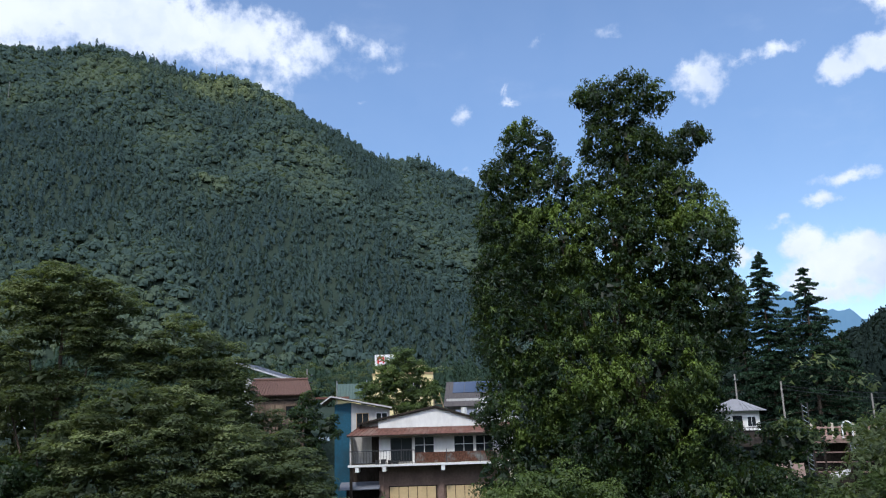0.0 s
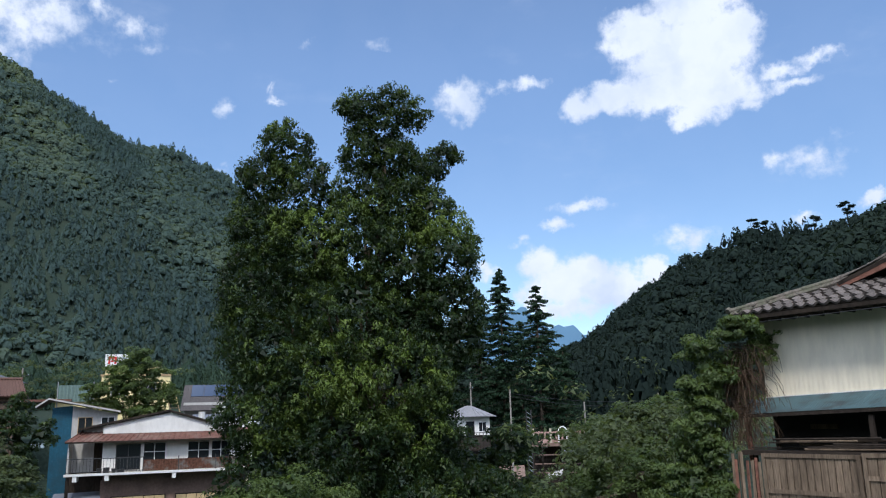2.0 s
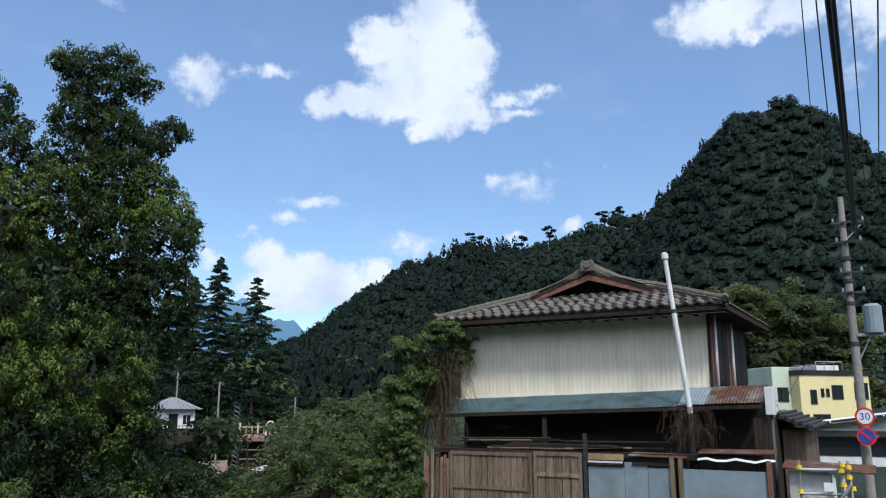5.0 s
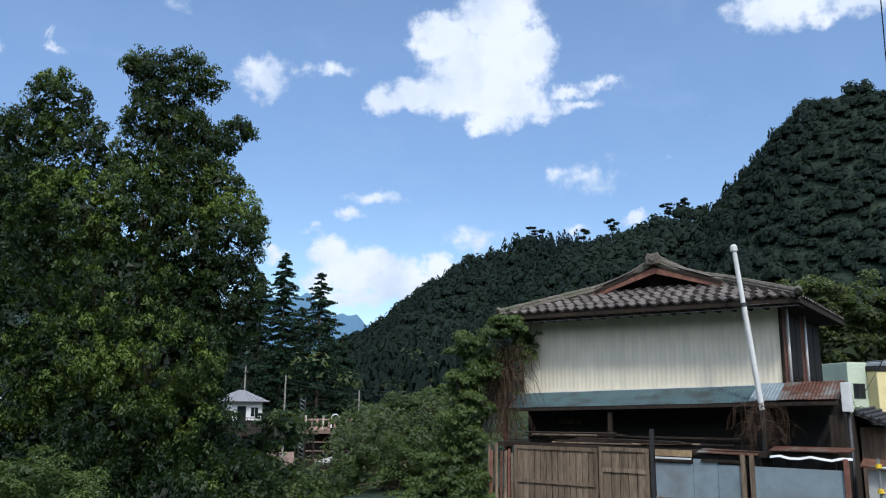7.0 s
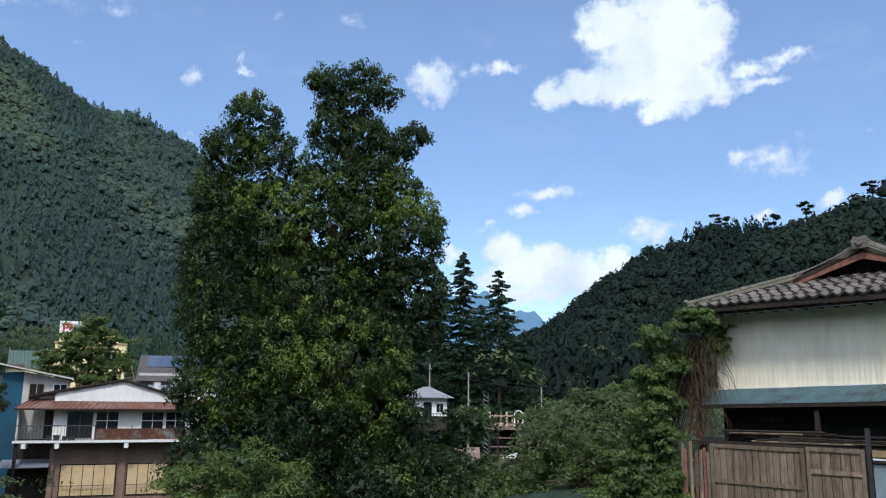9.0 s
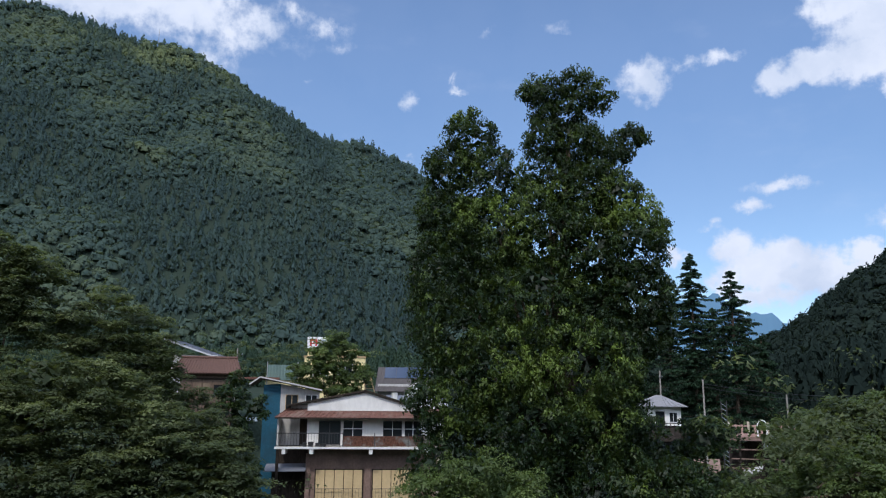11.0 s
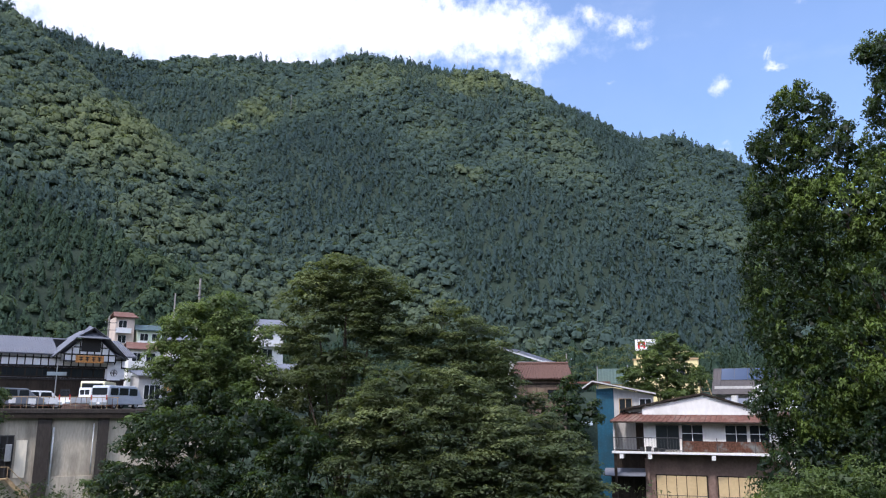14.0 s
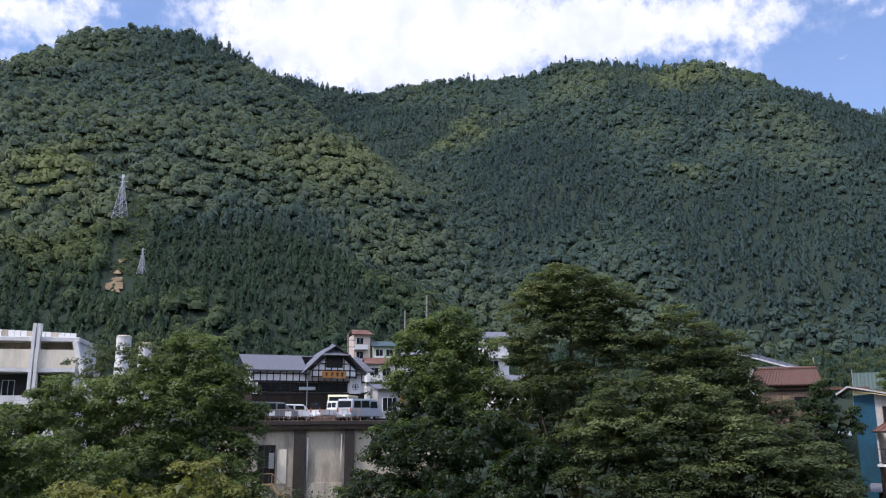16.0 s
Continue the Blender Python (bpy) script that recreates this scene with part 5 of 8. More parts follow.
part("pipe", Shape().tube((0, 0, 1.62), (-0.25, 0, 4.02), 0.062, n=14).tube((-0.25, 0, 4.0), (-0.39, 0, 5.36), 0.055, n=14), WHITE_PIPE, flue, smooth=False)
part("collar", Shape().tube((-0.245, 0, 3.97), (-0.255, 0, 4.06), 0.072, n=14), DARK_STEEL, flue)
part("cap", Shape().tube((-0.385, 0, 5.30), (-0.395, 0, 5.42), 0.085, n=14).tube((-0.395, 0, 5.42), (-0.40, 0, 5.46), 0.085, 0.05, 14), WHITE_PIPE, flue, "yellowed pipe cap")
part("lower_pipe", Shape().tube((0, 0, -1.2), (0, 0, 1.66), 0.05, n=10), DARK_STEEL, flue, "dark rusted lower pipe")
part("stay_wire", Shape().tube((-0.25, 0, 4.0), (0.3, 0.5, 4.08), 0.008, n=4), DARK_STEEL, flue)


def tangle(shape, rng, centre, wide, tall, count, hang, thick=0.009):
    for _ in range(count):
        p = Vector(centre) + Vector((rng.normal(0, wide * 0.45), rng.normal(0, 0.12), rng.uniform(-0.15, 0.12)))
        d = Vector((rng.normal(0, 0.12), rng.normal(0, 0.05), 0.02))
        for k in range(7):
            q = p + d
            shape.tube(p, q, thick, thick * 0.9, 3)
            d = Vector((d.x * 0.7 + rng.normal(0, 0.05), d.y * 0.7 + rng.normal(0, 0.03), d.z - hang * rng.uniform(0.03, 0.09)))
            if d.length > tall / 5:
                d = d.normalized() * tall / 5
            p = q


dead = Shape()
tangle(dead, rng, (-0.92, -0.48, 1.68), 0.30, 0.62, 80, 0.9, 0.0036)
tangle(dead, rng, (-0.86, -0.48, 1.30), 0.34, 0.5, 50, 0.5, 0.0032)
tangle(dead, rng, (-0.90, -0.46, 0.95), 0.30, 0.5, 30, 0.7, 0.0032)
tagged(new("dead_vines", dead.data("dead_vines", DEAD_VINE)), "tangle of dead brown vines hanging round the flue pipe", "vine").matrix_world = HOUSE
dry = Shape()
tangle(dry, rng, (-7.75, -0.30, 2.6), 0.36, 1.2, 200, 0.8, 0.006)
tangle(dry, rng, (-7.85, -0.38, 1.7), 0.45, 1.1, 170, 0.9, 0.006)
tangle(dry, rng, (-7.65, -0.30, 3.3), 0.26, 1.2, 70, 0.9, 0.007)
tagged(new("dead_creeper", dry.data("dead_creeper", DEAD_VINE)), "dry brown creeper hanging from the house corner", "vine").matrix_world = HOUSE
vr = np.random.RandomState(77)
hang = [(-7.5 + vr.normal(0, 0.22), 0.55 + vr.normal(0, 0.08), 3.75 - abs(vr.normal(0, 0.42)), 0.14, vr.uniform(0.2, 0.7)) for _ in range(46)] + \
       [(-8.0 + vr.normal(0, 0.2), 0.1 + vr.normal(0, 0.12), 3.2 - abs(vr.normal(0, 0.6)), 0.16, vr.uniform(0.1, 0.6)) for _ in range(90)]
lv, lq, lt, ln = leaf_cloud(vr, hang, 26, 0.10, 0.3, 0.6)
ivy = new("hanging_ivy", big_mesh("hanging_ivy", lv, lq, LIME_LEAF, lt, normals=ln))
ivy.matrix_world = HOUSE
tagged(ivy, "green ivy hanging under the eaves of the old house", "vine", kind="stuff")

# the patched fence before the ground floor
FY = -1.0
fence = thing("plank_fence", HOUSE @ pose(0, FY, 0), "weathered patchwork fence of plank doors and grey sheets", "fence")


def plank_door(x0, x1, z0, z1, splits, boards):
    door = part("plank_door", Shape().box(x0, x0 + 0.09, -0.03, 0.04, z0, z1).box(x1 - 0.09, x1, -0.03, 0.04, z0, z1).box(x0 + 0.09, x1 - 0.09, -0.028, 0.04, z1 - 0.09, z1)
                .box(x0 + 0.09, x1 - 0.09, -0.028, 0.04, z0, z0 + 0.12), OLD_WOOD, fence, "weathered plank door")
    for z in splits:
        part("rail", Shape().box(x0 + 0.09, x1 - 0.09, -0.032, 0.02, z, z + 0.10), OLD_WOOD, door)
    w_ = (x1 - x0 - 0.18) / boards
    for k in range(boards):
        xa = x0 + 0.09 + k * w_
        for lo, hi in zip([z0 + 0.12] + [z + 0.10 for z in splits], list(splits) + [z1 - 0.09]):
            part("plank", Shape().box(xa + 0.010, xa + w_ - 0.010, -0.005 + 0.008 * rng.rand(), 0.03, lo, hi), OLD_WOOD, door)


plank_door(-6.95, -4.62, -1.2, 0.66, (-0.26,), 13)
plank_door(-4.58, -3.32, -1.2, 0.70, (0.12,), 5)
for k in range(9):
    x = -7.72 + k * 0.085
    part("batten", Shape().bar((x, rng.uniform(-0.05, 0.05), -1.2), (x + rng.normal(0, 0.04), rng.uniform(-0.04, 0.04), 0.50 + rng.uniform(-0.05, 0.2)), 0.068, 0.03), RED_WOOD if k % 3 == 1 else OLD_WOOD, fence)
part("fence_post", Shape().box(-3.27, -3.19, -0.06, 0.04, -1.25, 1.15), DARK_STEEL, fence)
sheets = [(-3.17, -2.30, 0.40), (-2.29, -1.75, 0.52), (-1.74, -1.26, 0.42), (-0.98, 0.78, 0.42)]
for x0, x1, z1 in sheets:
    part("sheet_panel", Shape().box(x0, x1, -0.01 + 0.006 * rng.rand(), 0.02, -1.2, z1), GREY_METAL, fence, "grey-blue sheet panel")
for x in (-1.24, -1.05, 0.80):
    part("fence_post", Shape().box(x, x + 0.09, -0.06, 0.05, -1.25, 0.66), OLD_WOOD if x < 0 else RED_WOOD, fence)
part("fence_rail", Shape().box(-3.18, -1.24, -0.05, -0.012, -0.46, -0.36).box(-0.96, 0.8, -0.05, -0.012, -0.50, -0.42), OLD_WOOD, fence)
part("head_board", Shape().box(-3.15, -2.30, -0.07, -0.02, 0.56, 0.70), PALE_WOOD, fence, "yellowed head board")
part("head_strip", Shape().box(-3.15, -2.30, -0.06, -0.02, 0.44, 0.49).box(-2.10, -1.1, -0.05, -0.01, 0.47, 0.53), DARK_WOOD, fence)
part("white_strip", Shape().box(-3.15, -2.32, -0.065, -0.02, 0.495, 0.535), WHITE_TRIM, fence)
bent = Shape()
tin = [(-0.62 + k * 0.2, 0.62 + 0.03 * math.sin(k * 1.9)) for k in range(9)]
bent.add([(x, y, z + dz) for y, dz in ((-0.06, 0.0), (-0.03, 0.045), (-0.024, 0.04), (-0.054, -0.006)) for x, z in tin], [(r * 9 + k, r * 9 + k + 1, (r + 1) % 4 * 9 + k + 1, (r + 1) % 4 * 9 + k) for r in range(4) for k in range(8)])
part("bent_tin", bent, WHITE_TRIM, fence, "bent strip of white tin")
part("rusted_awning", Shape().slab([(-0.65, 0.05, 0.78), (0.95, 0.05, 0.80), (0.95, 0.62, 0.86), (-0.65, 0.62, 0.84)], 0.02).slab([(-2.2, -0.02, 0.68), (-0.9, -0.04, 0.66), (-0.9, 0.5, 0.72), (-2.2, 0.5, 0.74)], 0.02), RUST_METAL, fence, "rusted tin awning sheet")

stack = thing("timber_stack", HOUSE @ pose(0, 0, 0), "loose dark poles and boards laid along the fence top", "timber")
for k in range(16):
    x0 = rng.uniform(-7.6, -3.2)
    ln = rng.uniform(1.6, 3.6)
    z = 0.74 + 0.045 * (k // 3) + rng.uniform(0, 0.03)
    tilt = rng.normal(0.004, 0.012)
    y = -0.72 + 0.14 * (k % 3)
    x1 = min(x0 + ln, 0.7)
    part("board", Shape().bar((x0, y, z), (x1, y + rng.normal(0, 0.05), z + tilt * ln), 0.10, 0.035) if k % 3 else Shape().tube((x0, y, z), (x1, y, z + tilt * ln), 0.026, n=6), DARK_WOOD if k % 4 else OLD_WOOD, stack)
part("bearer", Shape().box(-7.6, 0.6, -0.80, -0.30, 0.60, 0.715), DARK_WOOD, stack)
for x in (-7.4, -5.2, -3.0, -0.8, 0.5):
    part("prop", Shape().box(x, x + 0.09, -0.62, -0.52, -1.25, 0.60), DARK_WOOD, stack)

tile_me = Shape()
for k in range(6):
    a, b = k / 6, (k + 1) / 6
    za, zb = 0.040 * math.cos(a * 6.283), 0.040 * math.cos(b * 6.283)
    tile_me.add([(a * 0.30 - 0.15, 0, za), (b * 0.30 - 0.15, 0, zb), (b * 0.30 - 0.15, 0.42, zb), (a * 0.30 - 0.15, 0.42, za), (a * 0.30 - 0.15, 0.012, za - 0.062), (b * 0.30 - 0.15, 0.012, zb - 0.062)], [(0, 1, 2, 3), (4, 5, 1, 0)])
tile_me = tile_me.data("tile", ROOF_TILE)
tilt = math.degrees(math.atan(PITCH))
for row in range(6):
    y = -0.05 + row * 0.36
    left, right = -7.95 + y * 1.0 + 0.12, -y * 1.0 - 0.12
    n = int((right - left) / 0.285)
    for k in range(n):
        x = left + (k + 0.5) * (right - left) / n
        t = new("tile", tile_me)
        t.parent = roof_part
        t.matrix_local = pose(x, y, EAVE + PITCH * y + 0.070 + 0.012 * rng.rand(), tilt - 6 + rng.normal(0, 0.8), 0, rng.normal(0, 1.2))


# ---- the village across the gorge ----
def window(parent, x0, x1, z0, z1, y, cols=2, rows=1, frame_mat=None, deep=0.06, label="", bar=0.045, name="window"):
    """A window in a wall that faces -y: frame, mullions and dark panes as parts."""
    frame_mat = frame_mat or WHITE_TRIM
    w_ = part(name, Shape().ring(x0, x1, y - deep, y + 0.02, z0, z1, bar), frame_mat, parent, label)
    for c in range(1, cols):
        x = x0 + (x1 - x0) * c / cols
        part("mullion", Shape().box(x - bar / 2, x + bar / 2, y - deep * 0.9, y + 0.01, z0 + bar, z1 - bar), frame_mat, w_)
    for r in range(1, rows):
        z = z0 + (z1 - z0) * r / rows
        part("glazing_bar", Shape().box(x0 + bar, x1 - bar, y - deep * 0.8, y + 0.005, z - bar / 2, z + bar / 2), frame_mat, w_)
    for c in range(cols):
        a, b = x0 + (x1 - x0) * c / cols + bar * 0.5, x0 + (x1 - x0) * (c + 1) / cols - bar * 0.5
        part("pane", Shape().box(a, b, y - deep * 0.35, y - deep * 0.2, z0 + bar, z1 - bar), GLASS, w_)
    return w_


def ribbed(parent, corners, material, label="", ribs=14, rib=0.035, thick=0.06, name="roof"):
    """A sheet roof: a slab (corners: two eave points, then two ridge points) with raised seams running up it."""
    e0, e1, r1, r0 = [Vector(c) for c in corners]
    n = (e1 - e0).cross(r1 - e0).normalized()
    if n.z < 0:
        n = -n
    sheet = part(name, Shape().slab(corners, thick), material, parent, label)
    for k in range(ribs + 1):
        t = k / ribs
        part("seam", Shape().bar(e0.lerp(e1, t) + n * rib * 0.5, r0.lerp(r1, t) + n * rib * 0.5, rib, rib), material, sheet)
    return sheet


# the white house on stilts with its rust-red apron roof
wh = thing("white_house", Matrix.Translation((0, 56.4, 0)), "white plastered house with rust-red apron roof above brown garages", "house")
part("upper_wall", Shape().box(-4.85, 4.4, 0, 0.15, -1.15, 0.95).box(-4.85, -4.70, 0.15, 6.0, -1.15, 0.95).box(4.25, 4.4, 0.15, 6.0, -1.15, 0.95).box(-4.85, 4.4, 6.0, 6.15, -1.15, 1.6), WHITE_WALL, wh)
part("recess_wall", Shape().box(-6.75, -4.85, 1.0, 1.12, -1.15, 0.95).box(-6.85, -6.75, -0.4, 6.0, -1.15, 0.95), GREY_WALL, wh, "grey recessed balcony wall")
part("recess_door", Shape().box(-5.45, -4.90, 0.93, 1.0, -1.10, 0.80), DARK_WOOD, wh)
window(wh, -4.05, -2.55, -1.05, 0.55, 0, 2, 2, DARK_STEEL, label="black sliding window")
window(wh, -2.40, -1.0, -0.55, 0.62, 0, 2, 2)
window(wh, 0.35, 1.75, -0.55, 0.62, 0, 2, 2)
window(wh, 1.85, 3.1, -0.55, 0.62, 0, 2, 2)
# apron roof and gable above it
ribbed(wh, [(-7.0, -0.72, 0.80), (4.5, -0.72, 0.80), (4.3, 0.7, 1.42), (-6.2, 0.7, 1.42)], RUST_ROOF, "rust-red tin apron roof", 34, 0.04, 0.07, "apron_roof")
part("apron_fascia", Shape().box(-7.0, 4.5, -0.76, -0.72, 0.70, 0.80), DARK_WOOD, wh)
part("gable_wall", Shape().prism([(-4.9, 1.25), (3.0, 1.25), (2.3, 1.62), (-0.9, 2.52), (-4.9, 1.75)], "y", 0.25, 0.68), WHITE_WALL, wh, "white plastered gable")
part("gable_side_wall", Shape().box(-6.1, -4.9, 0.60, 0.70, 1.25, 1.62), GREY_WALL, wh)
part("gable_roof", Shape().slab([(-6.4, 0.1, 1.62), (-0.9, 0.1, 2.72), (-0.9, 6.6, 2.72), (-6.4, 6.6, 1.62)], 0.10).slab([(-0.9, 0.1, 2.72), (3.1, 0.1, 1.50), (3.1, 6.6, 1.50), (-0.9, 6.6, 2.72)], 0.10), DARK_ROOF, wh, "thin dark grey gable roof")
part("gable_verge", Shape().bar((-6.4, 0.08, 1.56), (-0.9, 0.08, 2.66), 0.05, 0.12).bar((-0.9, 0.08, 2.66), (3.1, 0.08, 1.44), 0.05, 0.12), DARK_WOOD, wh)
# balcony
part("balcony_slab", Shape().box(-6.9, 4.4, -1.05, 0.0, -1.30, -1.17), CONCRETE, wh)
part("balcony_edge", Shape().box(-6.9, 4.4, -1.09, -1.05, -1.28, -1.14), WHITE_TRIM, wh)
for x in (-6.4, -4.55, -0.55, 3.4):
    part("beam_end", Shape().box(x, x + 0.25, -1.05, 0.0, -1.62, -1.305), WHITE_TRIM, wh)
part("balcony_panel", Shape().waves((-2.35, -1.02, -0.42), (1, 0, 0), (0, 0, -1), 6.7, 0.68, 0.15, 0.012, (0, 1, 0)), RUST_METAL, wh, "rusted corrugated balcony panel")
rail = Shape().tube((-6.85, -1.0, -0.25), (-2.35, -1.0, -0.25), 0.025, n=6).tube((-6.85, -1.0, -1.05), (-2.35, -1.0, -1.05), 0.018, n=6)
railing = part("railing", rail, DARK_STEEL, wh)
for k in range(24):
    x = -6.8 + k * 0.195
    part("baluster", Shape().tube((x, -1.0, -1.15), (x, -1.0, -0.25), 0.011, n=5), DARK_STEEL, railing)
for x in (-2.35, -0.2, 2.1):
    part("rail_post", Shape().box(x, x + 0.05, -1.03, -0.98, -1.15, -0.22), DARK_STEEL, railing)
# ground floor
part("lower_wall", Shape().box(-4.75, 4.4, 0.05, 0.2, -9.6, -1.32).box(-4.75, -4.6, 0.2, 6.0, -9.6, -1.32), BROWN_WALL, wh, "brown mortar ground-floor wall")
part("lower_pillar", Shape().box(-4.85, -4.55, -0.10, 0.05, -9.6, -1.63).box(-0.75, -0.40, -0.06, 0.05, -9.6, -1.63), BROWN_WALL, wh)
for x0, x1, n in ((-4.15, -0.95, 5), (-0.25, 2.9, 5)):
    sh = part("shutter", Shape().box(x0 - 0.06, x1 + 0.06, -0.02, 0.05, -4.62, -2.66), DARK_WOOD, wh, "cream folding garage shutter")
    for k in range(n):
        w_ = (x1 - x0) / n
        part("shutter_panel", Shape().box(x0 + k * w_ + 0.02, x0 + (k + 1) * w_ - 0.02, -0.06, -0.02, -4.58, -2.72), SHUTTER, sh, bevel=0.008)
    part("shutter_rail", Shape().tube((x0, -0.25, -3.95), (x1, -0.25, -3.95), 0.02, n=5), DARK_STEEL, sh)
    for k in range(15):
        x = x0 + k * (x1 - x0) / 14
        part("bar", Shape().tube((x, -0.25, -4.6), (x, -0.25, -3.95), 0.01, n=4), DARK_STEEL, sh)
part("shed_roof", Shape().slab([(-7.6, -0.9, -2.75), (-4.8, -0.9, -2.72), (-4.8, 0.8, -2.35), (-7.6, 0.8, -2.38)], 0.05), GREY_ROOF, wh)
# fills the void below the balcony, its shade put into the dark colour
part("shed_wall", Shape().box(-7.2, -4.9, 0.6, 0.7, -9.6, -2.5), DARK_WOOD, wh)
part("stilt", Shape().box(-6.8, -6.62, -0.9, -0.7, -9.6, -1.32), DARK_WOOD, wh)
part("stilt", Shape().box(4.1, 4.3, -0.9, -0.7, -9.6, -1.32), CONCRETE, wh)
pots = thing("balcony_clutter", Matrix.Translation((-4.9, 55.55, -1.165)), "dark pots and a basin on the balcony", "flower pot")
for k, (x, r, h) in enumerate(((0, 0.16, 0.3), (0.4, 0.2, 0.35), (0.85, 0.15, 0.28), (1.25, 0.24, 0.22))):
    part("pot", Shape().tube((x, 0, 0), (x, 0, h), r * 0.8, r, 10), DARK_STEEL, pots)

# the blue house behind it, its lopsided gable to the gorge
bh = thing("blue_house", pose(-6.95, 57.9, 0, 0, 0, 6), "two-storey house with blue boarded wall and lopsided low roof", "house")
part("blue_wall", Shape().prism([(-1.2, -9.6), (0.0, -9.6), (0.0, 3.1), (-1.2, 3.0)], "y", 0.0, 0.12), BLUE_WALL, bh, "blue-painted boarded wall")
for k in range(8):
    part("cover_strip", Shape().box(-1.15 + k * 0.15, -1.125 + k * 0.15, -0.025, 0.0, -9.6, 2.8), BLUE_WALL, bh)
part("grey_wall", Shape().prism([(0.0, -0.6), (2.75, -0.6), (2.75, 2.55), (0.0, 3.1)], "y", 0.0, 0.12).box(2.65, 2.75, 0.12, 5.0, -0.6, 2.5), GREY_WALL, bh)
# shade below the balcony put into this wall's dark colour
part("footing_wall", Shape().box(0.0, 2.75, 0.02, 0.14, -9.6, -0.6), DARK_WOOD, bh, "footing wall darkened for the shade below the balcony")
part("blue_side_wall", Shape().box(-1.2, -1.08, 0.12, 5.0, -9.6, 2.85), BLUE_WALL, bh)
window(bh, 0.35, 1.25, 0.95, 2.35, 0, 2, 1, PALE_WOOD)
window(bh, 1.75, 2.6, 1.7, 2.35, 0, 2)
part("roof", Shape().slab([(-1.45, -0.6, 3.62), (2.9, -0.6, 2.74), (2.9, 5.2, 2.74), (-1.45, 5.2, 3.62)], 0.06).slab([(-2.4, -0.6, 2.95), (-1.45, -0.6, 3.62), (-1.45, 5.2, 3.62), (-2.4, 5.2, 2.95)], 0.06), BROWN_ROOF, bh, "rusty sheet roof with white verges")
part("verge", Shape().bar((-2.4, -0.63, 2.88), (-1.45, -0.63, 3.55), 0.04, 0.10).bar((-1.45, -0.63, 3.55), (2.9, -0.63, 2.67), 0.04, 0.10), GREY_WALL, bh)
part("small_awning", Shape().slab([(-2.3, -0.7, 0.5), (-1.5, -0.7, 0.5), (-1.5, 0.0, 0.75), (-2.3, 0.0, 0.75)], 0.04), GREY_METAL, bh)

BROWN_BOARD = surface("brown_boards", (0.150, 0.105, 0.074), 0.85, vary=0.25, stain=(0.055, 0.038, 0.028), stains=0.6, grain=9.0, bump=0.4, streak=(3, 3, 0.3))
# brown-roofed wooden house and the white-roofed one behind it
rh = thing("wooden_house", pose(-14.3, 67.0, 0, 0, 0, 8), "small wooden house with brown tiled roof", "house")
part("wall", Shape().box(-1.9, 2.2, 0, 4.0, -6.0, 4.25), BROWN_BOARD, rh, "weathered boarded wall")
part("wall_band", Shape().box(-1.95, 2.25, -0.03, 0.0, 1.55, 1.75).box(-1.95, 2.25, -0.03, 0.0, 3.6, 3.75), DARK_WOOD, rh)
for k in range(12):
    part("batten", Shape().box(-1.85 + k * 0.35, -1.80 + k * 0.35, -0.04, 0.0, -1.0, 1.5), DARK_WOOD, rh)
window(rh, 0.75, 1.6, 2.3, 3.2, 0, 2, 1, DARK_WOOD)
part("shutter", Shape().box(-0.5, 0.45, -0.05, 0.0, 2.4, 3.3), OLD_WOOD, rh)
for sgn in (-1, 1):
    y0, y1 = (-0.5, 2.0) if sgn < 0 else (4.5, 2.0)
    ribbed(rh, [(-2.6, y0, 4.12), (2.9, y0, 4.12), (2.4, y1, 5.45), (-2.1, y1, 5.45)], BROWN_ROOF, "brown tiled roof", 22, 0.07, 0.10)
part("ridge", Shape().tube((-2.2, 2.0, 5.52), (2.5, 2.0, 5.52), 0.12, n=8), BROWN_ROOF, rh)
PALE_ROOFING = surface("pale_metal_roofing", (0.52, 0.53, 0.55), 0.5, vary=0.08, stain=(0.35, 0.34, 0.33), grain=5.0, bump=0.1)
gh = thing("white_roofed_house", pose(-19.2, 84.0, 0, 0, 0, -8), "house with a pale metal gable roof", "house")
part("wall", Shape().box(-2.5, 2.5, 0, 5, 0.5, 6.6), GREY_WALL, gh)
ribbed(gh, [(-3.2, -0.8, 8.3), (3.2, -0.8, 6.2), (3.2, 6, 6.2), (-3.2, 6, 8.3)], GREY_ROOF, "pale grey metal roof", 10)
part("verge", Shape().bar((-3.2, -0.84, 8.24), (3.2, -0.84, 6.14), 0.05, 0.16), PALE_ROOFING, gh)
window(gh, -1.5, 0.3, 4.2, 5.6, 0, 2)

# yellow house with a rooftop signboard, glass screen, solar-roofed house
yh = thing("yellow_house", Matrix.Translation((-5.2, 90.0, 0)), "pale yellow flat-roofed house behind a bushy tree", "house")
part("wall", Shape().box(-3.2, 3.6, 0, 6, 1.0, 7.0), YELLOW_WALL, yh)
part("penthouse", Shape().box(-2.9, -0.8, 0.3, 3, 7.0, 7.9), YELLOW_WALL, yh)
part("penthouse", Shape().box(1.2, 2.7, 0.3, 3, 7.0, 7.9), YELLOW_WALL, yh)
part("parapet", Shape().box(-3.3, 3.7, -0.1, 0.0, 6.85, 7.05), PALE_WOOD, yh)
window(yh, -2.2, -0.6, 4.8, 6.2, 0, 2)
window(yh, 0.6, 2.2, 4.8, 6.2, 0, 2)
sb = thing("roof_signboard", Matrix.Translation((-7.0, 89.9, 7.9)), "white rooftop signboard with a red mark", "sign")
part("board", Shape().box(-1.15, 1.15, 0, 0.12, 0, 1.25), SIGN_WHITE, sb)
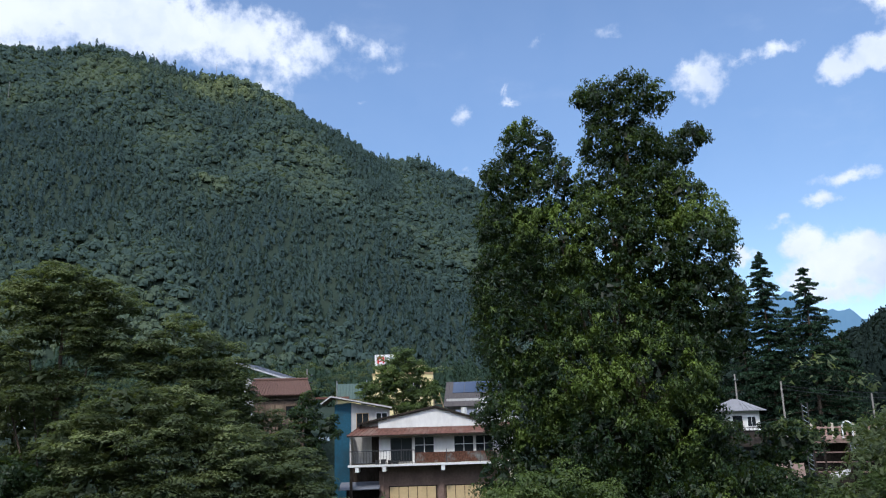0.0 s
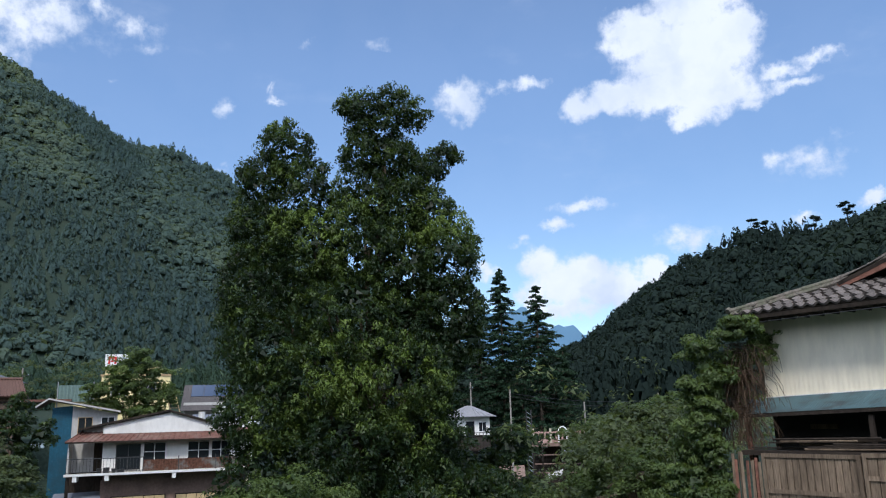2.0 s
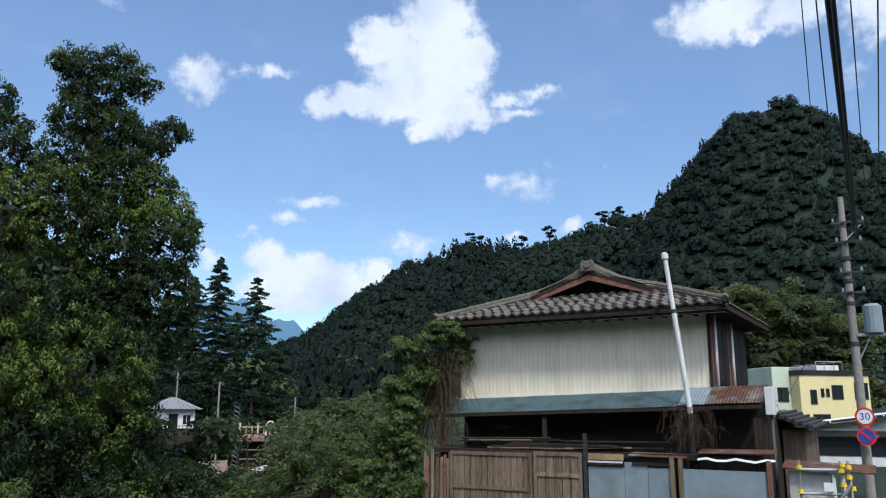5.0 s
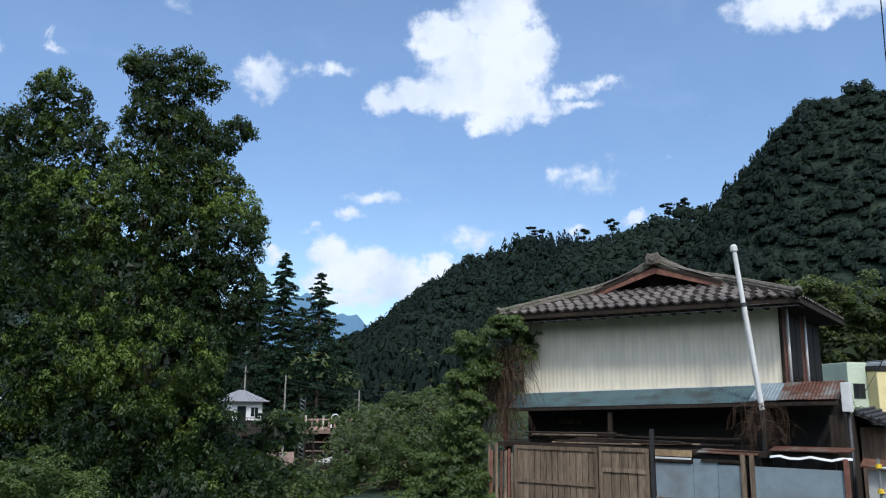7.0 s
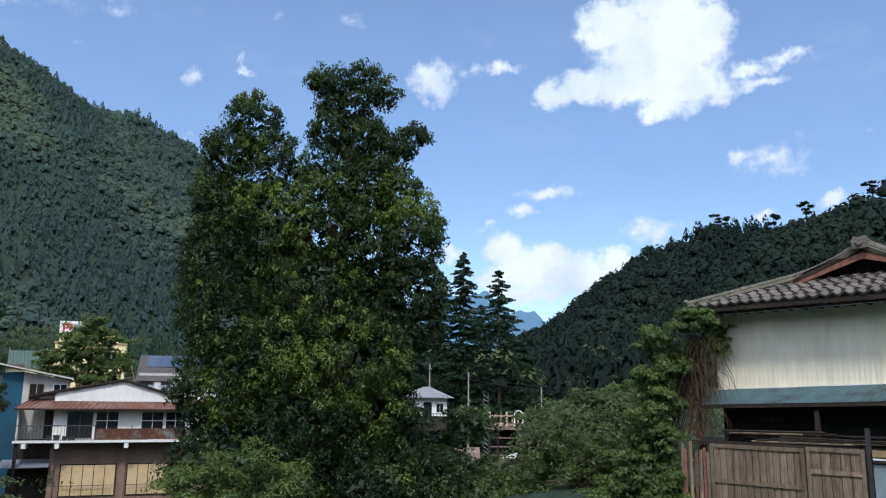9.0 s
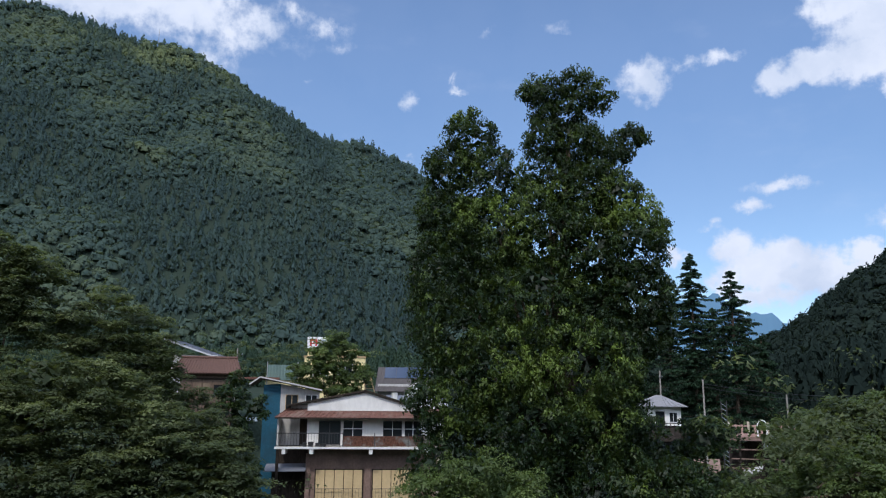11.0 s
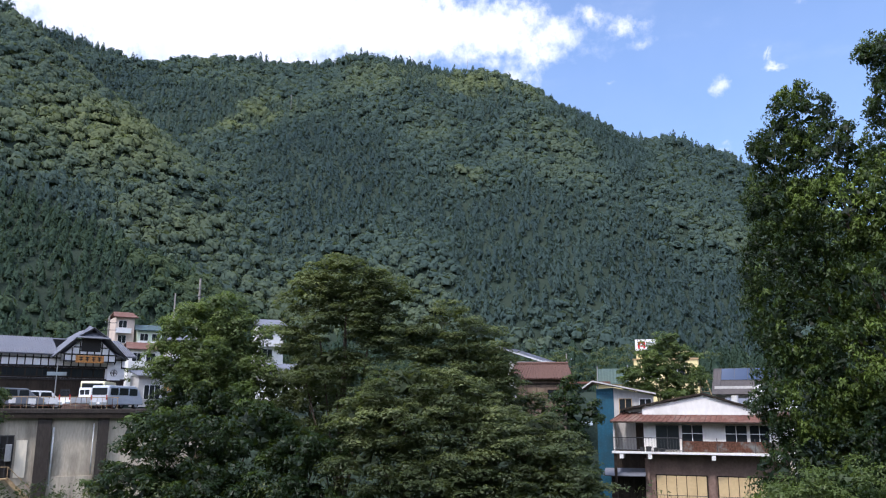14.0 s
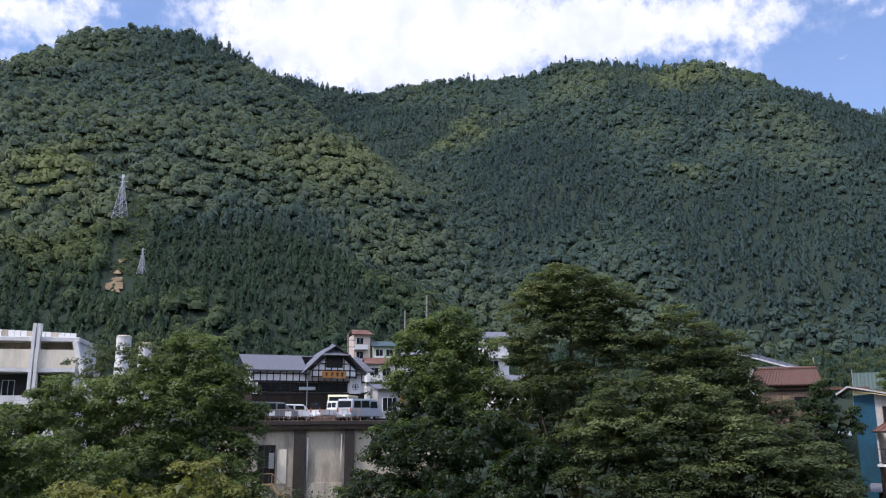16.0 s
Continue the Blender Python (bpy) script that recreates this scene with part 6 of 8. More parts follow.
part("red_mark", Shape().box(-0.85, -0.65, -0.02, 0, 0.25, 1.0).box(-0.65, -0.05, -0.02, 0, 0.8, 1.0).box(-0.25, -0.05, -0.02, 0, 0.25, 0.8).box(-0.6, -0.3, -0.02, 0, 0.45, 0.6), SIGN_RED, sb)
part("grey_bars", Shape().box(0.15, 0.95, -0.02, 0, 0.75, 0.9).box(0.15, 0.8, -0.02, 0, 0.4, 0.55), GREY_METAL, sb)
SCREEN = surface("green_mesh", (0.13, 0.19, 0.17), 0.7, vary=0.1, grain=6.0, bump=0.1)
sc = thing("green_screen", Matrix.Translation((-10.0, 79.8, 0)), "pale green mesh screen over a yellow shed", "screen")
part("mesh_panel", Shape().waves((-1.0, 0, 5.5), (1, 0, 0), (0, 0, -1), 2.9, 1.5, 0.3, 0.03, (0, 1, 0)), SCREEN, sc, "pale green mesh")
part("shed", Shape().box(-1.2, 3.4, 0.2, 3.0, 0.5, 4.3), YELLOW_WALL, sc, "yellow shed wall")
part("shed_roof", Shape().box(-3.8, 0.2, -0.3, 3.2, 4.05, 4.25), RUST_ROOF, sc)
for x in (-1.05, 1.95):
    part("mast", Shape().tube((x, 0.1, 0.5), (x, 0.1, 5.8), 0.05), GALVANISED, sc)
sh = thing("solar_house", pose(1.9, 74.6, 0, 0, 0, -6), "grey-roofed house with blue solar panels", "house")
part("wall", Shape().box(-2.0, 2.6, 0, 5, 0.5, 3.6), GREY_WALL, sh)
part("dormer", Shape().prism([(0.9, 2.3), (2.7, 2.3), (1.8, 3.6)], "y", -0.9, 0.5), WHITE_WALL, sh)
part("dormer_verge", Shape().bar((0.7, -0.95, 2.3), (1.8, -0.95, 3.75), 0.05, 0.18).bar((1.8, -0.95, 3.75), (2.9, -0.95, 2.3), 0.05, 0.18), WHITE_TRIM, sh)
ribbed(sh, [(-2.2, -0.6, 2.9), (3.1, -0.6, 2.9), (3.1, 2.4, 5.25), (-2.2, 2.4, 5.25)], DARK_ROOF, "grey-brown sheet roof", 16)
for c in range(4):
    part("solar_panel", Shape().slab([(-1.5 + c * 1.12, 0.95, 4.18), (-0.42 + c * 1.12, 0.95, 4.18), (-0.42 + c * 1.12, 2.3, 5.24), (-1.5 + c * 1.12, 2.3, 5.24)], 0.03), SOLAR, sh, "blue solar panel")
part("gable_end", Shape().prism([(-0.6, 2.9), (2.4, 5.2), (5.4, 2.9)], "x", -2.1, -2.0), PALE_WOOD, sh)
window(sh, -1.4, -0.2, 1.6, 2.6, 0, 2)
fs = thing("roof_ladder", pose(-0.9, 70.0, 0.6, 0, 0, 0), "yellowed wooden frame and ladder on a low roof", "ladder")
for x in (0, 0.7):
    part("rail", Shape().bar((x, 0, 1.6), (x - 0.5, 0.9, 3.4), 0.07, 0.07), PALE_WOOD, fs)
for k in range(5):
    part("rung", Shape().tube((0 - 0.1 * k, 0.18 * k, 1.75 + 0.36 * k), (0.7 - 0.1 * k, 0.18 * k, 1.75 + 0.36 * k), 0.03, n=5), PALE_WOOD, fs)
part("base", Shape().box(-0.4, 1.1, -0.1, 0.3, -4.0, 1.65), OLD_WOOD, fs)
lr = thing("low_white_house", pose(2.6, 69.0, 0), "low house with white fascia and grey sheet roof", "house")
part("wall", Shape().box(-1.6, 3.0, 0, 3, -4.0, 1.9), WHITE_WALL, lr)
part("roof", Shape().slab([(-1.9, -0.6, 1.85), (3.4, -0.6, 1.75), (3.4, 3.2, 2.45), (-1.9, 3.2, 2.55)], 0.08), GREY_ROOF, lr)
part("fascia", Shape().box(-1.9, 3.4, -0.66, -0.60, 1.62, 1.84), WHITE_TRIM, lr)
part("white_tank", Shape().tube((-1.2, -0.2, 2.0), (-1.2, -0.2, 2.7), 0.28, n=12), WHITE_PIPE, lr)
for k in range(9):
    part("crossbar", Shape().box(-0.5 + k * 0.4, -0.42 + k * 0.4, -0.3, -0.22, 1.9, 2.35), WHITE_TRIM, lr)

# ---- the parking deck, its wall, the vehicles and the half-timbered station house ----
DECK = pose(-51.2, 52.05, 0, 0, 0, 44.5)
deck = thing("parking_deck", DECK, "concrete parking deck on a stained retaining wall", "parking deck")
# edge shade is part of the slab's near-black colour
part("slab", Shape().box(-8.0, 14.0, -0.35, 14.0, 1.12, 1.48), DAMP_SHADED_CONCRETE, deck, "dark-edged concrete slab", bevel=0.03)
part("edge_beam", Shape().box(-8.0, 14.0, -0.30, 0.1, 0.72, 1.12), DARK_WOOD, deck)
part("retaining_wall", Shape().box(-8.0, 14.0, 0.25, 0.7, -8.0, 1.12), CONCRETE, deck, "streaked concrete retaining wall")
for x0, x1 in ((-1.35, -0.30), (3.15, 4.0)):
    part("pier", Shape().box(x0, x1, -0.15, 0.25, -8.0, 0.72), DAMP_SHADED_CONCRETE, deck, "dark damp concrete pier")
part("plinth", Shape().box(-0.4, 3.0, 0.05, 0.25, -8.0, -3.9), CONCRETE, deck)
part("drain_pipe", Shape().tube((-0.15, 0.1, 0.0), (-0.15, 0.1, -4.6), 0.085, n=10), WHITE_PIPE, deck, smooth=True)
part("drain_pipe", Shape().tube((2.85, 0.12, 0.3), (2.85, 0.12, -3.8), 0.05, n=8), WHITE_PIPE, deck, smooth=True)
part("service_door", Shape().box(-2.75, -1.95, 0.17, 0.25, -3.9, -1.0), CREAM_METAL, deck, "pale steel door")
# flat black panel paints the doorway's shade on the wall
part("recess", Shape().box(-4.4, -2.95, 0.16, 0.25, -3.9, -0.6), BLACK_PAINT_AND_SHADE, deck, "black panel standing for a shaded doorway")
frame_bars = Shape()
for x in (-4.4, -3.9, -3.4, -2.95):
    frame_bars.box(x - 0.04, x + 0.04, 0.02, 0.12, -3.9, -0.6)
for z in (-0.65, -1.6, -2.5):
    frame_bars.box(-4.4, -2.95, 0.04, 0.10, z - 0.04, z + 0.04)
part("door_lattice", frame_bars, DARK_STEEL, deck)
part("cable_box", Shape().box(-3.45, -3.0, -0.25, 0.02, -2.6, -1.3), GALVANISED, deck, bevel=0.02)
stair = part("steel_stair", Shape().bar((-3.2, -0.6, -3.9), (-1.5, -0.6, -5.6), 0.08, 0.25).bar((-3.2, 0.0, -3.9), (-1.5, 0.0, -5.6), 0.08, 0.25).box(-4.2, -3.1, -0.7, 0.1, -4.0, -3.9), PALE_WOOD, deck, "rusty steel stair")
for k in range(8):
    part("tread", Shape().box(-3.15 + k * 0.21, -2.93 + k * 0.21, -0.6, 0.0, -4.05 - k * 0.21, -4.0 - k * 0.21), PALE_WOOD, stair)
part("handrail", Shape().tube((-4.2, -0.65, -3.0), (-3.1, -0.65, -3.0), 0.03, n=5).tube((-3.1, -0.65, -3.0), (-1.4, -0.65, -4.7), 0.03, n=5).tube((-4.2, -0.65, -4.0), (-4.2, -0.65, -3.0), 0.03, n=5).tube((-3.1, -0.65, -4.0), (-3.1, -0.65, -3.0), 0.03, n=5), PALE_WOOD, stair)
railing = thing("deck_railing", DECK @ pose(0, 0, 1.48), "rust-spotted white railing hung with small boards", "railing")
part("top_rail", Shape().tube((-8, -0.1, 0.95), (4.6, -0.1, 0.95), 0.03, n=6), PALE_WOOD, railing)
part("mid_rail", Shape().tube((-8, -0.1, 0.25), (4.6, -0.1, 0.25), 0.03, n=6), RUST_METAL, railing)
for k in range(32):
    x = -7.9 + k * 0.4
    part("post", Shape().tube((x, -0.1, 0), (x, -0.1, 0.95), 0.022, n=5), PALE_WOOD if k % 3 else RUST_METAL, railing)
for x, z, wd in ((-3.6, 0.45, 0.5), (-2.2, 0.40, 0.55), (-0.7, 0.42, 0.5)):
    part("board", Shape().box(x, x + wd, -0.18, -0.14, z, z + 0.42), WHITE_TRIM, railing)
part("log_row", Shape().box(0.2, 2.4, 0.1, 0.5, 0.0, 0.12).box(0.3, 2.3, 0.15, 0.45, 0.12, 0.42), BROWN_WALL, railing)
post = thing("sign_post", DECK @ pose(-0.35, 1.6, 1.48), "thin steel post with a small cross board", "sign")
part("pole", Shape().tube((0, 0, 0), (0, 0, 3.6), 0.04, n=8), GALVANISED, post)
part("board", Shape().box(-0.75, 0.75, -0.04, 0.0, 2.75, 3.05), GREY_METAL, post)

TYRE = surface("tyre_rubber", (0.02, 0.02, 0.02), 0.85, vary=0.2, bump=0.1)
LAMP_RED = surface("tail_lamp", (0.35, 0.02, 0.02), 0.3, vary=0.05, bump=0.0)
LAMP_CLEAR = surface("head_lamp", (0.75, 0.75, 0.72), 0.2, vary=0.02, bump=0.0)


def car_paint(name, colour):
    return surface(name, colour, 0.32, vary=0.03, grain=3.0, broad=0.5, bump=0.0, gloss=0.6)


SILVER, WHITE_CAR, CREAM_CAR, YELLOW_CAR, DARK_CAR = car_paint("silver_paint", (0.50, 0.53, 0.57)), car_paint("white_paint", (0.74, 0.75, 0.75)), car_paint("cream_paint", (0.72, 0.66, 0.42)), car_paint("yellow_paint", (0.62, 0.52, 0.14)), car_paint("slate_paint", (0.14, 0.155, 0.18))


def vehicle(name, m, label, paint, profile, width, glass, wheels, category="van"):
    """profile: side outline (x, z) from the rear; glass: (x0, x1, z0, z1) side windows; wheels: (x, radius)."""
    v = thing(name, m, label, category)
    body = Shape().prism(profile, "y", -width / 2, width / 2)
    b = part("body", body, paint, v, bevel=0.05)
    for x0, x1, z0, z1 in glass:
        for y in (-width / 2 - 0.012, width / 2 - 0.012):
            part("side_window", Shape().prism([(x0, z0), (x1, z0), (x1 - 0.06, z1), (x0 + 0.04, z1)], "y", y, y + 0.024), GLASS, b)
    zs = [p[1] for p in profile]
    x_rear = min(p[0] for p in profile)
    x_front = max(p[0] for p in profile)
    top = max(zs)
    part("rear_window", Shape().box(x_rear - 0.02, x_rear + 0.05, -width / 2 + 0.14, width / 2 - 0.14, top - 0.78, top - 0.20), GLASS, b)
    part("bumper", Shape().box(x_rear - 0.08, x_rear + 0.05, -width / 2 + 0.02, width / 2 - 0.02, 0.32, 0.55), GREY_METAL, v, bevel=0.02)
    part("bumper", Shape().box(x_front - 0.05, x_front + 0.08, -width / 2 + 0.02, width / 2 - 0.02, 0.32, 0.55), GREY_METAL, v, bevel=0.02)
    for y in (-width / 2 + 0.05, width / 2 - 0.17):
        part("tail_light", Shape().box(x_rear - 0.025, x_rear + 0.02, y, y + 0.12, 0.75, 1.15), LAMP_RED, v)
        part("headlight", Shape().box(x_front - 0.08, x_front + 0.03, y, y + 0.14, 0.68, 0.88), LAMP_CLEAR, v)
    part("plate", Shape().box(x_rear - 0.095, x_rear - 0.08, -0.17, 0.17, 0.40, 0.56), SIGN_WHITE, v)
    for x, r in wheels:
        for y in (-width / 2 + 0.02, width / 2 - 0.22):
            wl = part("wheel", Shape().tube((x, y, r), (x, y + 0.2, r), r, n=16), TYRE, v)
            part("rim", Shape().tube((x, y - 0.012, r), (x, y + 0.212, r), r * 0.6, n=12), GALVANISED, wl)
    return v


VAN = [(-2.3, 0.35), (2.2, 0.35), (2.3, 0.75), (2.15, 1.05), (1.45, 1.85), (1.2, 1.95), (-2.15, 1.95), (-2.3, 1.1)]
vehicle("silver_van", DECK @ pose(4.6, 2.2, 1.48, 0, 0, 48), "silver minibus van parked at the railing", SILVER, VAN, 1.75, [(-2.0, -1.0, 1.15, 1.75), (-0.9, 0.3, 1.15, 1.75), (0.4, 1.5, 1.12, 1.72)], [(-1.4, 0.32), (1.4, 0.32)])
TRUCK = [(-1.65, 0.45), (1.5, 0.40), (1.65, 0.8), (1.45, 1.15), (1.2, 1.75), (0.35, 1.78), (0.3, 0.98), (-1.65, 0.98)]
truck = vehicle("small_truck", DECK @ pose(1.7, 1.8, 1.48, 0, 0, 40), "small white pickup truck with a rear cab window", WHITE_CAR, TRUCK, 1.45, [(0.45, 1.25, 1.15, 1.62)], [(-1.1, 0.27), (1.0, 0.27)], "truck")
part("cab_rear_window", Shape().box(0.29, 0.34, -0.55, -0.05, 1.18, 1.60).box(0.29, 0.34, 0.05, 0.55, 1.18, 1.60), GLASS, truck)
BUS = [(-2.6, 0.4), (2.6, 0.4), (2.65, 1.2), (2.5, 2.2), (2.35, 2.4), (-2.5, 2.4), (-2.6, 2.2)]
vehicle("minibus", DECK @ pose(3.2, 6.4, 1.48, 0, 0, 76), "cream and yellow minibus behind the vans", CREAM_CAR, BUS, 2.0, [(-2.3, -0.8, 1.35, 2.15), (-0.7, 0.8, 1.35, 2.15), (0.9, 2.3, 1.35, 2.15)], [(-1.6, 0.38), (1.7, 0.38)], "bus")
vehicle("dark_minivan", DECK @ pose(-3.4, 2.4, 1.48, 0, 0, 8), "dark slate minivan behind the railing", DARK_CAR, [(-2.2, 0.35), (2.2, 0.35), (2.25, 0.8), (1.5, 1.1), (0.9, 1.65), (-1.9, 1.72), (-2.2, 1.0)], 1.7, [(-1.9, -0.9, 1.05, 1.55), (-0.8, 0.2, 1.05, 1.55), (0.3, 1.05, 1.05, 1.5)], [(-1.35, 0.31), (1.4, 0.31)], "car")
vehicle("white_car", DECK @ pose(-1.4, 4.6, 1.48, 0, 0, 12), "white hatchback parked behind a dark minivan", WHITE_CAR, [(-1.7, 0.35), (1.7, 0.35), (1.75, 0.75), (1.1, 1.0), (0.6, 1.5), (-1.3, 1.52), (-1.7, 0.95)], 1.5, [(-1.3, -0.3, 1.0, 1.4), (-0.2, 0.7, 1.0, 1.38)], [(-1.1, 0.29), (1.1, 0.29)], "car")

STATION = DECK @ pose(0.35, 14.6, 0.55, 0, 0, 13) @ Matrix.Scale(0.92, 4)
st = thing("station_house", STATION, "half-timbered white and dark brown lodge with grey gabled roof", "station")
part("lower_wall", Shape().box(-7.2, 6.2, 0.15, 7.0, 1.2, 4.15), DARK_WOOD, st, "dark brown boarded wall")
part("upper_wall", Shape().box(-7.2, 6.2, 0.26, 7.0, 4.15, 6.85), SIGN_WHITE, st)
part("window_band", Shape().box(-7.0, 4.1, 0.22, 0.34, 4.25, 5.35), DARK_WOOD, st)
for k in range(9):
    x0 = -6.2 + k * 1.14
    window(st, x0, x0 + 1.06, 4.35, 5.28, 0.22, 2, 1, DARK_WOOD)
part("sill_beam", Shape().box(-7.3, 6.3, 0.05, 0.30, 4.02, 4.22).box(-7.3, 6.3, 0.14, 0.30, 5.36, 5.56), BLACK_PAINT_AND_SHADE, st)
part("head_beam", Shape().box(-7.3, 6.3, 0.16, 0.30, 6.30, 6.42), BLACK_PAINT_AND_SHADE, st)
for k in range(18):
    x = -7.15 + k * 0.76
    part("timber", Shape().box(x, x + 0.11, 0.20, 0.30, 5.56, 6.70), BLACK_PAINT_AND_SHADE, st)
part("corner_panel", Shape().box(-7.3, -6.62, 0.02, 0.22, 4.0, 5.34), SIGN_WHITE, st)
part("corner_post", Shape().box(-7.02, -6.92, -0.02, 0.02, 4.0, 5.34), BLACK_PAINT_AND_SHADE, st)
part("gable_wall", Shape().prism([(-0.6, 6.0), (4.9, 6.0), (4.9, 6.7), (2.15, 9.2), (-0.6, 6.7)], "y", -0.75, 0.30), SIGN_WHITE, st, "white half-timbered gable")
for k in range(8):
    x = -0.55 + k * 0.76
    part("timber", Shape().box(x, x + 0.12, -0.82, -0.75, 6.0, 6.75 + 2.3 * (1 - abs(x + 0.06 - 2.15) / 2.75)), BLACK_PAINT_AND_SHADE, st)
part("timber", Shape().box(-0.6, 4.9, -0.83, -0.75, 6.70, 6.84).box(-0.6, 4.9, -0.83, -0.75, 5.95, 6.10).box(0.4, 3.9, -0.83, -0.75, 7.50, 7.62), BLACK_PAINT_AND_SHADE, st)
# flat black panel paints the shade of an opening on the gable
part("opening_shade_panel", Shape().box(1.15, 3.15, -0.84, -0.76, 7.1, 8.55), BLACK_PAINT_AND_SHADE, st, "black panel standing for the shaded gable opening")
for sx in (-1, 1):
    part("gable_roof", Shape().slab([(2.15, -1.5, 9.75), (2.15 + sx * 1.5, -1.5, 8.75), (2.15 + sx * 1.5, 5, 8.75), (2.15, 5, 9.75)], 0.16), GREY_ROOF, st, "grey tiled gable roof")
    part("gable_roof_skirt", Shape().slab([(2.15 + sx * 1.5, -1.4, 8.78), (2.15 + sx * 3.9, -1.4, 6.45), (2.15 + sx * 3.9, 3, 6.45), (2.15 + sx * 1.5, 3, 8.78)], 0.16), GREY_ROOF, st)
    part("bargeboard", Shape().bar((2.15, -1.52, 9.62), (2.15 + sx * 1.5, -1.52, 8.62), 0.06, 0.09).bar((2.15 + sx * 1.5, -1.45, 8.66), (2.15 + sx * 3.9, -1.45, 6.33), 0.06, 0.10), BLACK_PAINT_AND_SHADE, st)
part("front_gable_hip", Shape().slab([(0.35, -1.75, 8.55), (3.95, -1.75, 8.55), (2.15, 0.6, 10.1)], 0.10), GREY_ROOF, st)
ribbed(st, [(-8.0, -0.35, 6.75), (-1.0, -0.35, 6.75), (-1.0, 3.6, 8.75), (-8.4, 3.6, 8.75)], GREY_ROOF, "grey tiled main roof", 30, 0.06, 0.16, "main_roof")
ribbed(st, [(5.1, -0.35, 6.75), (7.2, -0.35, 6.75), (6.2, 3.6, 8.75), (3.6, 3.6, 8.75)], GREY_ROOF, "", 10, 0.06, 0.16, "main_roof")
part("roof_back", Shape().slab([(-8.4, 3.6, 8.75), (6.2, 3.6, 8.75), (7.0, 8.0, 6.6), (-8.0, 8.0, 6.6)], 0.14), GREY_ROOF, st)
nb = thing("name_board", STATION @ pose(2.1, -0.92, 6.28), "orange wooden board with dark lettering bars", "sign")
part("board", Shape().box(-1.45, 1.45, -0.06, 0.06, -0.40, 0.40), GOLD_BOARD, nb, bevel=0.02)
for x in (-1.1, -0.45, 0.2, 0.8):
    part("mark", Shape().box(x, x + 0.36, -0.09, -0.06, 0.12, 0.24).box(x + 0.12, x + 0.22, -0.09, -0.06, -0.24, 0.12).box(x, x + 0.34, -0.09, -0.06, -0.1, 0.0), BLACK_PAINT_AND_SHADE, nb)
cr = thing("crest_panel", STATION @ pose(5.0, 0.1, 4.95), "white panel with a round dark crest", "sign")
part("panel", Shape().box(-0.72, 0.72, -0.08, 0.05, -0.85, 0.85), SIGN_WHITE, cr)
ring = Shape()
for k in range(16):
    a, b = 6.283 * k / 16, 6.283 * (k + 1) / 16
    ring.bar((0.36 * math.cos(a), -0.1, -0.05 + 0.36 * math.sin(a)), (0.36 * math.cos(b), -0.1, -0.05 + 0.36 * math.sin(b)), 0.12, 0.04)
ring.box(-0.3, 0.3, -0.12, -0.08, -0.10, 0.0).box(-0.05, 0.05, -0.12, -0.08, -0.35, 0.25)
part("crest", ring, BLACK_PAINT_AND_SHADE, cr)
an = thing("annex", STATION @ pose(8.6, -3.2, 0), "low grey shed with shopfront clutter beside the station", "shed")
part("wall", Shape().box(-1.8, 2.6, 0, 3, 1.2, 4.6), GREY_WALL, an)
part("roof", Shape().slab([(-2.1, -0.6, 4.6), (2.9, -0.6, 4.6), (2.9, 3.2, 5.3), (-2.1, 3.2, 5.3)], 0.1), GREY_ROOF, an)
window(an, -1.2, 0.6, 2.0, 3.6, 0, 3)
part("orange_sign", Shape().box(1.0, 2.0, -0.2, -0.05, 3.0, 3.9), GOLD_BOARD, an)

# ---- the concrete hall on the far left, houses up the slope ----
CH = pose(*polar(-62.5, 76), 0, 0, 62.5 - 14)
ch = thing("concrete_hall", CH, "pale weathered concrete building with open balconies", "building")
part("back_wall", Shape().box(-9, 3.4, 1.6, 2.0, -2, 8.4), CONCRETE, ch)
part("side_wall", Shape().box(3.2, 3.5, 0, 8, -2, 8.2), WHITE_WALL, ch)
part("roof_slab", Shape().box(-9, 3.6, -0.4, 8, 8.2, 8.6), WHITE_WALL, ch, bevel=0.04)
for z in (5.6, 2.9, 0.2):
    part("floor_slab", Shape().box(-9, 3.5, -0.5, 2.0, z, z + 0.35), WHITE_WALL, ch, bevel=0.03)
    part("parapet", Shape().box(-9, 3.5, -0.5, -0.35, z + 0.35, z + 0.75 if z < 5 else z + 1.9), CREAM_METAL if z > 5 else WHITE_WALL, ch)
for x in (-7.4, -3.6, -0.1, 0.28):
    part("column", Shape().box(x, x + 0.26, -0.75, -0.1, -2, 9.7 if x > -1 else 8.2), WHITE_WALL, ch)
# black sheet stands in for the gallery's inner shade
part("interior_shade_panel", Shape().box(-8.8, 3.1, 1.45, 1.58, 0.7, 5.5), BLACK_PAINT_AND_SHADE, ch, "black panel standing for the shade of the open gallery")
for x in (-6.5, -2.6, 1.0):
    window(ch, x, x + 1.0, 3.4, 5.0, 1.44, 2)
for k in range(24):
    part("roof_panel", Shape().box(-9 + k * 0.5, -8.54 + k * 0.5, 1.2, 1.3, 8.6, 9.55 - 0.02 * k), WHITE_WALL if k % 4 else CONCRETE, ch, "pale stained roof screen panel")
part("stair_brace", Shape().bar((3.3, -0.3, 8.2), (5.0, -0.6, 2.6), 0.5, 0.4), WHITE_WALL, ch, "white slanting stair wall")
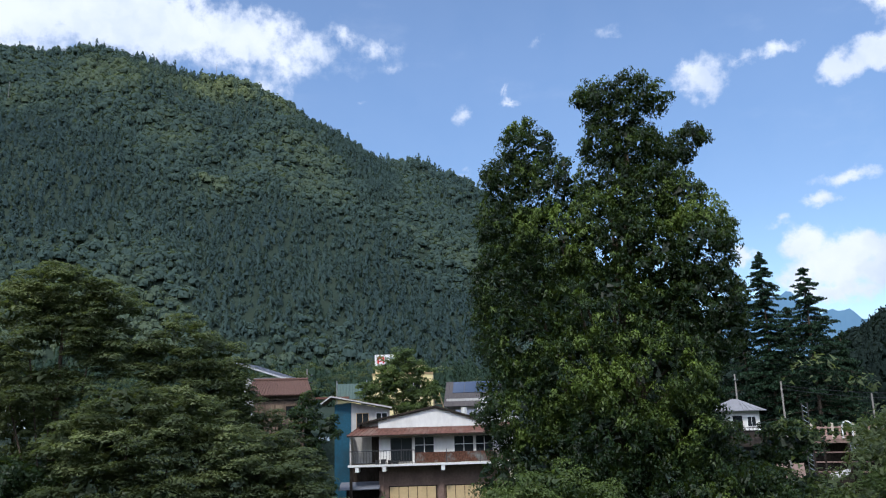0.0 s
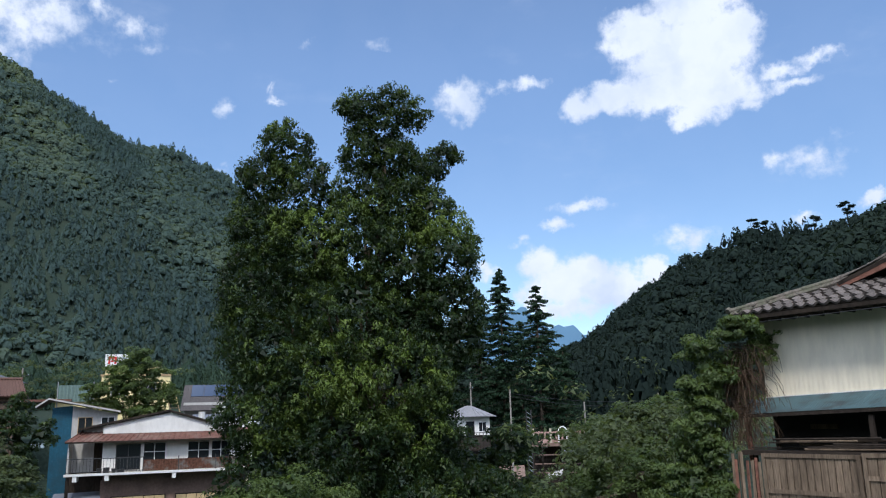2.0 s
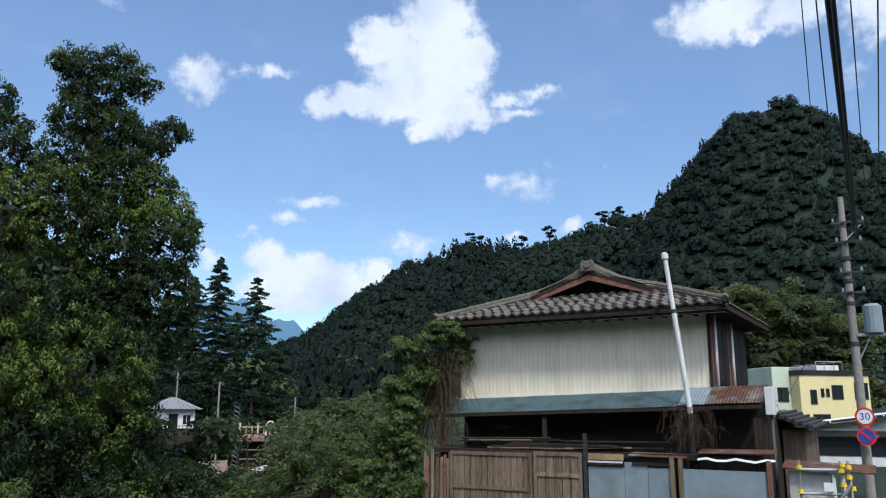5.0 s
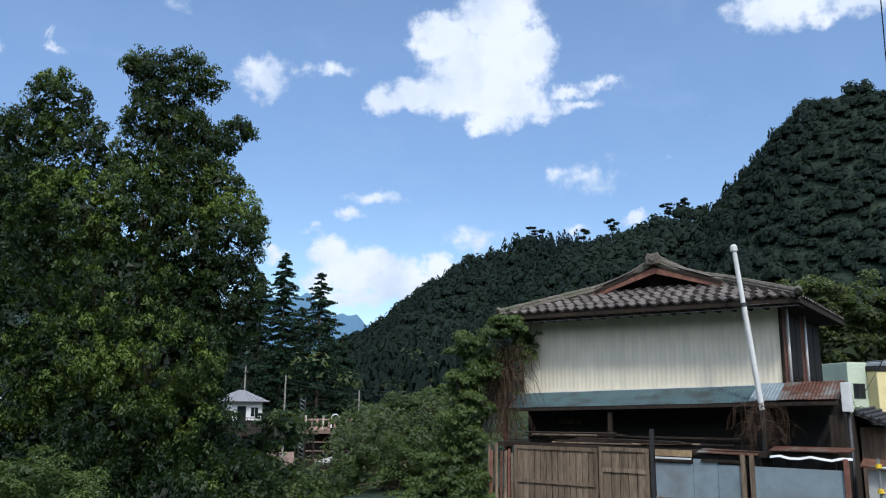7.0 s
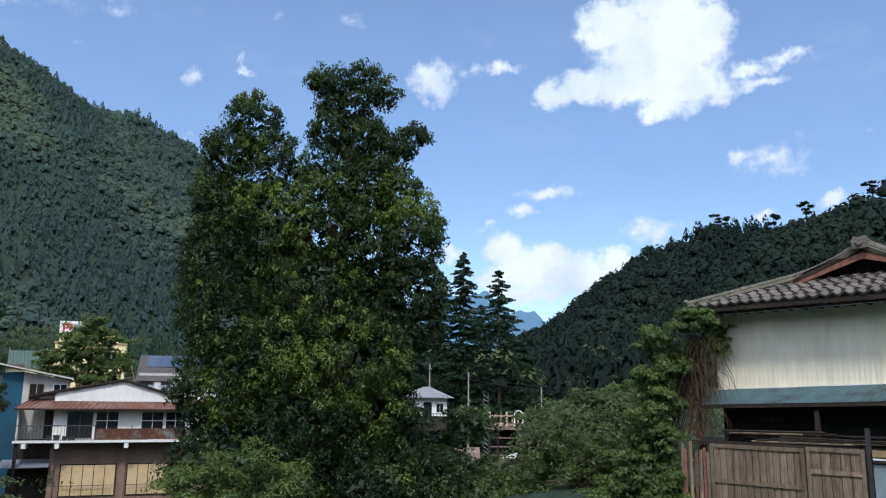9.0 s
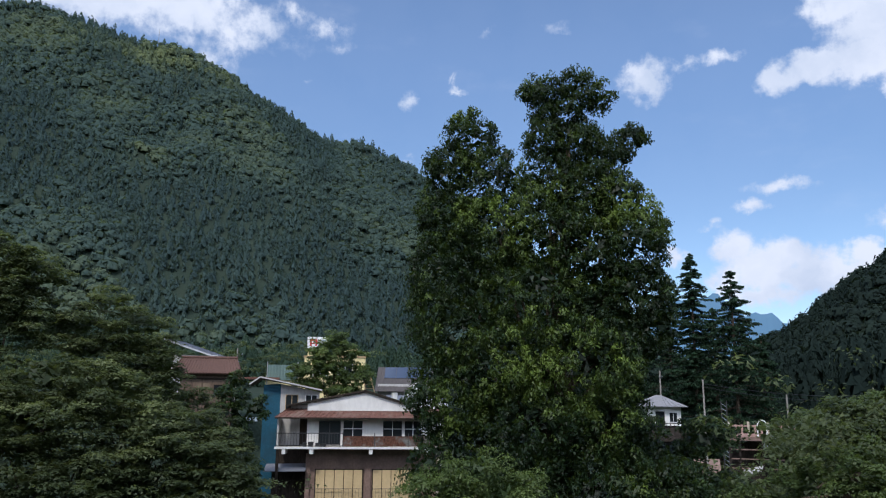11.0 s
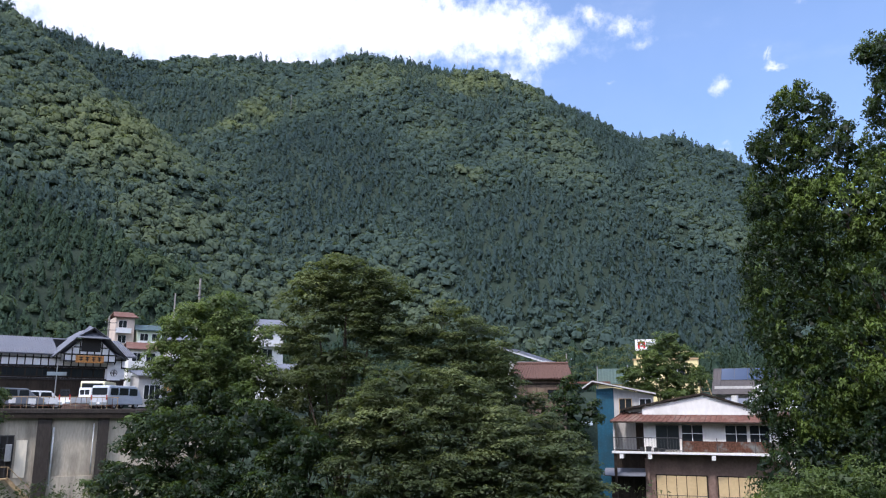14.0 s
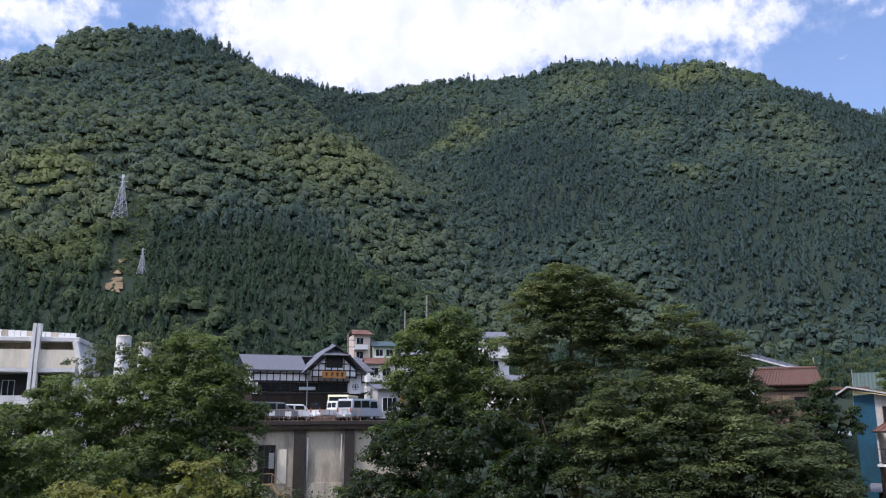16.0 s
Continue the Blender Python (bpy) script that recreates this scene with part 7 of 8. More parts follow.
for az, r, z0, z1, w_ in ((-60.6, 92, 2.0, 9.6, 1.2), (-57.2, 90, 2.0, 10.2, 1.5), (-55.8, 92, 2.0, 9.7, 1.4)):
    t = thing("white_tank", pose(*polar(az, r), 0, 0, -az), "white rooftop tank seen over the trees", "tank", "white tanks")
    part("body", Shape().tube((0, 0, z0), (0, 0, z1), w_ / 2, n=16), WHITE_WALL, t, smooth=False)
    part("cap", Shape().tube((0, 0, z1), (0, 0, z1 + 0.15), w_ / 2 + 0.06, w_ / 2 - 0.1, n=16), CONCRETE, t)
    part("pedestal", Shape().box(-w_, w_, -w_, w_, z0 - 4.0, z0), CONCRETE, t)
t = thing("white_block", pose(*polar(-59.6, 84), 0, 0, 59.6), "white stair block half hidden by trees", "building")
part("body", Shape().box(-1.0, 1.6, 0, 3, -3, 6.2), WHITE_WALL, t, bevel=0.04)
part("cap", Shape().box(-1.1, 1.7, -0.1, 3.1, 6.2, 6.35), CONCRETE, t)
window(t, -0.4, 0.8, 3.2, 4.6, 0, 2)


def hill_house(az, r, w_, h, wall, roof_mat, label, lift=0.0, storeys=2):
    p = polar(az, r)
    z = ground_z(p.x, p.y) + lift
    h_ = thing("hill_house", pose(p.x, p.y, z, 0, 0, -az + 10), label, "house", "houses on the hillside")
    part("wall", Shape().box(-w_ / 2, w_ / 2, 0, 6, -4, h), wall, h_)
    part("roof", Shape().slab([(-w_ / 2 - 0.5, -0.6, h), (w_ / 2 + 0.5, -0.6, h), (w_ / 2, 3, h + 1.2), (-w_ / 2, 3, h + 1.2)], 0.15).slab([(-w_ / 2 - 0.5, 6.6, h), (w_ / 2 + 0.5, 6.6, h), (w_ / 2, 3, h + 1.2), (-w_ / 2, 3, h + 1.2)], 0.15), roof_mat, h_)
    for k in range(int(w_ / 2)):
        window(h_, -w_ / 2 + 0.5 + k * 2.0, -w_ / 2 + 1.9 + k * 2.0, h - 1.9, h - 0.6, 0, 2)
        if storeys > 1:
            window(h_, -w_ / 2 + 0.5 + k * 2.0, -w_ / 2 + 1.9 + k * 2.0, h - 4.6, h - 3.2, 0, 2)
    part("balcony", Shape().box(-w_ / 2, w_ / 2 * 0.6, -0.9, 0, h - 2.9, h - 2.75).box(-w_ / 2, w_ / 2 * 0.6, -0.9, -0.84, h - 2.75, h - 2.0), WHITE_TRIM, h_)
    return h_


PINK_CREAM = surface("pinkish_cream_render", (0.60, 0.50, 0.42), 0.85, vary=0.08, stain=(0.42, 0.34, 0.28), stains=0.4, grain=6.0, broad=0.5, bump=0.15)
hill_house(-41.0, 150, 3.2, 12.4, PINK_CREAM, RUST_ROOF, "cream house with red roof edge on the hillside")
hill_house(-39.4, 150, 4.2, 10.2, MINT_WALL, TEAL_METAL, "pale green house with teal roof on the hillside")
hill_house(-39.6, 128, 4.6, 6.6, WHITE_WALL, RUST_ROOF, "white house with rust-red roof on the hillside", storeys=1)
hill_house(-31.2, 112, 3.4, 10.0, WHITE_WALL, GREY_ROOF, "white house half hidden behind trees")
hill_house(-29.5, 98, 6.0, 3.6, WHITE_WALL, GREY_ROOF, "white house glimpsed through leaves", storeys=1)
hill_house(-45.5, 120, 5.0, 5.5, WHITE_WALL, GREY_ROOF, "pale house among bamboo on the hillside", storeys=1)
hill_house(-37.0, 135, 5.0, 8.2, GREY_WALL, GREY_ROOF, "grey house on the hillside terrace")


# ---- the bank straight ahead: white cottage, terrace with railings, poles ----
PALE_ROOF = surface("pale_grey_roof", (0.22, 0.22, 0.235), 0.7, vary=0.1, stain=(0.22, 0.21, 0.20), grain=4.0, bump=0.2)
wc = thing("white_cottage", pose(*polar(20.15, 95), 0, 0, -20), "small white cottage with pale hipped roof", "house")
part("wall", Shape().box(-3.2, 1.7, 0, 4.0, -0.4, 1.80), WHITE_WALL, wc)
part("base", Shape().box(-3.0, 1.6, 0.2, 3.8, -9.0, -0.4), DAMP_SHADED_CONCRETE, wc, "dark concrete footing")
EV, RG = 1.75, 3.05
hip = [(-4.0, -0.8, EV), (2.5, -0.8, EV), (2.5, 4.8, EV), (-4.0, 4.8, EV)]
part("roof", Shape().slab(hip[:2] + [(-0.4, 2.0, RG), (-1.1, 2.0, RG)], 0.08).slab(hip[1:3] + [(-0.4, 2.0, RG)], 0.08).slab(hip[2:] + [(-1.1, 2.0, RG), (-0.4, 2.0, RG)], 0.08).slab([hip[3], hip[0], (-1.1, 2.0, RG)], 0.08), PALE_ROOF, wc, "pale grey hipped roof")
for k in range(12):
    x = -3.7 + k * 0.56
    top = Vector((max(-1.1, min(-0.4, x)), 2.0, RG)).lerp(Vector((x, -0.8, EV)), max(0.0, (abs(x + 0.75) - 0.35) / 2.9))
    part("roof_seam", Shape().bar((x, -0.8, EV + 0.03), top + Vector((0, 0, 0.03)), 0.07, 0.06), PALE_ROOF, wc)
window(wc, -1.1, -0.1, -0.6, 1.2, 0, 1, 1, DARK_STEEL)
window(wc, 0.4, 1.3, 0.0, 1.1, 0, 2)
part("porch_rail", Shape().box(-0.4, 3.0, -0.9, -0.84, -0.15, -0.08), DARK_WOOD, wc)
for k in range(9):
    part("porch_post", Shape().box(-0.35 + k * 0.4, -0.28 + k * 0.4, -0.92, -0.84, -1.9, -0.15), DARK_WOOD, wc)
part("porch_floor", Shape().box(-0.5, 3.1, -1.0, 0, -2.1, -1.9), DARK_WOOD, wc)

TR = pose(*polar(25.9, 85), 0, 0, -25.9)
tr = thing("terrace", TR, "concrete terrace with pinkish railings above an open shed", "terrace")
part("slab", Shape().box(-2.8, 6.0, 0, 5, -1.5, -1.15), BROWN_WALL, tr)
PINK = surface("pinkish_mortar", (0.40, 0.26, 0.22), 0.9, vary=0.15, stain=(0.24, 0.15, 0.12), grain=6.0, bump=0.2)
part("top_rail", Shape().box(-2.6, 6.0, 0.0, 0.15, -0.15, 0.0), PINK, tr)
part("kick_rail", Shape().box(-2.6, 6.0, 0.0, 0.12, -1.1, -0.8), PINK, tr)
for k in range(15):
    part("rail_post", Shape().box(-2.6 + k * 0.6, -2.4 + k * 0.6, -0.02, 0.17, -1.15, 0.05 if k % 3 else 0.35), CONCRETE if k % 3 == 0 else PINK, tr)
arch = Shape()
for k in range(10):
    a, b = math.pi * k / 10, math.pi * (k + 1) / 10
    arch.bar((0.55 + 0.42 * math.cos(a), -0.1, 0.0 + 0.5 * math.sin(a)), (0.55 + 0.42 * math.cos(b), -0.1, 0.0 + 0.5 * math.sin(b)), 0.14, 0.12)
arch.box(0.06, 0.20, -0.18, -0.02, -1.1, 0.02).box(0.90, 1.04, -0.18, -0.02, -1.1, 0.02)
part("arch", arch, WHITE_TRIM, tr, "white arched gateway")
for x in (-2.6, -1.7, 0.4, 2.4):
    part("shed_post", Shape().box(x, x + 0.16, 0.0, 0.16, -8.5, -1.5), DARK_WOOD, tr)
for z in (-2.4, -3.3, -4.2):
    part("shed_rail", Shape().box(-2.6, 2.5, 0.02, 0.1, z, z + 0.1), BROWN_WALL, tr)
part("shed_back", Shape().box(-2.8, 6.0, 2.0, 2.2, -8.5, -1.5), DARK_WOOD, tr)
part("shed_awning", Shape().slab([(0.6, -1.2, -2.1), (3.0, -1.2, -1.9), (3.0, 0.2, -1.6), (0.6, 0.2, -1.7)], 0.06), GREY_ROOF, tr)
part("white_apron", Shape().slab([(-1.4, -1.5, -4.7), (0.2, -1.5, -4.2), (0.4, 0.0, -3.8), (-1.4, 0.0, -4.3)], 0.1), GREY_WALL, tr)
part("low_roof", Shape().slab([(-7.5, -2.0, -4.6), (-3.4, -2.0, -4.5), (-3.6, 1.0, -3.4), (-7.0, 1.0, -3.5)], 0.1), BROWN_WALL, tr, "dull brown low roof")
lad = thing("lattice_mast", TR @ pose(-2.9, 0.6, 0), "dark narrow lattice mast beside the terrace", "mast")
for x in (-0.25, 0.25):
    part("leg", Shape().box(x - 0.05, x + 0.05, -0.05, 0.05, -8.5, 2.3), DARK_STEEL, lad)
for k in range(14):
    part("brace", Shape().bar((-0.25, 0, 2.1 - k * 0.45), (0.25, 0, 1.75 - k * 0.45), 0.05, 0.05), GREY_METAL, lad)


def pole(az, r, top, girth, label, arms=()):
    p = polar(az, r)
    z = ground_z(p.x, p.y)
    th = thing("utility_pole", pose(p.x, p.y, 0, 0, 0, -az), label, "utility pole", "utility poles")
    part("shaft", Shape().tube((0, 0, z - 0.3), (0, 0, top), girth, girth * 0.65, 12), POLE_CONCRETE, th, smooth=False)
    for z1, w_ in arms:
        part("crossarm", Shape().box(-w_ * 0.35, w_ * 0.65, -0.2, -0.13, z1, z1 + 0.07), DARK_STEEL, th)
        for x in (-w_ * 0.35 + 0.08, w_ * 0.65 - 0.08):
            part("insulator", Shape().tube((x, -0.15, z1 + 0.07), (x, -0.15, z1 + 0.21), 0.045, 0.03, 8), GREY_METAL, th)
    return th


pole(22.7, 80, 4.3, 0.12, "pale concrete utility pole among cedars")
pole(27.9, 80, 2.9, 0.11, "pale concrete utility pole above shrubs")
pole(19.9, 100, 6.0, 0.13, "thin pole behind the white cottage", ((5.2, 0.5),))
pole(33.0, 110, 4.2, 0.15, "dim utility pole with insulators before the wooded hill", ((3.2, 1.6), (2.6, 1.6)))
pole(-36.3, 128, 21.5, 0.25, "steel pole rising behind the light green tree", ((19.8, 1.2), (18.6, 1.2)))
pole(-37.9, 128, 19.0, 0.18, "thin pole on the hillside terrace")
pole(-42.0, 118, 14.0, 0.18, "pole with crossarms on the hillside", ((13.0, 1.6), (12.0, 1.6)))
pole(-10.0, 95, 8.0, 0.12, "thin pole behind the village roofs", ((7.2, 1.0),))
def slope_mast(az, r, tall, label):
    """A thin mast that stands clear of the trees on the mountain."""
    x, y = polar(az, r).xy
    th = thing("mast", pose(x, y, ground_z(x, y), 0, 0, -az), label, "mast", "masts on the mountain")
    part("pole", Shape().tube((0, 0, -0.5), (0, 0, tall), 0.24, 0.10, 8), POLE_CONCRETE, th)
    for h in (0.78, 0.90):
        part("antenna", Shape().box(-0.7, 0.7, -0.12, 0.0, tall * h, tall * h + 0.2), GALVANISED, th)


slope_mast(-17.0, 722, 17.0, "thin antenna mast on the crest of the mountain")
slope_mast(-30.6, 640, 15.0, "pale bare pole among the trees of the slope")
spans = thing("valley_wires", Matrix(), "thin sagging wires across the wooded valley", "wire")
for a, b, sag in (((22.7, 80, 3.9), (33.0, 110, 3.3), 0.5), ((22.7, 80, 3.6), (33.0, 110, 2.8), 0.6), ((33.0, 110, 3.3), (48.0, 80, 4.4), 0.8)):
    p, q = polar(*a), polar(*b)
    s = Shape()
    pts = [p.lerp(q, k / 10) - Vector((0, 0, sag * 4 * (k / 10) * (1 - k / 10))) for k in range(11)]
    s.pipe(pts, 0.025, 4)
    part("wire", s, CABLE, spans)

# ---- the street end on the right: pole, wires, signs, yellow building, scaffold ----
UP = polar(65.7, 31)
up = pole(65.7, 31, 9.2, 0.17, "tall concrete utility pole with crossarms and transformer", ((8.2, 1.1), (7.5, 0.9), (6.4, 0.8), (5.7, 0.8)))
part("transformer", Shape().tube((0.62, -0.1, 4.3), (0.62, -0.1, 5.2), 0.30, n=14), GREY_METAL, up, "grey pole transformer", smooth=False)
part("transformer_cap", Shape().tube((0.62, -0.1, 5.2), (0.62, -0.1, 5.3), 0.31, 0.2, 14), GREY_METAL, up)
part("bracket", Shape().box(0.1, 0.95, -0.15, -0.05, 4.2, 4.3).bar((-0.05, -0.1, 7.5), (0.55, -0.15, 8.1), 0.04, 0.04).bar((0.0, -0.1, 3.2), (0.5, -0.1, 4.2), 0.04, 0.04), GALVANISED, up)
for k, z in enumerate((3.9, 5.3, 6.1, 6.9)):
    part("band", Shape().tube((0, 0, z), (0, 0, z + 0.12), 0.17, n=12), DARK_STEEL, up)
wires = thing("street_wires", Matrix(), "bundled black cables and thin wires overhead", "wire")
for dz, off, girth, over in ((8.4, -0.7, 0.010, 64.1), (8.4, -0.1, 0.013, 65.0), (7.55, 0.35, 0.048, 65.6), (7.40, 0.42, 0.034, 65.9), (8.4, 0.8, 0.012, 67.1), (6.5, 1.0, 0.010, 68.4)):
    p = UP + Vector((off * 0.40, -off * 0.92, dz))
    near_end = polar(over, (dz + 0.2 - EYE) / 0.497, dz + 0.2)
    q = p + (near_end - p) * 1.9
    s = Shape()
    pts = [p.lerp(q, k / 24) - Vector((0, 0, 0.35 * 4 * (k / 24) * (1 - k / 24) - 0.35)) for k in range(25)]
    s.pipe(pts, girth, 6)
    part("cable", s, CABLE, wires)
for z0, z1, az in ((6.2, 3.4, 62.4), (6.0, 2.4, 61.6)):
    part("service_wire", Shape().tube(UP + Vector((0, 0, z0)), polar(az, 42, z1), 0.012, n=4), CABLE, wires)


def round_sign(name, label, z, ring, face, figure):
    sgn = thing(name, pose(UP.x - 0.43, UP.y - 0.26, z, 0, 0, -66), label, "road sign")
    part("plate", Shape().tube((0, 0.03, 0), (0, 0, 0), 0.30, n=28), ring, sgn)
    part("face", Shape().tube((0, 0.0, 0), (0, -0.008, 0), 0.235, n=28), face, sgn)
    if figure == "30":
        text = bpy.data.curves.new("figures", "FONT")
        text.body, text.size, text.extrude, text.align_x, text.align_y = "30", 0.33, 0.004, "CENTER", "CENTER"
        holder = bpy.data.objects.new("figures", text)
        scene.collection.objects.link(holder)
        bpy.context.view_layer.update()
        me = bpy.data.meshes.new_from_object(holder)
        bpy.data.objects.remove(holder)
        me.materials.clear()
        me.materials.append(SIGN_BLUE)
        ob = new("figures", me)
        ob.parent = sgn
        ob.matrix_local = pose(0, -0.013, 0, 90, 0, 0)
    else:
        part("slash", Shape().bar((-0.17, -0.012, 0.17), (0.17, -0.012, -0.17), 0.012, 0.075), SIGN_RED, sgn)
    part("clamp", Shape().box(-0.06, 0.35, 0.03, 0.09, -0.03, 0.03), GALVANISED, sgn)
    return sgn


round_sign("speed_sign", "round white speed sign with red rim reading 30", 1.50, SIGN_RED, SIGN_WHITE, "30")
round_sign("no_parking_sign", "round blue no-parking sign with red rim", 0.86, SIGN_RED, SIGN_BLUE, "")

YB = pose(*polar(65.1, 75), 0, 0, -65.1 + 38)
yb = thing("yellow_building", YB, "pale yellow flat-roofed building with dark parapet", "building")
part("wall", Shape().box(-4.2, 2.4, 0, 14, -2, 4.6), YELLOW_WALL, yb, bevel=0.03)
part("wing", Shape().box(-5.9, -4.2, 1.2, 9, -2, 5.3), MINT_WALL, yb, "pale green wing", bevel=0.03)
part("parapet", Shape().box(-4.3, 2.5, -0.1, 14, 4.6, 5.0), BLACK_PAINT_AND_SHADE, yb, "dark parapet band")
window(yb, -1.25, -0.2, 2.6, 3.8, 0, 2, 1, DARK_STEEL)
window(yb, 0.9, 2.2, 2.6, 4.0, 0, 2, 1, DARK_STEEL)
window(yb, -3.3, -2.7, 2.2, 3.4, 0, 1, 1, DARK_STEEL)
window(yb, -2.3, -2.0, 2.8, 3.5, 0, 1, 1, DARK_STEEL)
window(yb, -1.8, -1.5, 2.8, 3.5, 0, 1, 1, DARK_STEEL)
window(yb, -3.2, -1.6, -0.2, 1.4, 0, 2, 1, DARK_STEEL)
window(yb, -5.5, -4.5, 2.4, 3.6, 1.2, 2, 1, DARK_STEEL)
window(yb, -5.5, -4.5, 0.2, 1.4, 1.2, 2, 1, DARK_STEEL)
side_win = part("side_window", Shape().box(2.4, 2.45, 2.2, 4.6, 2.3, 3.9), DARK_STEEL, yb)
for y in (2.3, 3.45):
    part("pane", Shape().box(2.43, 2.47, y, y + 1.05, 2.4, 3.8), GLASS, side_win)
rt = thing("rooftop_tanks", YB @ pose(0.6, 2.0, 5.0), "white rooftop plant with railings", "roof plant")
part("unit", Shape().box(-1.6, 0.6, 0, 7, 0, 0.55), WHITE_WALL, rt, bevel=0.04)
part("rail", Shape().tube((-1.8, -0.2, 0.85), (0.8, -0.2, 0.85), 0.03, n=5).tube((0.8, -0.2, 0.85), (0.8, 7.0, 0.85), 0.03, n=5), GALVANISED, rt)
for k in range(4):
    part("rail_post", Shape().tube((-1.8 + k * 0.86, -0.2, 0), (-1.8 + k * 0.86, -0.2, 0.85), 0.03, n=5), GALVANISED, rt)

SH = pose(*polar(65.2, 46), 0, 0, -63)
ws = thing("white_shed", SH, "white-walled workshop with pale sloping roof", "shed")
part("wall", Shape().box(-2.4, 4.5, 0, 6, -2, 0.9), WHITE_WALL, ws)
part("window_band", Shape().box(-2.0, 4.5, -0.05, 0, -0.55, 0.35), GLASS, ws, "dark window band")
part("lower_window", Shape().box(-0.6, 2.4, -0.05, 0, -2.0, -1.2), GLASS, ws)
part("white_panel", Shape().box(-1.6, 4.5, -0.1, -0.05, -1.15, -0.6), WHITE_TRIM, ws)
part("roof", Shape().slab([(-2.9, -0.7, 0.95), (4.6, -0.7, 1.95), (4.6, 6, 1.95), (-2.9, 6, 0.95)], 0.08), WHITE_WALL, ws, "pale sheet roof")
part("roof_edge", Shape().bar((-2.9, -0.72, 0.88), (4.6, -0.72, 1.88), 0.06, 0.12), BLACK_PAINT_AND_SHADE, ws)
part("gable", Shape().prism([(-2.4, 0.85), (4.5, 0.85), (4.5, 1.8)], "y", 0.0, 0.1), WHITE_WALL, ws)
for k in range(5):
    part("roof_bolt", Shape().tube((-2.2 + k * 1.2, -0.76, 0.98 + k * 0.16), (-2.2 + k * 1.2, -0.70, 0.98 + k * 0.16), 0.05, n=8), WHITE_TRIM, ws)
part("eave_beam", Shape().box(-2.6, 4.5, -0.4, -0.1, 0.45, 0.70), DARK_STEEL, ws)

SOOT_TILE = surface("sooty_tile", (0.035, 0.034, 0.034), 0.75, vary=0.25, stain=(0.06, 0.058, 0.05), grain=9.0, bump=0.3)
LT = HOUSE @ pose(1.55, 1.4, 0)
lt = thing("lean_to", LT, "dark tiled lean-to beside the old house", "shed")
part("wall", Shape().box(-0.75, -0.25, 0.2, 3.0, -1.3, 1.25), BROWN_BOARD, lt, "rust-brown lean-to wall")
lean_roof = part("roof", Shape().slab([(-0.8, -0.2, 1.62), (-0.05, -0.2, 1.32), (-0.05, 3.0, 1.40), (-0.8, 3.0, 1.70)], 0.08), SOOT_TILE, lt)
for k in range(5):
    part("roof_tile", Shape().tube((-0.74 + k * 0.155, -0.25, 1.62 - k * 0.062), (-0.74 + k * 0.155, 3.0, 1.70 - k * 0.062), 0.035, n=6), SOOT_TILE, lean_roof)
part("barrel_edge", Shape().tube((-0.05, -0.3, 1.30), (-0.05, 3.0, 1.38), 0.06, n=8), SOOT_TILE, lean_roof)
sd = thing("side_shed", HOUSE @ pose(1.7, -0.6, 0), "grey boarded shed wall with a tin ledge", "shed")
part("wall", Shape().box(-0.55, 0.25, 0.1, 0.2, -1.3, 0.42), GREY_WALL, sd)
part("ledge", Shape().slab([(-0.65, -0.1, 0.52), (1.1, -0.1, 0.46), (1.1, 0.5, 0.58), (-0.65, 0.5, 0.64)], 0.03), RUST_METAL, sd)
for x in (0.32, 0.5, 0.62):
    part("white_pipe", Shape().tube((x, 0.0, -1.3), (x, 0.0, 0.4), 0.035, n=8), WHITE_PIPE, sd)

SF = pose(*polar(61.4, 16.4), 0, 0, -61.4)
sf = thing("scaffold_rail", SF, "steel scaffold pipes with yellow end caps", "railing")
for z in (0.66, 0.24):
    part("pipe", Shape().tube((0.0, 0, z), (0.72, 0.1, z), 0.024, n=10), GALVANISED, sf)
part("pipe", Shape().tube((0.44, -0.1, -0.1), (0.84, -0.1, 0.42), 0.03, n=10), GALVANISED, sf)
for x in (0.02, 0.70, 0.82):
    part("post", Shape().tube((x, 0.05, -1.2), (x, 0.05, 0.82), 0.024, n=10), GALVANISED, sf)
for x, z in ((0.02, 0.70), (0.02, 0.28), (0.70, 0.66), (0.72, 0.76), (0.82, 0.72), (0.82, 0.55), (0.86, 0.36), (0.72, 0.42), (0.74, 0.12), (0.90, 0.08)):
    part("yellow_cap", Shape().tube((x, -0.02, z - 0.035), (x, -0.02, z + 0.035), 0.055, 0.045, 10), CAP_YELLOW, sf)
part("clamp_box", Shape().box(0.40, 0.56, -0.05, 0.05, 0.30, 0.44), WHITE_TRIM, sf)

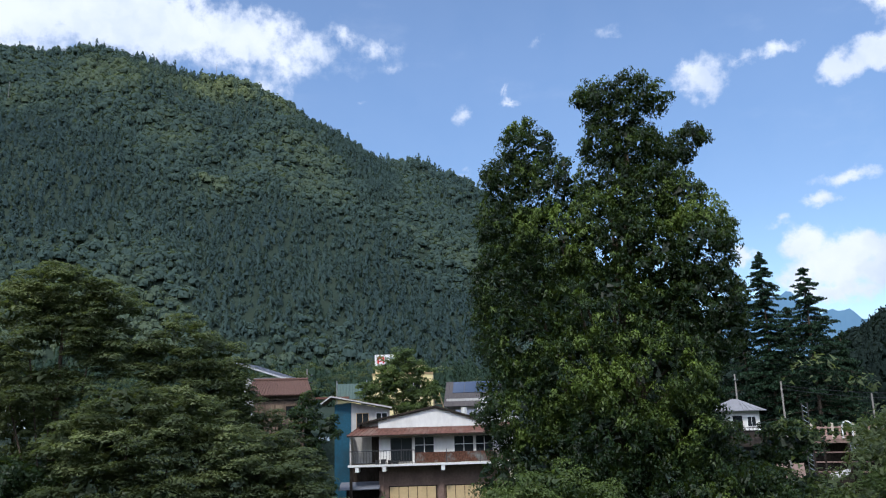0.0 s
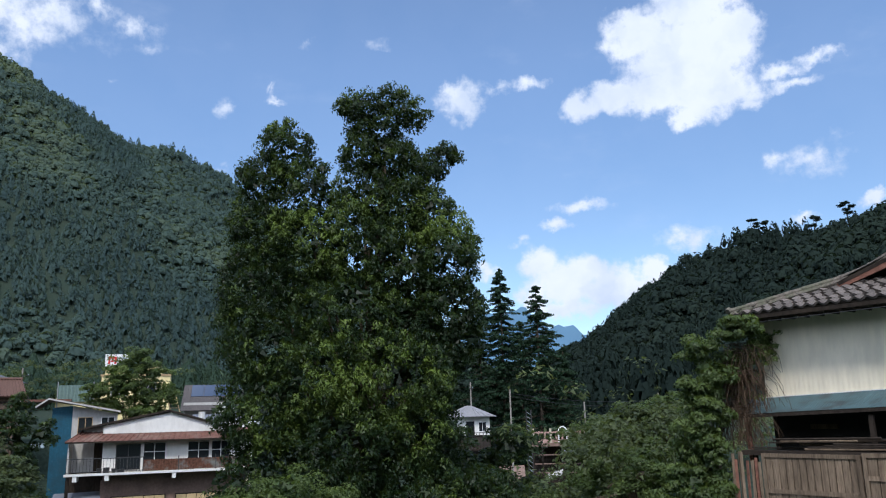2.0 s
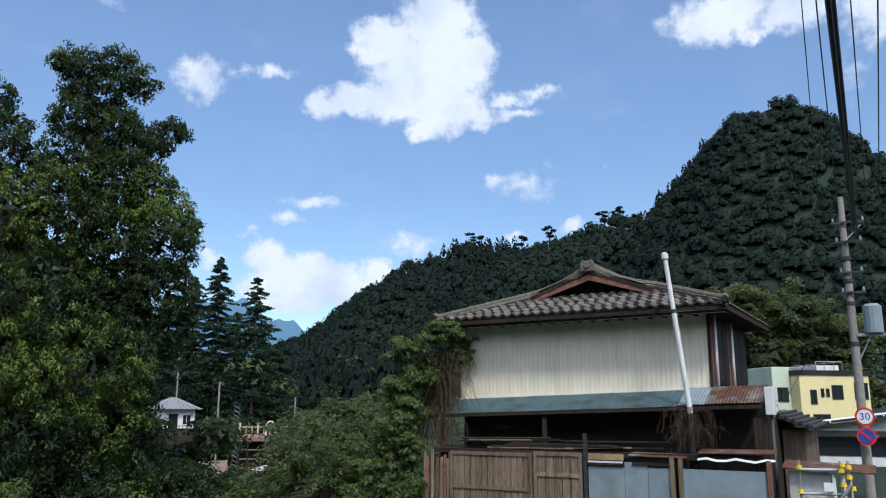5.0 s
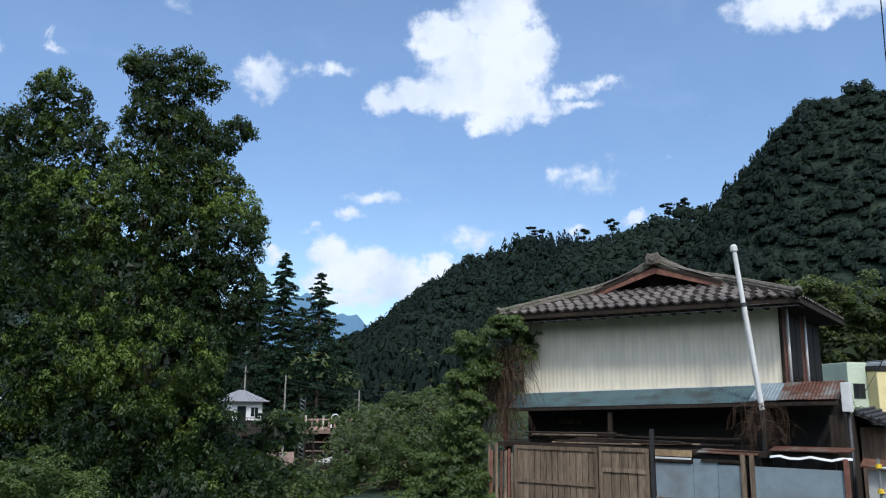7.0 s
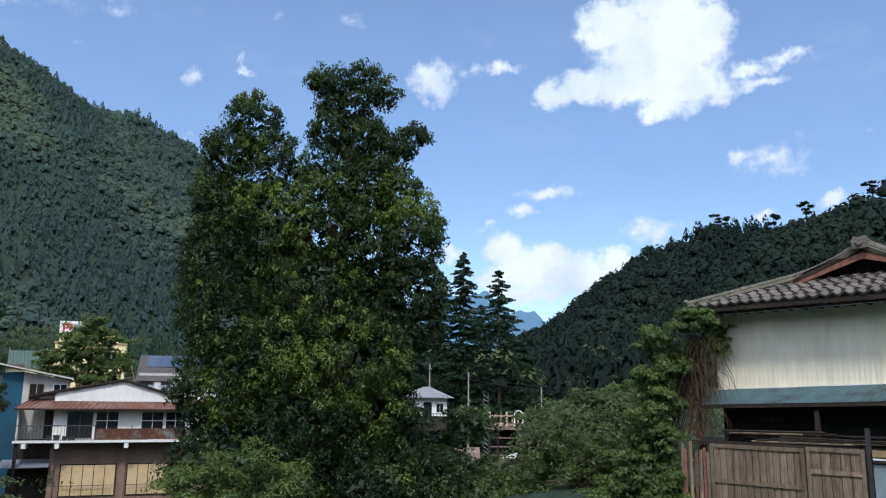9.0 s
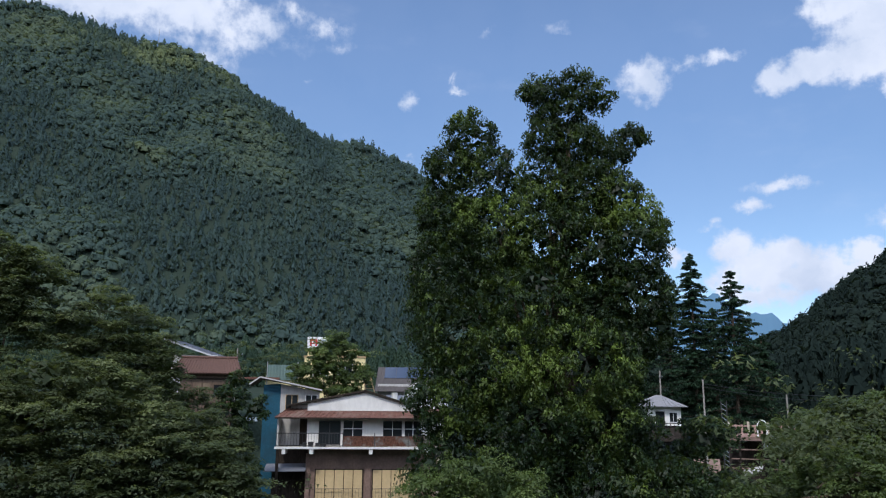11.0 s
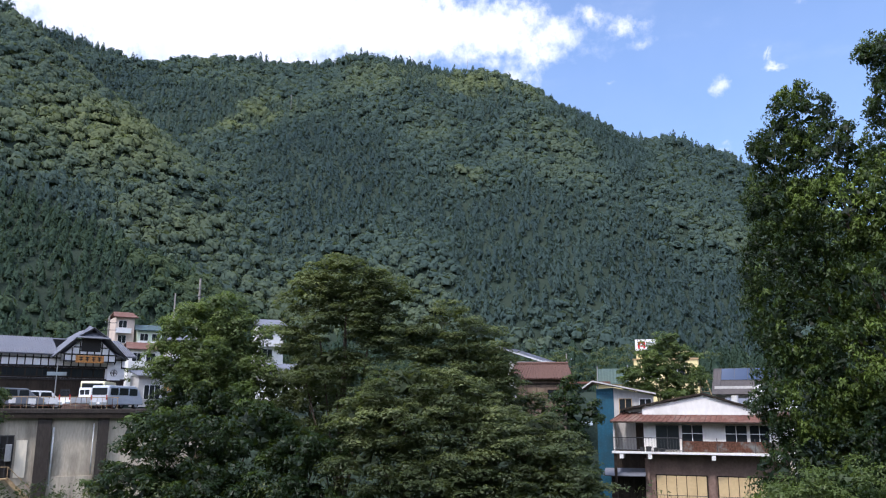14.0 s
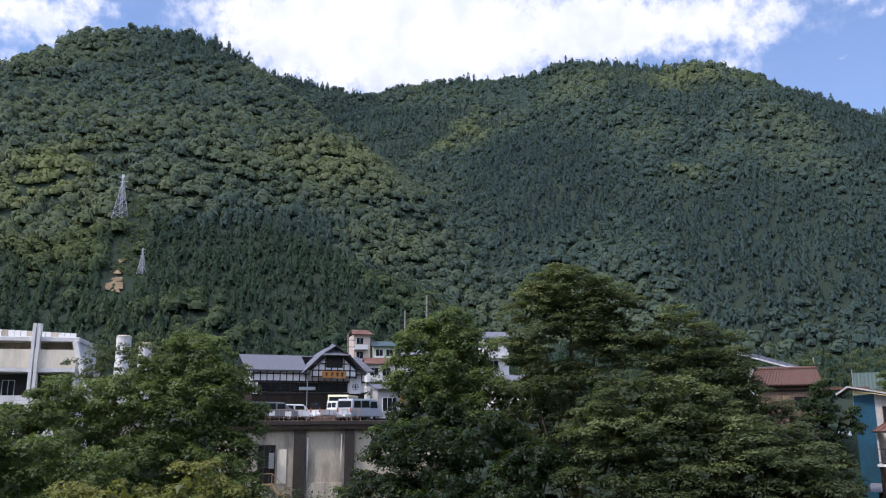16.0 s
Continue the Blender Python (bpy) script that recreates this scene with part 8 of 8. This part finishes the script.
# ---- pylons, cleared strip, mast and lone pines on the slopes ----
def pylon(x, y, tall, base, label):
    z = ground_z(x, y)
    th = thing("pylon", pose(x, y, z - 0.5, 0, 0, 25), label, "pylon", "pylons on the slope")
    corners = [(-1, -1), (1, -1), (1, 1), (-1, 1)]

    def at(c, h):
        k = base * (1 - 0.86 * min(1.0, h / (tall * 0.8)))
        return (c[0] * k, c[1] * k, h)
    for c in corners:
        part("leg", Shape().bar(at(c, 0), at(c, tall * 0.8), 0.16, 0.16).bar(at(c, tall * 0.8), at(c, tall), 0.14, 0.14), GALVANISED, th)
    for k in range(8):
        h0, h1 = tall * k / 8, tall * (k + 1) / 8
        s = Shape()
        for i in range(4):
            a, b = corners[i], corners[(i + 1) % 4]
            s.bar(at(a, h0), at(b, h1), 0.09, 0.09).bar(at(b, h0), at(a, h1), 0.09, 0.09).bar(at(a, h1), at(b, h1), 0.09, 0.09)
        part("bracing", s, GALVANISED, th)
    for h in (0.72, 0.84, 0.95):
        part("crossarm", Shape().bar((-tall * 0.11, 0, tall * h), (tall * 0.11, 0, tall * h), 0.14, 0.14), GALVANISED, th)


pylon(-277.7, 172.2, 18.5, 2.3, "tall grey lattice pylon on the wooded slope")
pylon(-247.3, 163.5, 9.6, 1.2, "short lattice pylon beside bare earth")
scar = Shape()
sr = np.random.RandomState(9)
for cx, cy, half in ((-243.0, 151.5, 3.8), (-247.0, 154.0, 2.0), (-251.5, 157.0, 1.8), (-257.0, 161.5, 1.6), (-345.0, 321.0, 4.0)):
    n = 14
    outline = [(cx + half * sr.uniform(0.4, 1.2) * math.cos(6.283 * k / n), cy + half * sr.uniform(0.4, 1.2) * math.sin(6.283 * k / n)) for k in range(n)]
    rim = [(x, y, ground_z(x, y) + 0.9) for x, y in outline]
    scar.add(rim + [(cx, cy, ground_z(cx, cy) + 1.1)], [(k, (k + 1) % n, n) for k in range(n)])
tagged(new("earth_slip", scar.data("earth_slip", TAN_EARTH)), "bare tan earth slips on the wooded slope", "bare earth", kind="stuff")
def ridge_pine(az, r, high, seed):
    """A wind-flattened pine on the crest: bare stem, a few level pads."""
    x, y = polar(az, r).xy
    z = ground_z(x, y)
    rng = np.random.RandomState(seed)
    pads = [(x + rng.normal(0, 1.3), y + rng.normal(0, 1.3), z + 0.86 * high * u, 1.7 * (1.15 - 0.35 * u), 0.45) for u in (0.55, 0.70, 0.84, 0.94, 1.0)]
    tree("ridge_pine", "flat-topped pine standing on the wooded ridge", "tree", pads, SHADED_HILLSIDE, seed, leaf=0.55, per=26, thick=4.5, radius=0.7, core=0.5, girth=0.3, foot=(x, y), group="pines on the ridge")


for az, r, high, seed in ((46.3, 360, 12.5, 91), (44.2, 372, 10.0, 92), (40.4, 398, 12.0, 93), (41.3, 393, 11.0, 94), (50.3, 343, 11.5, 95), (51.4, 338, 10.5, 96)):
    ridge_pine(az, r, high, seed)

# ---- far blue mountains closing the valley ----
HAZE_BLUE = bpy.data.materials.new("distant_hazed_mountain")
HAZE_BLUE.use_nodes = True
fn = Nodes(HAZE_BLUE.node_tree)
fs_ = HAZE_BLUE.node_tree.nodes["Principled BSDF"]
# haze painted on: bluish base colour and a faint glow
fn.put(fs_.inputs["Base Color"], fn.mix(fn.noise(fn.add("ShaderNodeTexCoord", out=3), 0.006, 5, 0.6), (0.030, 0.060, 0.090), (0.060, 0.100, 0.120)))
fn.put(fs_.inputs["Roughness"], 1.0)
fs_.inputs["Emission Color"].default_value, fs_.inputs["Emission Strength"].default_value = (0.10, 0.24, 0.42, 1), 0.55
rows_, cols_ = 10, 120
fv, ff = [], []
for i in range(rows_):
    for j in range(cols_):
        az = 8 + 40 * j / (cols_ - 1)
        top = 2700 * (0.118 + 0.016 * math.sin(az * 0.55 + 1.6) + 0.006 * math.sin(az * 1.9) + 0.0025 * math.sin(az * 5.3))
        t = i / (rows_ - 1)
        p = polar(az, 2100 + 620 * t, -20 + (top + 20) * t ** 1.15 + 14 * math.sin(az * 3 + t * 9) * t * (1 - t))
        fv.append(p[:])
for i in range(rows_ - 1):
    for j in range(cols_ - 1):
        ff.append((i * cols_ + j, i * cols_ + j + 1, (i + 1) * cols_ + j + 1, (i + 1) * cols_ + j))
tagged(new("backdrop_mountains", big_mesh("backdrop_mountains", fv, ff, HAZE_BLUE, None, True)), "hazy blue mountains far down the valley", "mountain", kind="structure")
